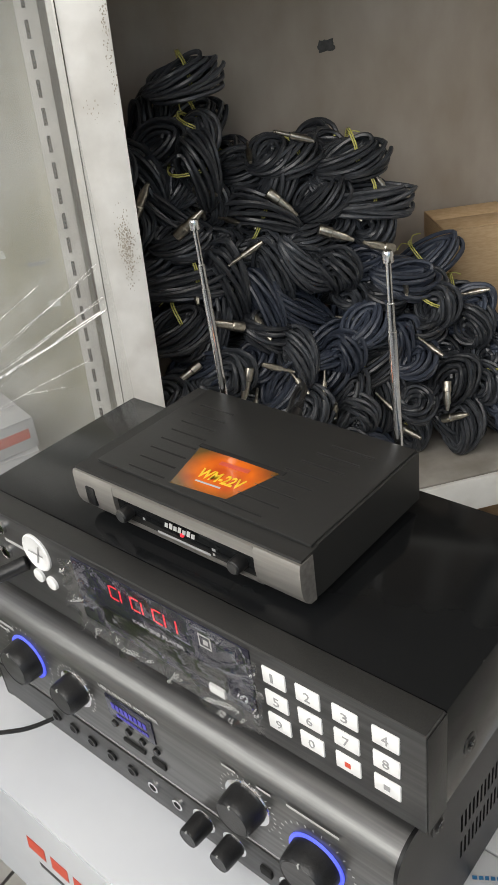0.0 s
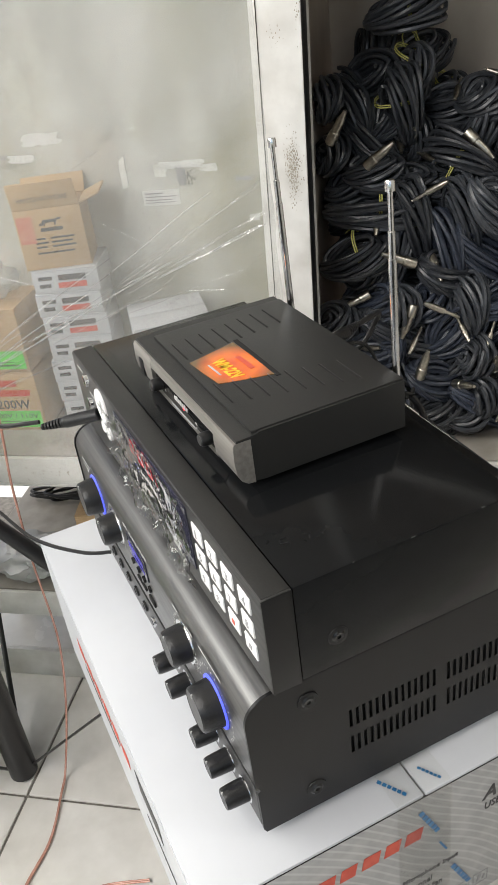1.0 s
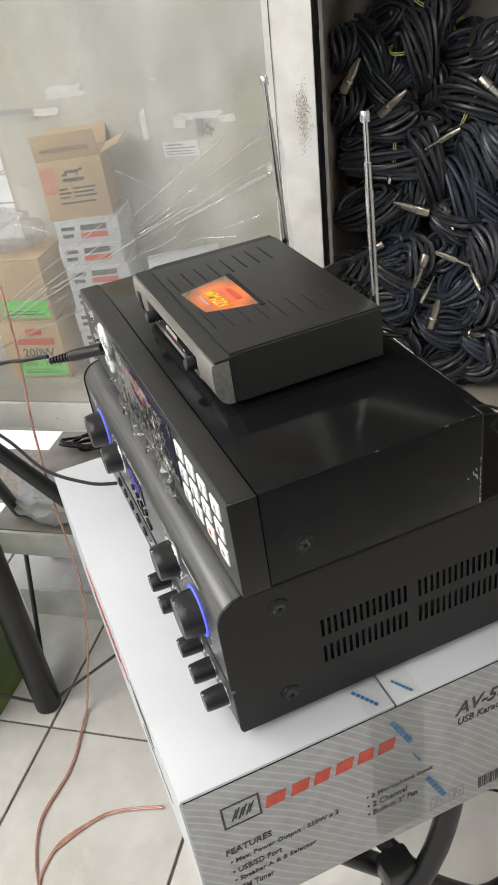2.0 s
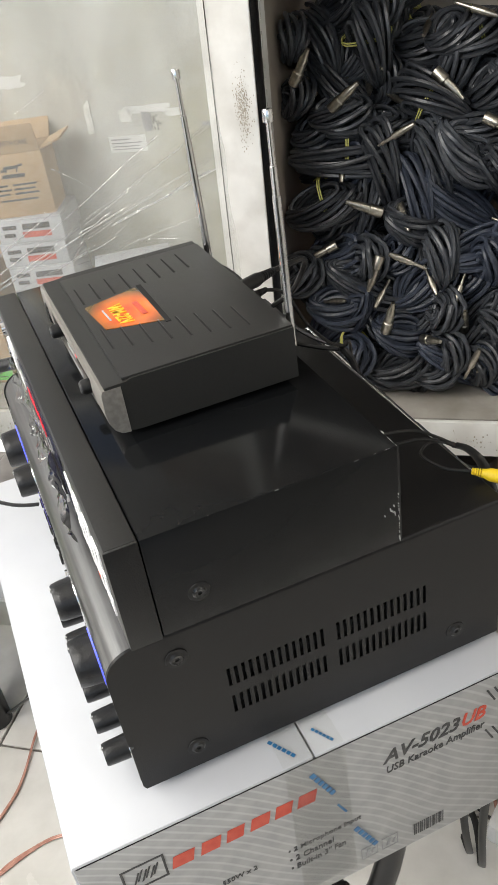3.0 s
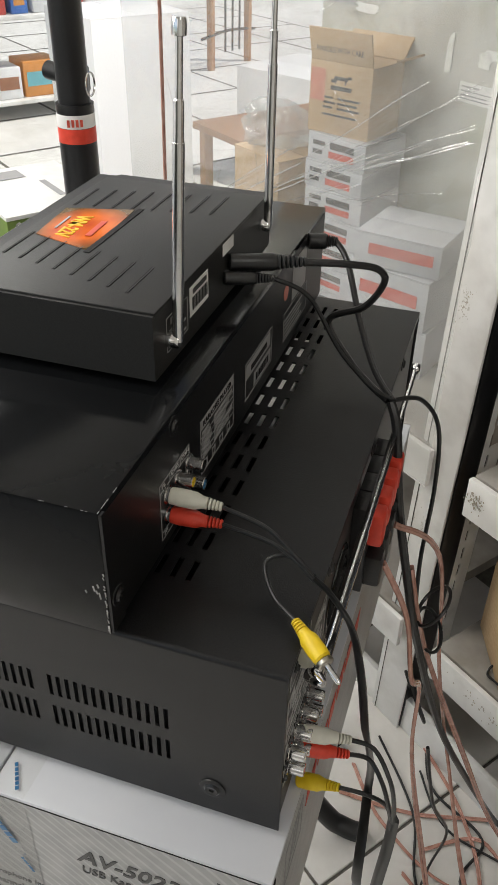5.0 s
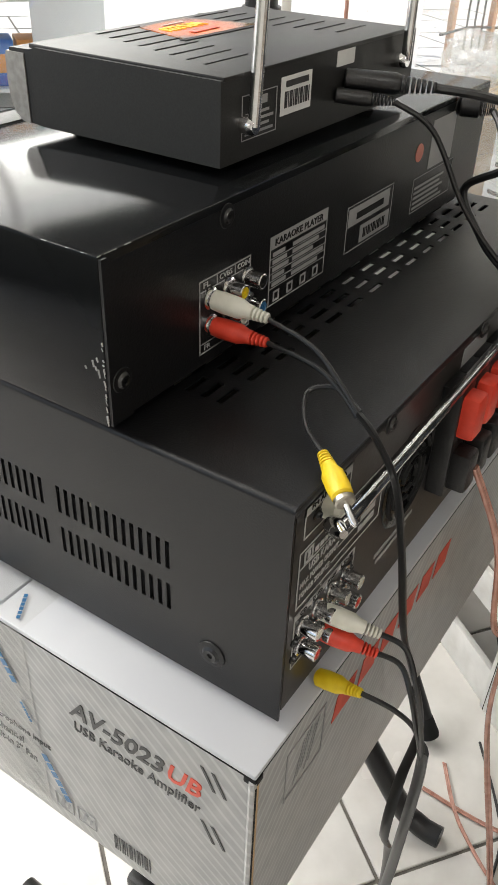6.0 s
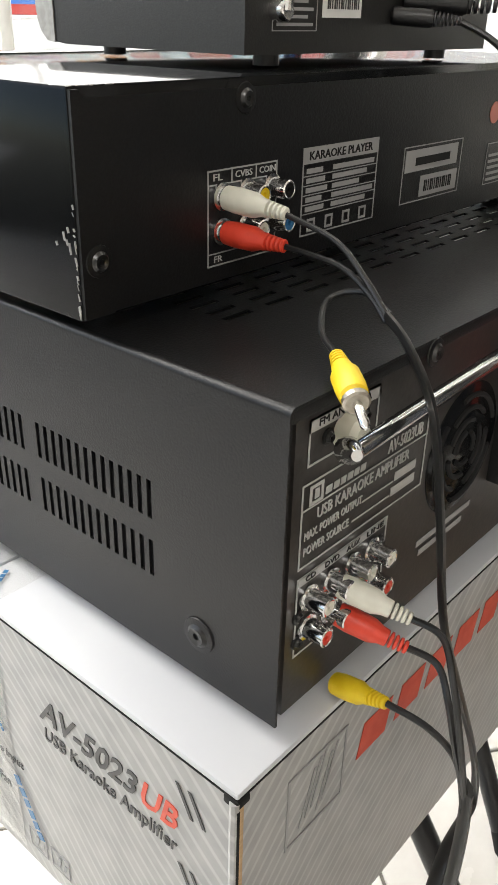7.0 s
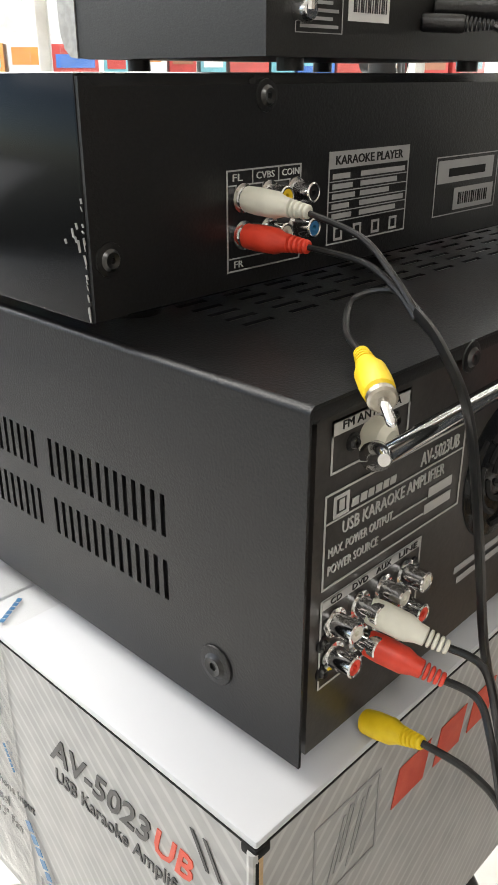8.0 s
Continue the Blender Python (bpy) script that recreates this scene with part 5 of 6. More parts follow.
part("panel_print", bars(G3, [(-0.222, 0.9012, 0.05, 0.002), (-0.236, 0.907, 0.002, 0.002), (-0.17, 0.907, 0.003, 0.002), (-0.17, 0.903, 0.002, 0.002)]), PRINT_GREY, rx)
V = plane_frame((0, RY1 + 0.0002, 0), (-1, 0, 0), (0, 0, 1))
bm = outline(V, 0.114, 0.899, 0.031, 0.021, 0.0004)
bars(V, [(0.117, 0.901 + 0.003 * i, 0.025 - 0.004 * (i % 2), 0.0013) for i in range(4)] + [(0.12, 0.914, 0.016, 0.004)], bm=bm)
part("panel_print", bm, PRINT_GREY, rx)
part("serial_label", bx(-0.179, -0.149, RY1, RY1 + 0.0004, 0.9045, 0.923, 0), PAPER, rx)
part("serial_print", bars(V @ Matrix.Translation((0, 0, 0.0004)), [(0.152 + 0.0017 * i, 0.908, 0.0005 + 0.0006 * (i % 3 == 0), 0.008) for i in range(15)] + [(0.153, 0.918, 0.022, 0.003)]), PRINT_BLACK, rx)
part("serial_label", bx(-0.226, -0.206, RY1, RY1 + 0.0004, 0.920, 0.928, 0), PAPER, rx)
for x in (-0.13, -0.28):
    for y in (0.078, 0.182):
        part("foot", lathe([(0.006, 0), (0.006, 0.0055)], Matrix.Translation((x, y, PZ1 + 0.0008)), 14), BLACK_PLASTIC, rx)
for base, tip in (((-0.116, 0.204, 0.907), (-0.1235, 0.2075, 1.067)), ((-0.284, 0.204, 0.914), (-0.289, 0.203, 1.073))):
    b, e = Vector(base), Vector(tip)
    ln = (e - b).length
    an = part("aerial", lathe([(0.0031, 0), (0.0031, ln * 0.66), (0.0026, ln * 0.662), (0.0026, ln * 0.78), (0.0019, ln * 0.785), (0.0019, ln * 0.95), (0.0036, ln * 0.953), (0.0036, ln * 0.99), (0.003, ln)], aim(b, e - b), 14), CHROME, rx, "upright chrome telescopic aerial")
    part("aerial_joint", lathe([(0.0045, 0), (0.0045, 0.006), (0.0036, 0.0075)], aim((b.x, RY1, b.z), (0, 1, 0)), 16), CHROME, an)

# ---- plugs and cords behind the machines ----
plug((-0.065, 0.2175, 0.840), (-0.09, 1, -0.08), PLUG_WHITE, "phono_plug", "ivory phono plug pushed into the player's socket", 0.03)
plug((-0.065, 0.2175, 0.826), (-0.09, 1, -0.03), PLUG_RED, "phono_plug", "red phono plug pushed into the player's socket", 0.03)
plug((-0.032, 0.3085, 0.713), (-0.3, 0.9, -0.23), PLUG_WHITE, "phono_plug", "ivory phono plug pushed into the amplifier's socket", 0.03)
plug((-0.032, 0.3085, 0.699), (-0.3, 0.9, -0.23), PLUG_RED, "phono_plug", "red phono plug pushed into the amplifier's socket", 0.03)
plug((-0.037, 0.3075, 0.6585), (0.1, 0.93, 0.3), PLUG_YELLOW, "phono_plug", "yellow phono plug hanging below the amplifier's sockets", 0.028)
loose = plug((-0.0145, 0.3195, 0.8005), (-0.64, -0.75, 0.16), PLUG_YELLOW, "phono_plug", "loose yellow phono plug lying on the amplifier's edge", 0.026)
d = Vector((0.62, 0.75, -0.26)).normalized()
part("collar", lathe([(0.0040, 0), (0.0046, 0.0005), (0.0046, 0.0024), (0.0038, 0.003)], aim((-0.0145, 0.3195, 0.8005), d), 18), NICKEL, loose, "bare metal collar")
part("pin", lathe([(0.0016, 0.003), (0.0016, 0.013), (0.0006, 0.0145)], aim((-0.0145, 0.3195, 0.8005), d), 12), CHROME, loose, "bare metal pin")


def cord(name, pts, r, mat, label, flat=1.0, n=8, seg=8, group="cords"):
    return solid(name, sweep(pts, r, seg, flat=flat, n=n), mat, label, "cable", group=group)


cord("audio_cord", [(-0.068, 0.245, 0.8375), (-0.066, 0.272, 0.832), (-0.061, 0.29, 0.822), (-0.057, 0.303, 0.812)], 0.0012, WIRE_BLACK, "thin black cord from the white plug")
cord("audio_cord", [(-0.068, 0.245, 0.825), (-0.064, 0.275, 0.824), (-0.06, 0.292, 0.818), (-0.056, 0.303, 0.811)], 0.0012, WIRE_BLACK, "thin black cord from the red plug")
cord("audio_cord", [(-0.0315, 0.2995, 0.8047), (-0.044, 0.284, 0.806), (-0.060, 0.275, 0.812), (-0.065, 0.287, 0.816), (-0.058, 0.303, 0.813)], 0.0012, WIRE_BLACK, "thin black cord looping to the yellow plug")
cord("flat_audio_cord", [(-0.057, 0.303, 0.812), (-0.054, 0.314, 0.805), (-0.053, 0.327, 0.785), (-0.051, 0.336, 0.75), (-0.056, 0.342, 0.70), (-0.072, 0.345, 0.66), (-0.105, 0.347, 0.59), (-0.118, 0.347, 0.545), (-0.085, 0.35, 0.54), (-0.07, 0.352, 0.50), (-0.09, 0.353, 0.44), (-0.11, 0.36, 0.2), (-0.15, 0.4, 0.012), (-0.3, 0.45, 0.006)], 0.0017, WIRE_BLACK, "flat black triple cord hanging down behind the amplifier", 2.9)
cord("audio_cord", [(-0.041, 0.335, 0.706), (-0.039, 0.350, 0.707), (-0.028, 0.362, 0.699), (-0.030, 0.367, 0.675), (-0.042, 0.369, 0.635)], 0.0014, WIRE_BLACK, "black cord from the ivory plug")
cord("audio_cord", [(-0.041, 0.335, 0.692), (-0.043, 0.348, 0.690), (-0.036, 0.358, 0.682), (-0.036, 0.364, 0.662), (-0.044, 0.369, 0.63)], 0.0014, WIRE_BLACK, "black cord from the red plug")
cord("audio_cord", [(-0.0342, 0.334, 0.667), (-0.036, 0.352, 0.665), (-0.04, 0.364, 0.652), (-0.045, 0.369, 0.62)], 0.0014, WIRE_BLACK, "black cord from the yellow plug")
cord("flat_audio_cord", [(-0.043, 0.369, 0.64), (-0.047, 0.369, 0.60), (-0.052, 0.366, 0.52), (-0.062, 0.362, 0.40), (-0.085, 0.37, 0.2), (-0.12, 0.40, 0.02), (-0.2, 0.44, 0.007), (-0.3, 0.43, 0.007)], 0.0019, WIRE_BLACK, "flat black triple cord hanging behind the carton", 2.7)


def jack_plug(p, d, length, r, name, label):
    t = thing(name, Matrix.Translation(p), label, "plug", "jack plugs", build=Matrix())
    part("barrel", lathe([(r * 0.8, 0), (r, 0.001), (r, length * 0.55), (r * 0.85, length * 0.6)], aim(p, d), 18), BLACK_PLASTIC, t)
    b = bmesh.new()
    for i in range(7):
        h = length * (0.6 + 0.057 * i)
        lathe([(r * 0.5, h), (r * (0.85 - 0.05 * i), h + 0.0003), (r * (0.83 - 0.05 * i), h + length * 0.035), (r * 0.5, h + length * 0.04)], aim(p, d), 14, b)
    tagged(part("strain_relief", b, BLACK_PLASTIC, t), kind="stuff")
    return t


jack_plug((-0.215, 0.199, 0.913), (-0.42, 0.9, -0.03), 0.052, 0.0058, "jack_plug", "black jack plug with ribbed strain relief in the receiver")
jack_plug((-0.205, 0.199, 0.906), (-0.45, 0.9, -0.05), 0.034, 0.0042, "power_plug", "black power plug in the receiver")
jack_plug((-0.36, 0.216, 0.876), (-0.3, 0.9, 0.0), 0.024, 0.0065, "power_plug", "black mains plug in the player")
jack_plug((-0.346, 0.0205, 0.847), (-0.5, -0.84, -0.18), 0.062, 0.0062, "jack_plug", "black microphone plug with ribbed strain relief in the player's front")
cord("black_cord", [(-0.237, 0.245, 0.911), (-0.25, 0.268, 0.908), (-0.268, 0.287, 0.9), (-0.281, 0.291, 0.885), (-0.287, 0.278, 0.862), (-0.30, 0.25, 0.84), (-0.29, 0.27, 0.815), (-0.27, 0.29, 0.809), (-0.252, 0.308, 0.808)], 0.0026, WIRE_BLACK, "thick black cord looping out of the receiver")
cord("black_cord", [(-0.22, 0.229, 0.904), (-0.23, 0.25, 0.89), (-0.238, 0.272, 0.85), (-0.245, 0.295, 0.822), (-0.25, 0.31, 0.812)], 0.0016, WIRE_BLACK, "thin black cord from the power plug")
cord("black_cord", [(-0.367, 0.237, 0.876), (-0.355, 0.25, 0.865), (-0.32, 0.27, 0.835), (-0.28, 0.292, 0.815), (-0.25, 0.312, 0.81)], 0.0024, WIRE_BLACK, "black mains cord of the player")
cord("black_cord", [(-0.25, 0.31, 0.809), (-0.243, 0.318, 0.79), (-0.24, 0.327, 0.73), (-0.24, 0.344, 0.65), (-0.245, 0.36, 0.58), (-0.30, 0.40, 0.40), (-0.38, 0.46, 0.20), (-0.45, 0.52, 0.03), (-0.44, 0.57, 0.006), (-0.30, 0.70, 0.006)], 0.0036, WIRE_BLACK, "thick bunch of black cords falling to the floor")
cord("black_cord", [(-0.252, 0.312, 0.81), (-0.275, 0.33, 0.8), (-0.30, 0.345, 0.76), (-0.30, 0.35, 0.70), (-0.27, 0.35, 0.65), (-0.245, 0.355, 0.60)], 0.0018, WIRE_BLACK, "thin black cord beside the bunch")
for i, (x, z) in enumerate(((-0.26, 0.61), (-0.27, 0.57), (-0.235, 0.52))):
    ring = [(x + 0.022 * math.cos(a), 0.368 + 0.012 * math.sin(a + i), z + 0.014 * math.sin(a)) for a in [2 * math.pi * k / 24 for k in range(24)]]
    solid("cord_loop", sweep(ring, 0.0016, 7, True), WIRE_BLACK, "small loop of black cord tied to the bunch", "cable", group="cords")
cord("black_cord", [(-0.389, -0.031, 0.836), (-0.41, -0.055, 0.83), (-0.46, -0.09, 0.81), (-0.56, -0.2, 0.74), (-0.66, -0.33, 0.5), (-0.7, -0.36, 0.2), (-0.7, -0.4, 0.006)], 0.0022, WIRE_BLACK, "black microphone cord leaving the player's front")
cord("black_cord", [(-0.345, -0.002, 0.688), (-0.36, -0.03, 0.690), (-0.40, -0.07, 0.70), (-0.46, -0.1, 0.72), (-0.52, -0.15, 0.75), (-0.6, -0.22, 0.74), (-0.66, -0.31, 0.52), (-0.71, -0.33, 0.2), (-0.72, -0.38, 0.006)], 0.002, WIRE_BLACK, "black microphone cord leaving the amplifier's front")
# copper speaker wire
for k in (0, 1):
    o = 0.003 * k
    cord("speaker_wire", [(-0.66 + o, -0.035, 1.15), (-0.68 + o, -0.048, 0.758), (-0.69 + o, -0.062, 0.599), (-0.69 + o, -0.068, 0.455), (-0.69 + o, -0.068, 0.30), (-0.69 + o, -0.089, 0.16), (-0.685 + o, -0.125, 0.02), (-0.65 + o, -0.145, 0.006), (-0.573 + o, -0.185, 0.004), (-0.493 + o, -0.254, 0.004), (-0.383 + o, -0.273, 0.004), (-0.33, -0.24 + o, 0.004)], 0.0016, COPPER_WIRE, "clear-sheathed copper speaker wire hanging beside the carton")
    cord("speaker_wire", [(-0.178 - o, 0.328, 0.72), (-0.19 - o, 0.35, 0.66), (-0.185 - o, 0.362, 0.60), (-0.21 - o, 0.37, 0.56), (-0.205 - o, 0.375, 0.48), (-0.24, 0.40 + o, 0.3), (-0.23, 0.45 + o, 0.1), (-0.18, 0.52 + o, 0.008), (-0.05, 0.58 + o, 0.004)], 0.0017, COPPER_WIRE, "clear-sheathed copper speaker wire behind the amplifier")
    cord("speaker_wire", [(-0.222 - o, 0.328, 0.72), (-0.265 - o, 0.365, 0.66), (-0.29 - o, 0.385, 0.5), (-0.33 - o, 0.42, 0.3), (-0.30, 0.47 + o, 0.12), (-0.27, 0.53 + o, 0.01), (-0.12, 0.66 + o, 0.004)], 0.0017, COPPER_WIRE, "clear-sheathed copper speaker wire behind the amplifier")
for k in (0, 1):
    o = 0.003 * k
    cord("speaker_wire", [(-0.245 - o, 0.345, 0.66), (-0.26 - o, 0.37, 0.55), (-0.33, 0.43 + o, 0.33), (-0.40, 0.49 + o, 0.12), (-0.40, 0.56 + o, 0.008), (-0.30, 0.62 + o, 0.004), (-0.2, 0.6 + o, 0.004)], 0.0018, COPPER_WIRE, "clear-sheathed copper speaker wire beside the black bunch")
    cord("speaker_wire", [(-0.56, 0.40 + o, 0.005), (-0.48, 0.46 + o, 0.004), (-0.38, 0.50 + o, 0.004), (-0.25, 0.50 + o, 0.004), (-0.12, 0.44 + o, 0.004)], 0.0016, COPPER_WIRE, "clear-sheathed copper speaker wire lying on the tiles")
    cord("speaker_wire", [(-0.50, 0.30 + o, 0.004), (-0.42, 0.36 + o, 0.004), (-0.36, 0.47 + o, 0.004), (-0.42, 0.60 + o, 0.004)], 0.0016, COPPER_WIRE, "clear-sheathed copper speaker wire lying on the tiles")
cord("black_cord", [(-0.56, 0.33, 0.004), (-0.45, 0.40, 0.004), (-0.35, 0.42, 0.004), (-0.26, 0.48, 0.004), (-0.18, 0.50, 0.03)], 0.002, WIRE_BLACK, "thin black cord lying on the tiles")
cord("black_cord", [(-0.26, 0.39, 0.42), (-0.28, 0.41, 0.3), (-0.35, 0.44, 0.14), (-0.36, 0.43, 0.02), (-0.28, 0.42, 0.005), (-0.18, 0.46, 0.005)], 0.0018, WIRE_BLACK, "thin black cord dropping from the bunch")
# power strip with plugs, and a scrap of card, on the floor
ps = thing("power_strip", pose(-0.20, 0.56, 0.0, 0, 0, 32), "white power strip crowded with black plugs on the tiles", "power strip")
part("body", bx(-0.03, 0.03, -0.13, 0.13, 0.0, 0.04, 0.006), KEY_WHITE, ps)
for y in (-0.09, -0.03, 0.03, 0.09):
    pl = part("plug", bx(-0.018, 0.018, y - 0.016, y + 0.016, 0.041, 0.075, 0.006), BLACK_PLASTIC, ps, "black mains plug")
    part("tail", sweep([(0.0, y, 0.07), (0.005, y, 0.10), (0.04, y + 0.01, 0.11), (0.08, y + 0.02, 0.06), (0.10, y + 0.03, 0.006)], 0.003, 8, n=5), WIRE_BLACK, pl)
bm = bx(-0.06, 0.06, -0.045, 0.045, 0, 0.003)
solid("card_scrap", bm, CARD, "torn scrap of brown cardboard on the tiles", "cardboard", pose(-0.27, 0.49, 0.0005, 0, 0, 20))
rng = random.Random(11)
FLOOR_WIRES = [((-0.45, 0.292), (-0.45, 0.40), (-0.48, 0.56), (-0.42, 0.68)), ((-0.46, -0.171), (-0.443, -0.235), (-0.383, -0.273), (-0.3, -0.22)), ((-0.43, -0.061), (-0.461, -0.15), (-0.44, -0.24)),
               ((-0.36, 0.40), (-0.30, 0.49), (-0.36, 0.55), (-0.44, 0.50), (-0.40, 0.42)), ((0.02, 0.42), (0.0, 0.5), (-0.1, 0.56), (-0.25, 0.5))]
for pts in FLOOR_WIRES:
    for k in (0, 1):
        cord("speaker_wire", [(x + 0.003 * k, y, 0.003) for x, y in pts], 0.0016, COPPER_WIRE, "clear-sheathed copper speaker wire lying on the tiles")
cord("black_cord", [(-0.60, 0.40, 0.003), (-0.5, 0.42, 0.003), (-0.44, 0.5, 0.003), (-0.36, 0.48, 0.003), (-0.25, 0.6, 0.003)], 0.0022, WIRE_BLACK, "black cord lying on the tiles")
cord("black_cord", [(-0.52, 0.40, 0.004), (-0.44, 0.45, 0.004), (-0.40, 0.56, 0.004), (-0.30, 0.64, 0.004)], 0.0018, WIRE_BLACK, "thin black cord lying on the tiles")

# ---- pile of cable hanks on the shelf ----


def hank_meshes(seed, length, width, thick, loops):
    r = random.Random(seed)
    keys = []
    for k in range(loops + 1):
        a0, q = k * 2.4, thick * math.sqrt((k + 0.5) / (loops + 1))
        keys.append((q * math.cos(a0), q * math.sin(a0), r.gauss(0, 0.04), r.gauss(0, 0.07), r.gauss(0, 0.035)))
    pts = []
    for i in range(loops * 34):
        s = i / 34
        k, f = int(s), s - int(s)
        f = f * f * (3 - 2 * f)
        rad, ax, tx, ty, ph = (p + (q - p) * f for p, q in zip(keys[k], keys[k + 1]))
        a = 2 * math.pi * s
        x, y = (length / 2 + rad) * math.cos(a), (width / 2 + rad) * math.sin(a) * (1 - 0.1 * math.cos(2 * a))
        z = ax + tx * x + ty * y + 0.003 * math.sin(2 * a + k)
        pts.append((x * math.cos(ph) - y * math.sin(ph), x * math.sin(ph) + y * math.cos(ph), z))
    bm = sweep(pts, 0.0034, 6)
    cordm = mesh_of("cord", bm, CORD)
    tie = bmesh.new()
    tw = thick * 1.12
    for k in range(2):
        sweep([(0.012 + 0.003 * k + 0.001 * math.sin(3 * a), width / 2 + tw * 1.05 * math.cos(a), tw * 1.1 * math.sin(a)) for a in [2 * math.pi * i / 20 for i in range(20)]], 0.0011, 5, True, tie)
    for s in (-1, 1):
        sweep([(0.013, width / 2 + tw, 0.002), (0.013 + 0.01 * s, width / 2 + tw + 0.008, 0.008), (0.013 + 0.022 * s, width / 2 + tw + 0.004, 0.006)], 0.001, 5, bm=tie, n=4)
    return cordm, mesh_of("tie", tie, TIE)


def connector_mesh(kind):
    if kind == "xlr":
        bm = lathe([(0.0095, 0), (0.0098, 0.001), (0.0095, 0.022), (0.0078, 0.024), (0.0074, 0.046), (0.0045, 0.056), (0.0034, 0.064)], Matrix(), 20)
        lathe([(0.0082, -0.0004), (0.008, 0.0)], Matrix(), 20, bm)
    else:
        bm = lathe([(0.0012, 0), (0.0026, 0.002), (0.002, 0.004), (0.0031, 0.0055), (0.0031, 0.03), (0.0058, 0.031), (0.0062, 0.05), (0.005, 0.062), (0.0032, 0.072)], Matrix(), 18)
    return mesh_of("connector", bm, NICKEL)


HANKS = [hank_meshes(1, 0.045, 0.030, 0.023, 17), hank_meshes(2, 0.062, 0.028, 0.025, 19), hank_meshes(3, 0.036, 0.034, 0.022, 16), hank_meshes(4, 0.118, 0.028, 0.025, 19), hank_meshes(6, 0.080, 0.030, 0.027, 21)]
HANKS_BLUE = []
for cordm, tiem in HANKS:
    c = cordm.copy()
    c.materials.clear()
    c.materials.append(CORD_BLUE)
    HANKS_BLUE.append((c, tiem))
XLR, TRS = connector_mesh("xlr"), connector_mesh("jack")


def hank(u, n, z, kind, spin, tip, turn, blue=False, tied=False, ends=""):
    """spin turns the strands in the picture of the shelf; tip lays the loop over; turn swings it a little."""
    m = SH @ pose(u, n, z, 0, -spin, 0) @ pose(0, 0, 0, 90 - tip, 0, 0.4 * turn)
    label = "blue-black cable coiled into a hank" if blue else "black cable coiled into a hank"
    t = thing("cable_hank", m, label + (" tied with yellow string" if tied else ""), "cable", "hanks of cable on the shelf")
    cm, tm = (HANKS_BLUE if blue else HANKS)[kind % 5]
    part("cord", cm, None, t)
    if tied:
        part("tie", tm, None, t, "yellow plastic string")
    r = random.Random(int(u * 1e4) + int(z * 1e4))
    for k, e in enumerate(ends):
        o = part("connector", XLR if e == "x" else TRS, None, t, "worn nickel cable connector")
        a = r.uniform(-60, 60) + 180 * k
        o.matrix_basis = pose(0.02 * math.cos(radians(a)), 0.012 + 0.02 * math.sin(radians(a)), 0.031, 82, 0, a) @ Matrix.Diagonal((0.72, 0.72, 0.68, 1))
    return t


def connector_on(t, mesh, u, n, z, lean):
    """A connector lying on a hank; lean turns its cable end from upright towards +u."""
    o = part("connector", mesh, None, t, "worn nickel cable connector")
    o.matrix_basis = t.matrix_basis.inverted() @ SH @ pose(u, n, z, 12, lean, 0) @ Matrix.Diagonal((0.8, 0.8, 0.8, 1))


hank(0.018, 0.216, 1.001, 2, 80, 65, 40, False, False, "")
hank(0.126, 0.211, 0.986, 4, 95, 63, -20, False, True, "")
hank(0.250, 0.211, 0.988, 1, 20, 79, 25, False, True, "")
hank(0.021, 0.192, 0.933, 2, 70, 55, 60, False, False, "")
hank(0.079, 0.184, 0.911, 1, 5, 69, -15, False, False, "")
hank(0.079, 0.166, 0.860, 3, -3, 77, 6, False, True, "")
hank(0.051, 0.144, 0.799, 4, 15, 63, -10, False, True, "")
hank(0.212, 0.187, 0.920, 4, 150, 58, 10, False, True, "")
hank(0.281, 0.191, 0.931, 1, 30, 69, -50, False, False, "")
hank(0.247, 0.166, 0.861, 4, -50, 58, 25, False, False, "")
hank(0.176, 0.136, 0.778, 1, -30, 69, 55, False, False, "")
hank(0.118, 0.118, 0.729, 0, 60, 47, -55, False, False, "")
hank(0.217, 0.118, 0.728, 1, 100, 54, 50, False, False, "")
hank(0.018, 0.113, 0.713, 0, 20, 57, -40, False, False, "")
hank(0.072, 0.097, 0.669, 1, -10, 59, 20, True, False, "")
hank(0.283, 0.116, 0.723, 0, 80, 52, -30, True, False, "")
hank(0.163, 0.085, 0.635, 1, -25, 69, 40, True, False, "")
hank(0.222, 0.095, 0.663, 2, 40, 50, -60, False, False, "")
hank(0.294, 0.085, 0.636, 2, 110, 50, 40, False, False, "x")
hank(0.094, 0.072, 0.601, 0, 35, 52, -50, True, True, "")
hank(0.163, 0.072, 0.585, 1, 10, 59, 30, False, False, "")
hank(0.230, 0.075, 0.607, 2, 70, 45, -30, False, False, "x")
hank(0.212, 0.072, 0.585, 0, 10, 42, 60, False, False, "")
hank(0.275, 0.072, 0.585, 2, 100, 45, 45, False, False, "")
hank(0.121, 0.253, 1.102, 4, 10, 78, 0, False, True, "")
hank(0.223, 0.214, 0.995, 0, 20, 57, 30, False, False, "")
hank(0.332, 0.207, 0.975, 4, 5, 68, -15, False, True, "")
hank(0.347, 0.188, 0.921, 3, -8, 77, 0, False, True, "")
hank(0.387, 0.148, 0.812, 4, -20, 63, 10, True, False, "")
hank(0.431, 0.130, 0.762, 0, 60, 52, -50, False, True, "")
hank(0.487, 0.117, 0.725, 0, 100, 52, 50, False, False, "")
hank(0.385, 0.107, 0.697, 0, 20, 52, 30, True, False, "j")
hank(0.440, 0.092, 0.654, 1, 60, 54, -40, False, False, "x")
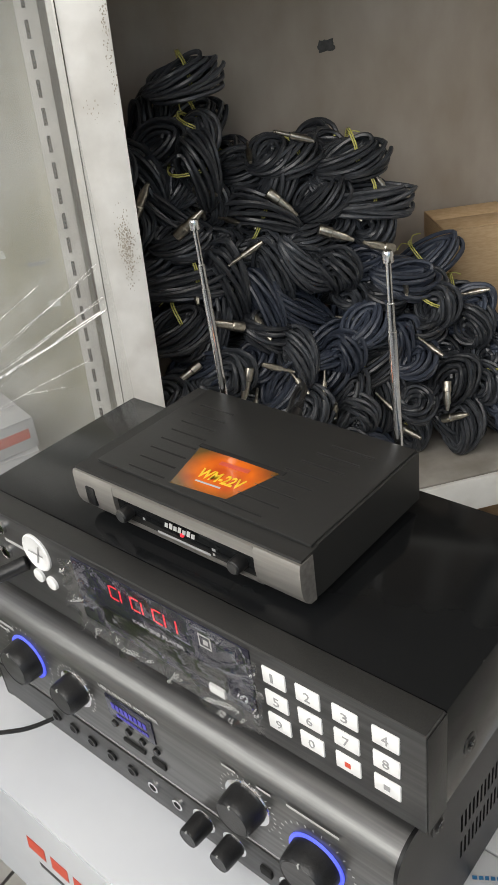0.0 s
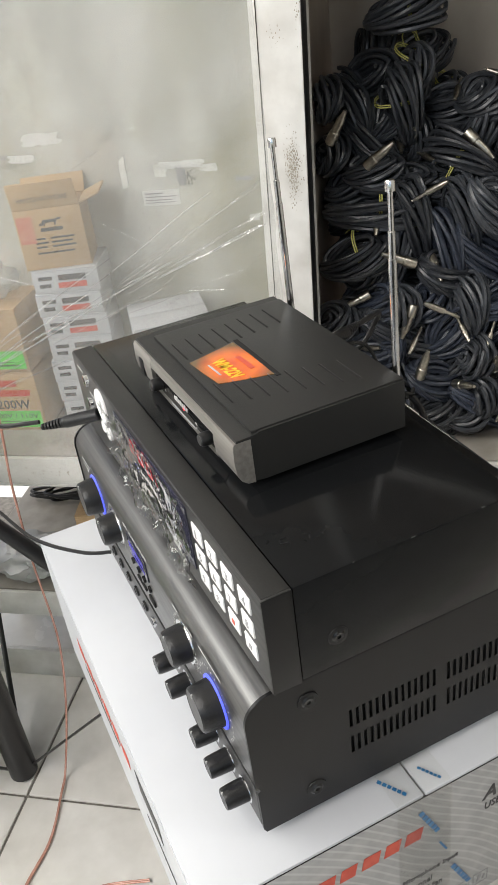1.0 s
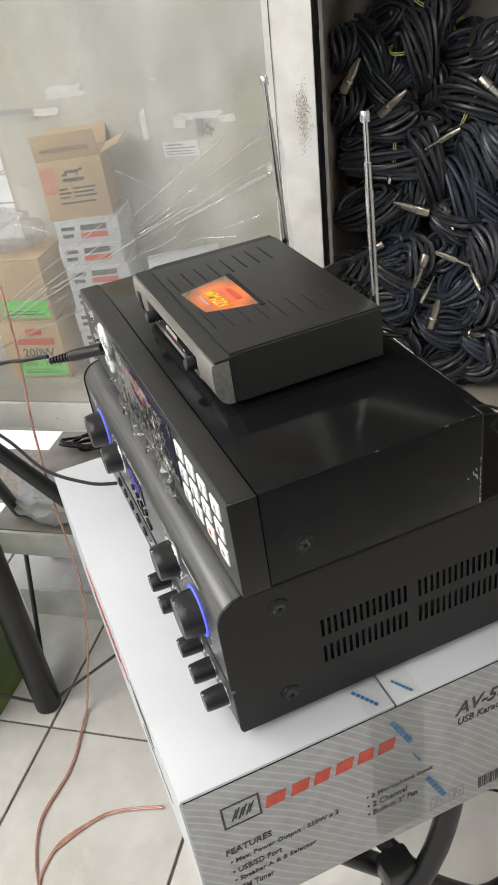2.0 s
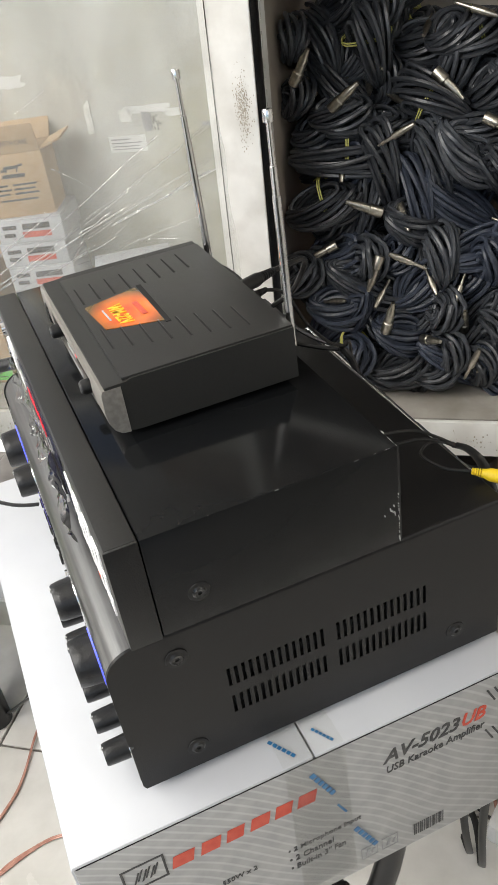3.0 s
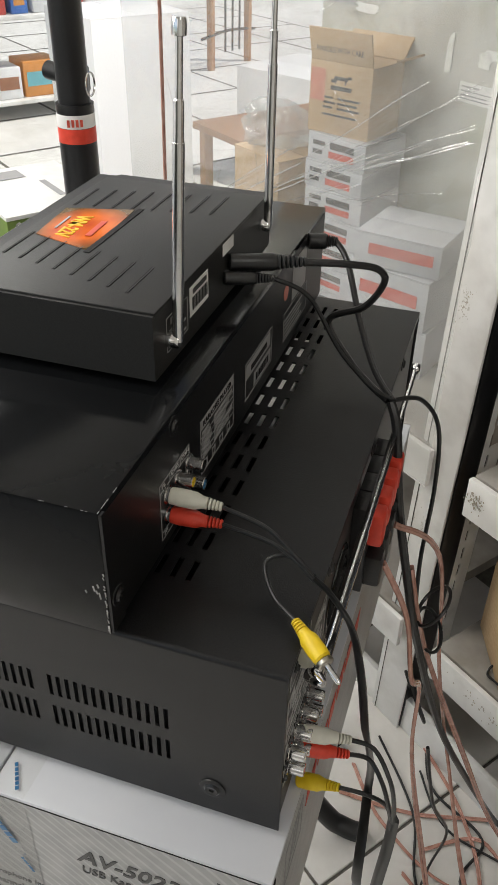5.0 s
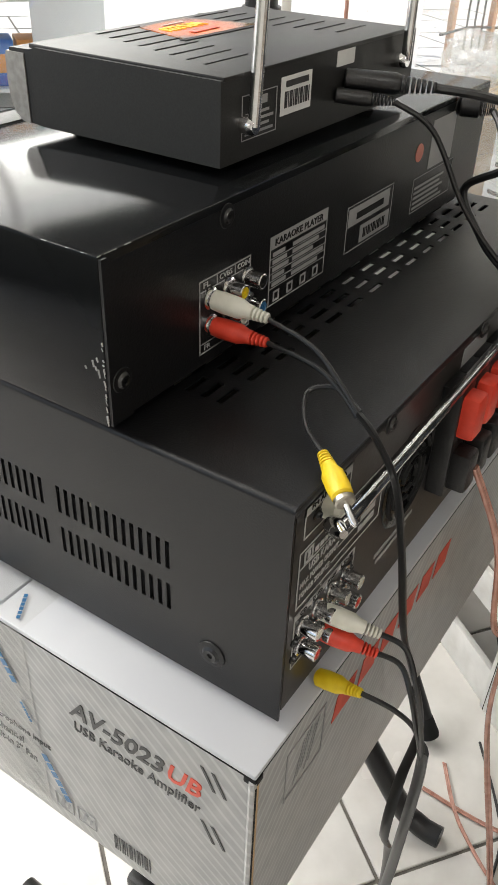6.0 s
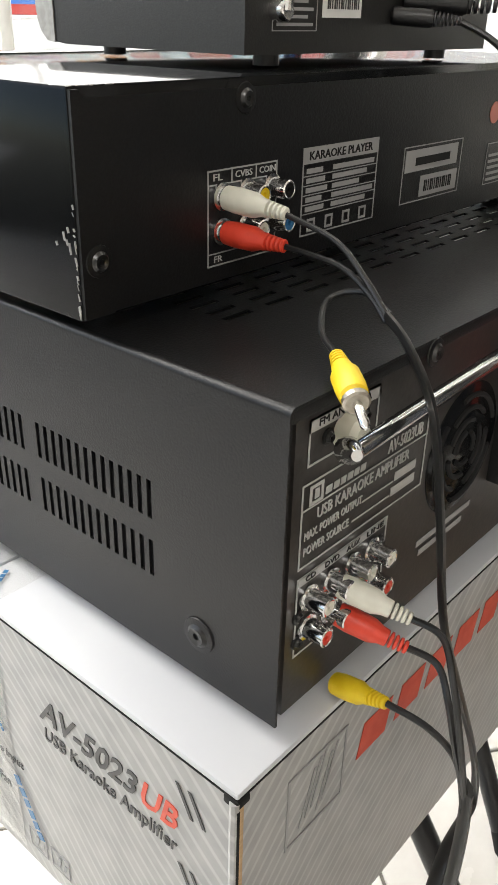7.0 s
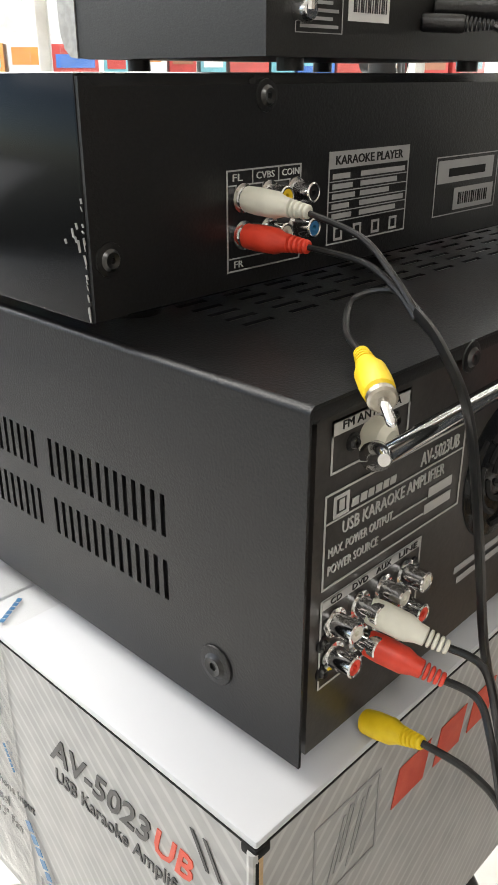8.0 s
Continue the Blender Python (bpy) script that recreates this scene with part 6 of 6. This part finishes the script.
hank(0.376, 0.086, 0.639, 2, 0, 50, 20, False, False, "")
hank(0.450, 0.072, 0.585, 1, 80, 49, 30, False, False, "x")
hank(0.318, 0.128, 0.756, 1, 30, 59, 45, True, False, "")
hank(0.488, 0.088, 0.645, 2, 50, 50, -60, False, False, "")
last = hank(0.298, 0.157, 0.835, 0, 100, 52, -40, False, False, "")
connector_on(last, XLR, 0.209, 0.172, 0.960, 135)
connector_on(last, TRS, 0.137, 0.142, 0.879, 60)
connector_on(last, XLR, 0.142, 0.114, 0.799, -65)
connector_on(last, XLR, 0.148, 0.060, 0.649, 15)
connector_on(last, XLR, 0.026, 0.171, 0.958, 30)
connector_on(last, XLR, 0.076, 0.159, 0.926, 50)
connector_on(last, TRS, 0.255, 0.042, 0.585, 20)
connector_on(last, XLR, 0.271, 0.151, 0.904, 115)
connector_on(last, XLR, 0.140, 0.095, 0.746, 200)
connector_on(last, XLR, 0.371, 0.136, 0.861, -65)
connector_on(last, TRS, 0.203, 0.088, 0.728, -60)
connector_on(last, TRS, 0.230, 0.198, 1.032, 110)

# the pile behind and between them
rng = random.Random(3)
row = 0
z = 0.585
while z < 1.1:
    u = 0.05 + 0.03 * (row % 2)
    while u < 0.66:
        top = float(np.interp(u, (0, 0.15, 0.2, 0.33, 0.38, 0.43, 0.5, 0.65), (1.08, 1.08, 1.02, 1.0, 0.9, 0.80, 0.75, 0.65)))
        if z < top:
            nf = 0.098 + max(0, z - 0.60) * 0.36 + rng.uniform(-0.012, 0.012)
            for deep in (0, 0.06):
                if nf + deep < 0.41:
                    hank(u + rng.uniform(-0.012, 0.012), nf + deep - (0.03 if u > 0.5 else 0), z + rng.uniform(-0.008, 0.008), rng.randrange(5), rng.uniform(-50, 110), rng.uniform(30, 72),
                         rng.choice((-1, 1)) * rng.uniform(10, 65), rng.random() < 0.35 and z < 0.85, rng.random() < 0.12, rng.choice(("", "", "", "x", "j")) if deep == 0 else "")
        u += 0.066 + rng.uniform(-0.006, 0.006)
    z += 0.050
    row += 1
card_box(0.60, 0.36, 0.545, 0.13, 0.12, 0.27, -8, CARD, "brown cardboard carton standing behind the cable pile")

# ---- lower shelf ----
b, f = card_box(0.118, 0.092, 0.25, 0.115, 0.115, 0.125, -36, CARD, "brown cardboard carton with a bent lid on the lower shelf")
lid = part("lid", bx(-0.056, 0.056, -0.115, 0.0, 0, 0.003, 0.0006), CARD, b)
lid.matrix_basis = pose(0, 0.0575, 0.126, -9, 0, 0)


def transformer(u, n, z, turn):
    t = thing("transformer", SH @ pose(u, n, z, 0, 0, turn), "bare iron-core transformer with a yellowed winding", "transformer", "transformers")
    part("core", bx(-0.03, 0.03, -0.022, 0.022, 0, 0.07, 0.002), material("dull_iron", (0.14, 0.13, 0.13), (0.2, 0.19, 0.18), 0.5, 0.6, 60, 0.1), t)
    wind = material("yellowed_tape", (0.6, 0.5, 0.2), (0.66, 0.57, 0.28), 0.6)
    for s in (-1, 1):
        part("winding", bx(-0.018, 0.018, min(s * 0.022, s * 0.036), max(s * 0.022, s * 0.036), 0.014, 0.056, 0.005), wind, t)


transformer(0.215, 0.06, 0.25, 30)
transformer(0.19, 0.13, 0.25, 20)
can = thing("spray_can", SH @ pose(0.275, 0.07, 0.25), "white spray can with red checks and a black cap", "spray can")
part("body", lathe([(0.031, 0), (0.0325, 0.002), (0.0325, 0.135), (0.031, 0.139)], Matrix(), 32), KEY_WHITE, can)
part("cap", lathe([(0.029, 0.139), (0.0305, 0.141), (0.0305, 0.185), (0.029, 0.188)], Matrix(), 32), BLACK_PLASTIC, can)
bm = bmesh.new()
for i in range(5):
    for j in range(6):
        if (i + j) % 2:
            a = radians(-150 + 12 * j)
            lathe_m = Matrix.Rotation(a, 4, "Z") @ plane_frame((0.0326, 0, 0.062 + 0.008 * i), (0, 1, 0), (0, 0, 1))
            bars(lathe_m, [(-0.003, 0, 0.006, 0.007)], bm=bm)
part("checks", bm, PRINT_RED, can)
part("emblem", bars(Matrix.Rotation(radians(-120), 4, "Z") @ plane_frame((0.0327, 0, 0.03), (0, 1, 0), (0, 0, 1)), [(-0.012, 0, 0.024, 0.01)]), PRINT_BLACK, can)
card_box(0.36, 0.16, 0.25, 0.12, 0.14, 0.10, 10, CARD, "brown cardboard carton on the lower shelf")
card_box(0.50, 0.14, 0.25, 0.13, 0.14, 0.14, -6, CARD, "brown cardboard carton on the lower shelf")
card_box(0.25, 0.26, 0.25, 0.11, 0.08, 0.18, 5, material("yellow_card", (0.7, 0.5, 0.04), (0.75, 0.56, 0.06), 0.6), "yellow printed carton at the back of the lower shelf")
eq = thing("mixer_unit", SH @ pose(0.13, 0.30, 0.25), "black rack unit pushed to the back of the lower shelf", "mixer")
part("body", bx(-0.10, 0.10, -0.08, 0.08, 0.004, 0.14, 0.002), BLACK_PLASTIC, eq)
part("badge", bx(-0.06, -0.01, -0.0812, -0.08, 0.09, 0.12, 0), PRINT_GREY, eq)
for x in (0.03, 0.06, 0.09):
    part("knob", lathe([(0.008, 0), (0.007, 0.012)], aim((x, -0.08, 0.09), (0, -1, 0)), 14), CHROME, eq)
for u, n in ((-0.08, -0.06), (0.08, -0.06), (-0.08, 0.06), (0.08, 0.06)):
    part("foot", lathe([(0.006, 0), (0.006, 0.004)], Matrix.Translation((u, n, 0)), 10), BLACK_PLASTIC, eq)
for k in range(3):
    ring = [(0.12 + 0.03 * k + 0.02 * math.cos(a), 0.03 + 0.015 * math.sin(a), 0.255 + 0.003 * k + 0.003 * math.sin(3 * a + k)) for a in [2 * math.pi * i / 30 for i in range(30)]]
    solid("wire_coil", sweep(ring, 0.0018, 6, True), COPPER_WIRE if k else WIRE_BLACK, "small coil of loose wire on the lower shelf", "cable", SH, "wire coils")
for k in range(5):
    c = (-0.52 + 0.05 * k, 0.06)
    ring = [(c[0] + 0.035 * math.cos(a) + 0.01 * math.cos(3 * a + k), c[1] + 0.025 * math.sin(a + k), 0.256 + 0.006 * k + 0.004 * math.sin(2 * a + k)) for a in [2 * math.pi * i / 40 for i in range(40)]]
    solid("wire_coil", sweep(ring, 0.0028, 6, True), WIRE_BLACK, "tangled coil of black cord on the lower shelf", "cable", SH, "wire coils")
# crumpled clear bag
bm = bmesh.new()
bmesh.ops.create_icosphere(bm, subdivisions=4, radius=1)
for v in bm.verts:
    q = 1 + 0.28 * noise.noise(v.co * 2.2) + 0.14 * noise.noise(v.co * 6)
    v.co = Vector((v.co.x * 0.085 * q, v.co.y * 0.05 * q, 0.04 + v.co.z * 0.04 * q))
    v.co.z = max(v.co.z, 0.0)
solid("plastic_bag", bm, film("milky_plastic_bag", 2.0, (0.85, 0.85, 0.85), 0.2, 0.6, 60, (1, 1, 1), 0.55, False), "crumpled milky plastic bag on the lower shelf", "bag", SH @ pose(-0.56, 0.05, 0.251))
card_box(-0.42, 0.15, 0.25, 0.12, 0.12, 0.11, 8, CARD, "brown cardboard carton on the lower shelf")

for k in range(4):
    c = (-0.62 + 0.02 * k, 0.30 - 0.01 * k)
    ring = [(c[0] + (0.05 + 0.006 * k) * math.cos(a) + 0.012 * math.cos(3 * a + k), c[1] + 0.03 * math.sin(a + k), 0.256 + 0.009 * k + 0.005 * math.sin(2 * a + k)) for a in [2 * math.pi * i / 40 for i in range(40)]]
    solid("wire_coil", sweep(ring, 0.0034, 6, True), WIRE_BLACK, "tangled coil of black cord on the lower shelf", "cable", SH, "wire coils")
# crumpled bag on the upper boxes
bm = bmesh.new()
bmesh.ops.create_icosphere(bm, subdivisions=4, radius=1)
for v in bm.verts:
    q = 1 + 0.3 * noise.noise(v.co * 2.6 + Vector((3, 1, 0))) + 0.16 * noise.noise(v.co * 7)
    v.co = Vector((v.co.x * 0.06 * q, v.co.y * 0.05 * q, 0.028 + v.co.z * 0.032 * q))
    v.co.z = max(v.co.z, 0.0)
solid("plastic_bag", bm, film("clear_grey_bag", 1.6, (0.88, 0.89, 0.89), 0.2, 0.7, 60, (1, 1, 1), 0.22, False), "crumpled clear plastic bag on the stacked cartons", "bag", SH @ pose(-0.545, 0.13, 0.7675))

# ---- loudspeaker stand ----
ss = thing("speaker_stand", pose(-0.732, -0.193, 0), "black steel tripod loudspeaker stand with a red and white band", "stand", build=Matrix())
px, py = -0.732, -0.193
part("pole", rod((px, py, 0.004), (px, py, 0.868), 0.0245, 24), BLACK_PLASTIC, ss)
part("inner_pole", rod((px, py, 0.868), (px, py, 1.7), 0.0205, 24), BLACK_PLASTIC, ss)
part("band_print", bars(plane_frame((px + 0.0249 * 0.87, py + 0.0249 * 0.49, 0.843), (-0.49, 0.87, 0), (0, 0, 1)), [(-0.012 + 0.0055 * k, 0, 0.0035, 0.009) for k in range(4)], 0.0005), PRINT_RED, ss)
part("clamp_knob", lathe([(0.005, 0), (0.005, 0.02), (0.011, 0.022), (0.012, 0.045), (0.009, 0.048)], aim((px - 0.02, py - 0.01, 0.892), (-0.3, -0.9, 0.1)), 14), BLACK_PLASTIC, ss)
part("pin_ring", sweep([(px + 0.002 + 0.012 * math.cos(a), py + 0.026, 0.892 + 0.014 * math.sin(a)) for a in [2 * math.pi * i / 24 for i in range(24)]], 0.0012, 6, True), CHROME, ss)
part("clamp_block", bx(px - 0.028, px - 0.008, py - 0.02, py + 0.012, 0.876, 0.909, 0.004), BLACK_PLASTIC, ss)
part("band", lathe([(0.0246, 0), (0.0247, 0.0005), (0.0247, 0.018), (0.0246, 0.0185)], Matrix.Translation((px, py, 0.821)), 28), PLUG_RED, ss, "red paper band")
part("band", lathe([(0.0246, 0), (0.0247, 0.0005), (0.0247, 0.016), (0.0246, 0.0165)], Matrix.Translation((px, py, 0.84)), 28), PAPER, ss, "white paper band")
part("hub", lathe([(0.026, 0), (0.028, 0.004), (0.028, 0.05), (0.024, 0.056)], Matrix.Translation((px, py, 0.615)), 24), BLACK_PLASTIC, ss)
part("lower_hub", lathe([(0.022, 0), (0.023, 0.003), (0.023, 0.022), (0.02, 0.025)], Matrix.Translation((px, py, 0.003)), 24), BLACK_PLASTIC, ss)
for fx, fy in ((-0.52, 0.27), (-1.16, -0.10), (-0.76, -0.62)):
    d = Vector((fx - px, fy - py, 0)).normalized()
    top, foot = Vector((px, py, 0.64)) + d * 0.026, Vector((fx, fy, 0.013))
    leg = part("leg", rod(top, foot, 0.012, 14), BLACK_PLASTIC, ss)
    part("rubber_foot", lathe([(0.0125, 0), (0.0145, 0.006), (0.0125, 0.03)], aim(foot, top - foot), 16), BLACK_AND_SHADE, leg)
    mid = top.lerp(foot, 0.62)
    low = Vector((px, py, 0.018)) + d * 0.02
    part("brace", sweep([low, low.lerp(mid, 0.5), mid], 0.0025, 8, flat=3.5), BLACK_PLASTIC, ss)

# ---- shop front and street ----
fr = thing("shop_front_frame", SH @ pose(-0.85, -1.2, 0), "white aluminium shop-front frame with clear panes", "window frame", build=SH, kind="structure")
for n in (-0.04, -0.62, -1.25, -1.9):
    part("mullion", bx(-0.90, -0.86, n - 0.009, n + 0.009, 0.0, 2.3, 0.003), WHITE_PAINT, fr)
part("sill", bx(-0.905, -0.855, -1.88, -0.04, 0.32, 0.36, 0.003), WHITE_PAINT, fr)
part("head", bx(-0.905, -0.855, -1.92, 0.0, 2.301, 2.36, 0.003), WHITE_PAINT, fr)
for n0, n1 in ((-0.598, -0.042), (-1.228, -0.642)):
    pane = part("pane", bx(-0.883, -0.879, n0, n1, 0.362, 2.298), film("window_glass", 1.0, (0.97, 0.98, 0.97), 0.02, 0.0), fr)
    pane.visible_shadow = False
g = thing("green_carton", SH @ pose(-0.735, -0.2, 0.0), "green and white printed carton by the shop front", "box")
part("body", bx(-0.11, 0.11, -0.085, 0.085, 0, 0.70, 0.002), material("green_print", (0.10, 0.16, 0.03), (0.16, 0.24, 0.05), 0.5, 0, 12), g)
part("lid", bx(-0.1105, 0.1105, -0.0855, 0.0855, 0.70, 0.706, 0.001), PAPER, g, "white printed lid")
part("printing", bars(plane_frame((-0.09, -0.06, 0.7065), (1, 0, 0), (0, 1, 0)), [(0.0, 0.0, 0.05, 0.012), (0.0, 0.02, 0.04, 0.05), (0.07, 0.08, 0.08, 0.01)]), PRINT_GREY, g)
for i, (u, n, w, dd, h, c) in enumerate(((-2.6, 0.9, 0.4, 0.4, 0.7, KEY_WHITE), (-2.4, 1.7, 0.5, 0.4, 0.45, KEY_WHITE), (-3.6, 0.2, 0.6, 0.5, 0.9, PAPER))):
    b, f = card_box(u, n, -0.03, w, dd, h, 12 * i, c, "white carton standing on the sunlit street", "white_box")
bench = thing("street_bench", SH @ pose(-2.0, 1.35, -0.03), "low brown wooden bench on the street", "bench")
WOOD = material("weathered_brown_wood", (0.2, 0.10, 0.05), (0.3, 0.16, 0.08), 0.7, 0, 30, 0.1, (1, 8, 1))
part("seat", bx(-0.15, 0.15, -0.4, 0.4, 0.36, 0.385, 0.004), WOOD, bench)
for x in (-0.12, 0.12):
    for y in (-0.36, 0.36):
        part("leg", bx(x - 0.018, x + 0.018, y - 0.018, y + 0.018, 0, 0.36, 0.002), WOOD, bench)
COLOURS = [material("goods_" + n, c, None, 0.5, 0, 20) for n, c in (("blue", (0.05, 0.15, 0.45)), ("red", (0.45, 0.06, 0.05)), ("teal", (0.15, 0.4, 0.45)), ("white", (0.7, 0.7, 0.7)), ("brown", (0.3, 0.14, 0.08)), ("orange", (0.6, 0.25, 0.06)))]
rk = thing("goods_stall", SH @ pose(-4.2, -0.6, -0.03), "far shop stall with shelves", "stall")
for i in range(4):
    part("shelf", bx(-0.25, 0.25, -2.6, 2.2, 0.40 * i + 0.08, 0.40 * i + 0.10, 0.002), WHITE_PAINT, rk)
for y in (-2.58, -0.9, 0.6, 2.18):
    part("post", bx(-0.25, -0.21, y - 0.02, y + 0.02, 0, 1.5, 0.002), WHITE_PAINT, rk)
rng = random.Random(9)
for i in range(4):
    y = -2.5
    while y < 2.05:
        w = rng.uniform(0.08, 0.24)
        h = rng.uniform(0.12, 0.27)
        b = thing("goods_box", SH @ pose(-4.1, -0.6 + y + w / 2, 0.40 * i + 0.071), "bright printed goods box on the far stall", "box", "goods on the stall")
        part("body", bx(-0.1, 0.1, -w / 2 + 0.004, w / 2 - 0.004, 0, h, 0.004), rng.choice(COLOURS), b)
        part("print_panel", bx(0.1001, 0.1015, -w / 2 + 0.02, w / 2 - 0.02, h * 0.3, h * 0.7, 0), rng.choice(COLOURS), b)
        y += w + rng.uniform(0.0, 0.02)
joints = bmesh.new()
for k in range(12):
    bx(-7.0, -1.75, -2.4 + 0.6 * k, -2.385 + 0.6 * k, -0.0298, -0.0285, bm=joints)
for k in range(9):
    bx(-7.0 + 0.6 * k, -6.985 + 0.6 * k, -2.4, 4.2, -0.0284, -0.0272, bm=joints)
solid("paving_joints", joints, GROUT, "dark straight joints between the street's paving slabs", "paving", SH, kind="stuff")
ORANGE_WOOD = material("varnished_orange_wood", (0.34, 0.15, 0.05), (0.46, 0.22, 0.08), 0.5, 0, 30, 0.1, (1, 1, 0.2))
trestle = thing("wooden_trestle", SH @ pose(-4.53, 2.55, -0.03, 0, 0, 20), "orange-brown wooden trestle with dark iron rails on the street", "trestle")
for y in (0.0, 0.42):
    part("post", bx(-0.02, 0.02, y - 0.02, y + 0.02, 0, 1.2, 0.004), ORANGE_WOOD, trestle)
for z in (0.2, 0.46, 0.72):
    part("rail", sweep([(0, -0.1, z), (0.03, 0.16, z + 0.03), (0, 0.5, z)], 0.009, 10, n=6), BLACK_AND_SHADE, trestle, "dark iron rail")
for y in (0.12, 0.2, 0.28):
    part("iron_bar", rod((0.03, y, 0.1), (0.03, y, 0.95), 0.007, 8), BLACK_AND_SHADE, trestle)
solid("facade", bx(-9.5, -9.2, -14, 14, -0.03, 7.0), PLASTER, "pale plastered house front across the street", "building", SH, kind="structure")

# ---- floor tiles ----
TS = 0.312
tile_mesh = mesh_of("tile", bx(-TS / 2 + 0.0025, TS / 2 - 0.0025, -TS / 2 + 0.0025, TS / 2 - 0.0025, -0.006, 0.0, 0.0012, 1), TILE)
for i in range(-5, 9):
    for j in range(-10, 3):
        u, n = 0.107 + (i + 0.5) * TS, -0.245 + (j + 0.5) * TS
        if -1.6 < u < 2.9 and -3.2 < n < 0.5:
            o = new("tile", tile_mesh)
            o.parent = floor_ob
            o.matrix_basis = pose(u, n, 0)
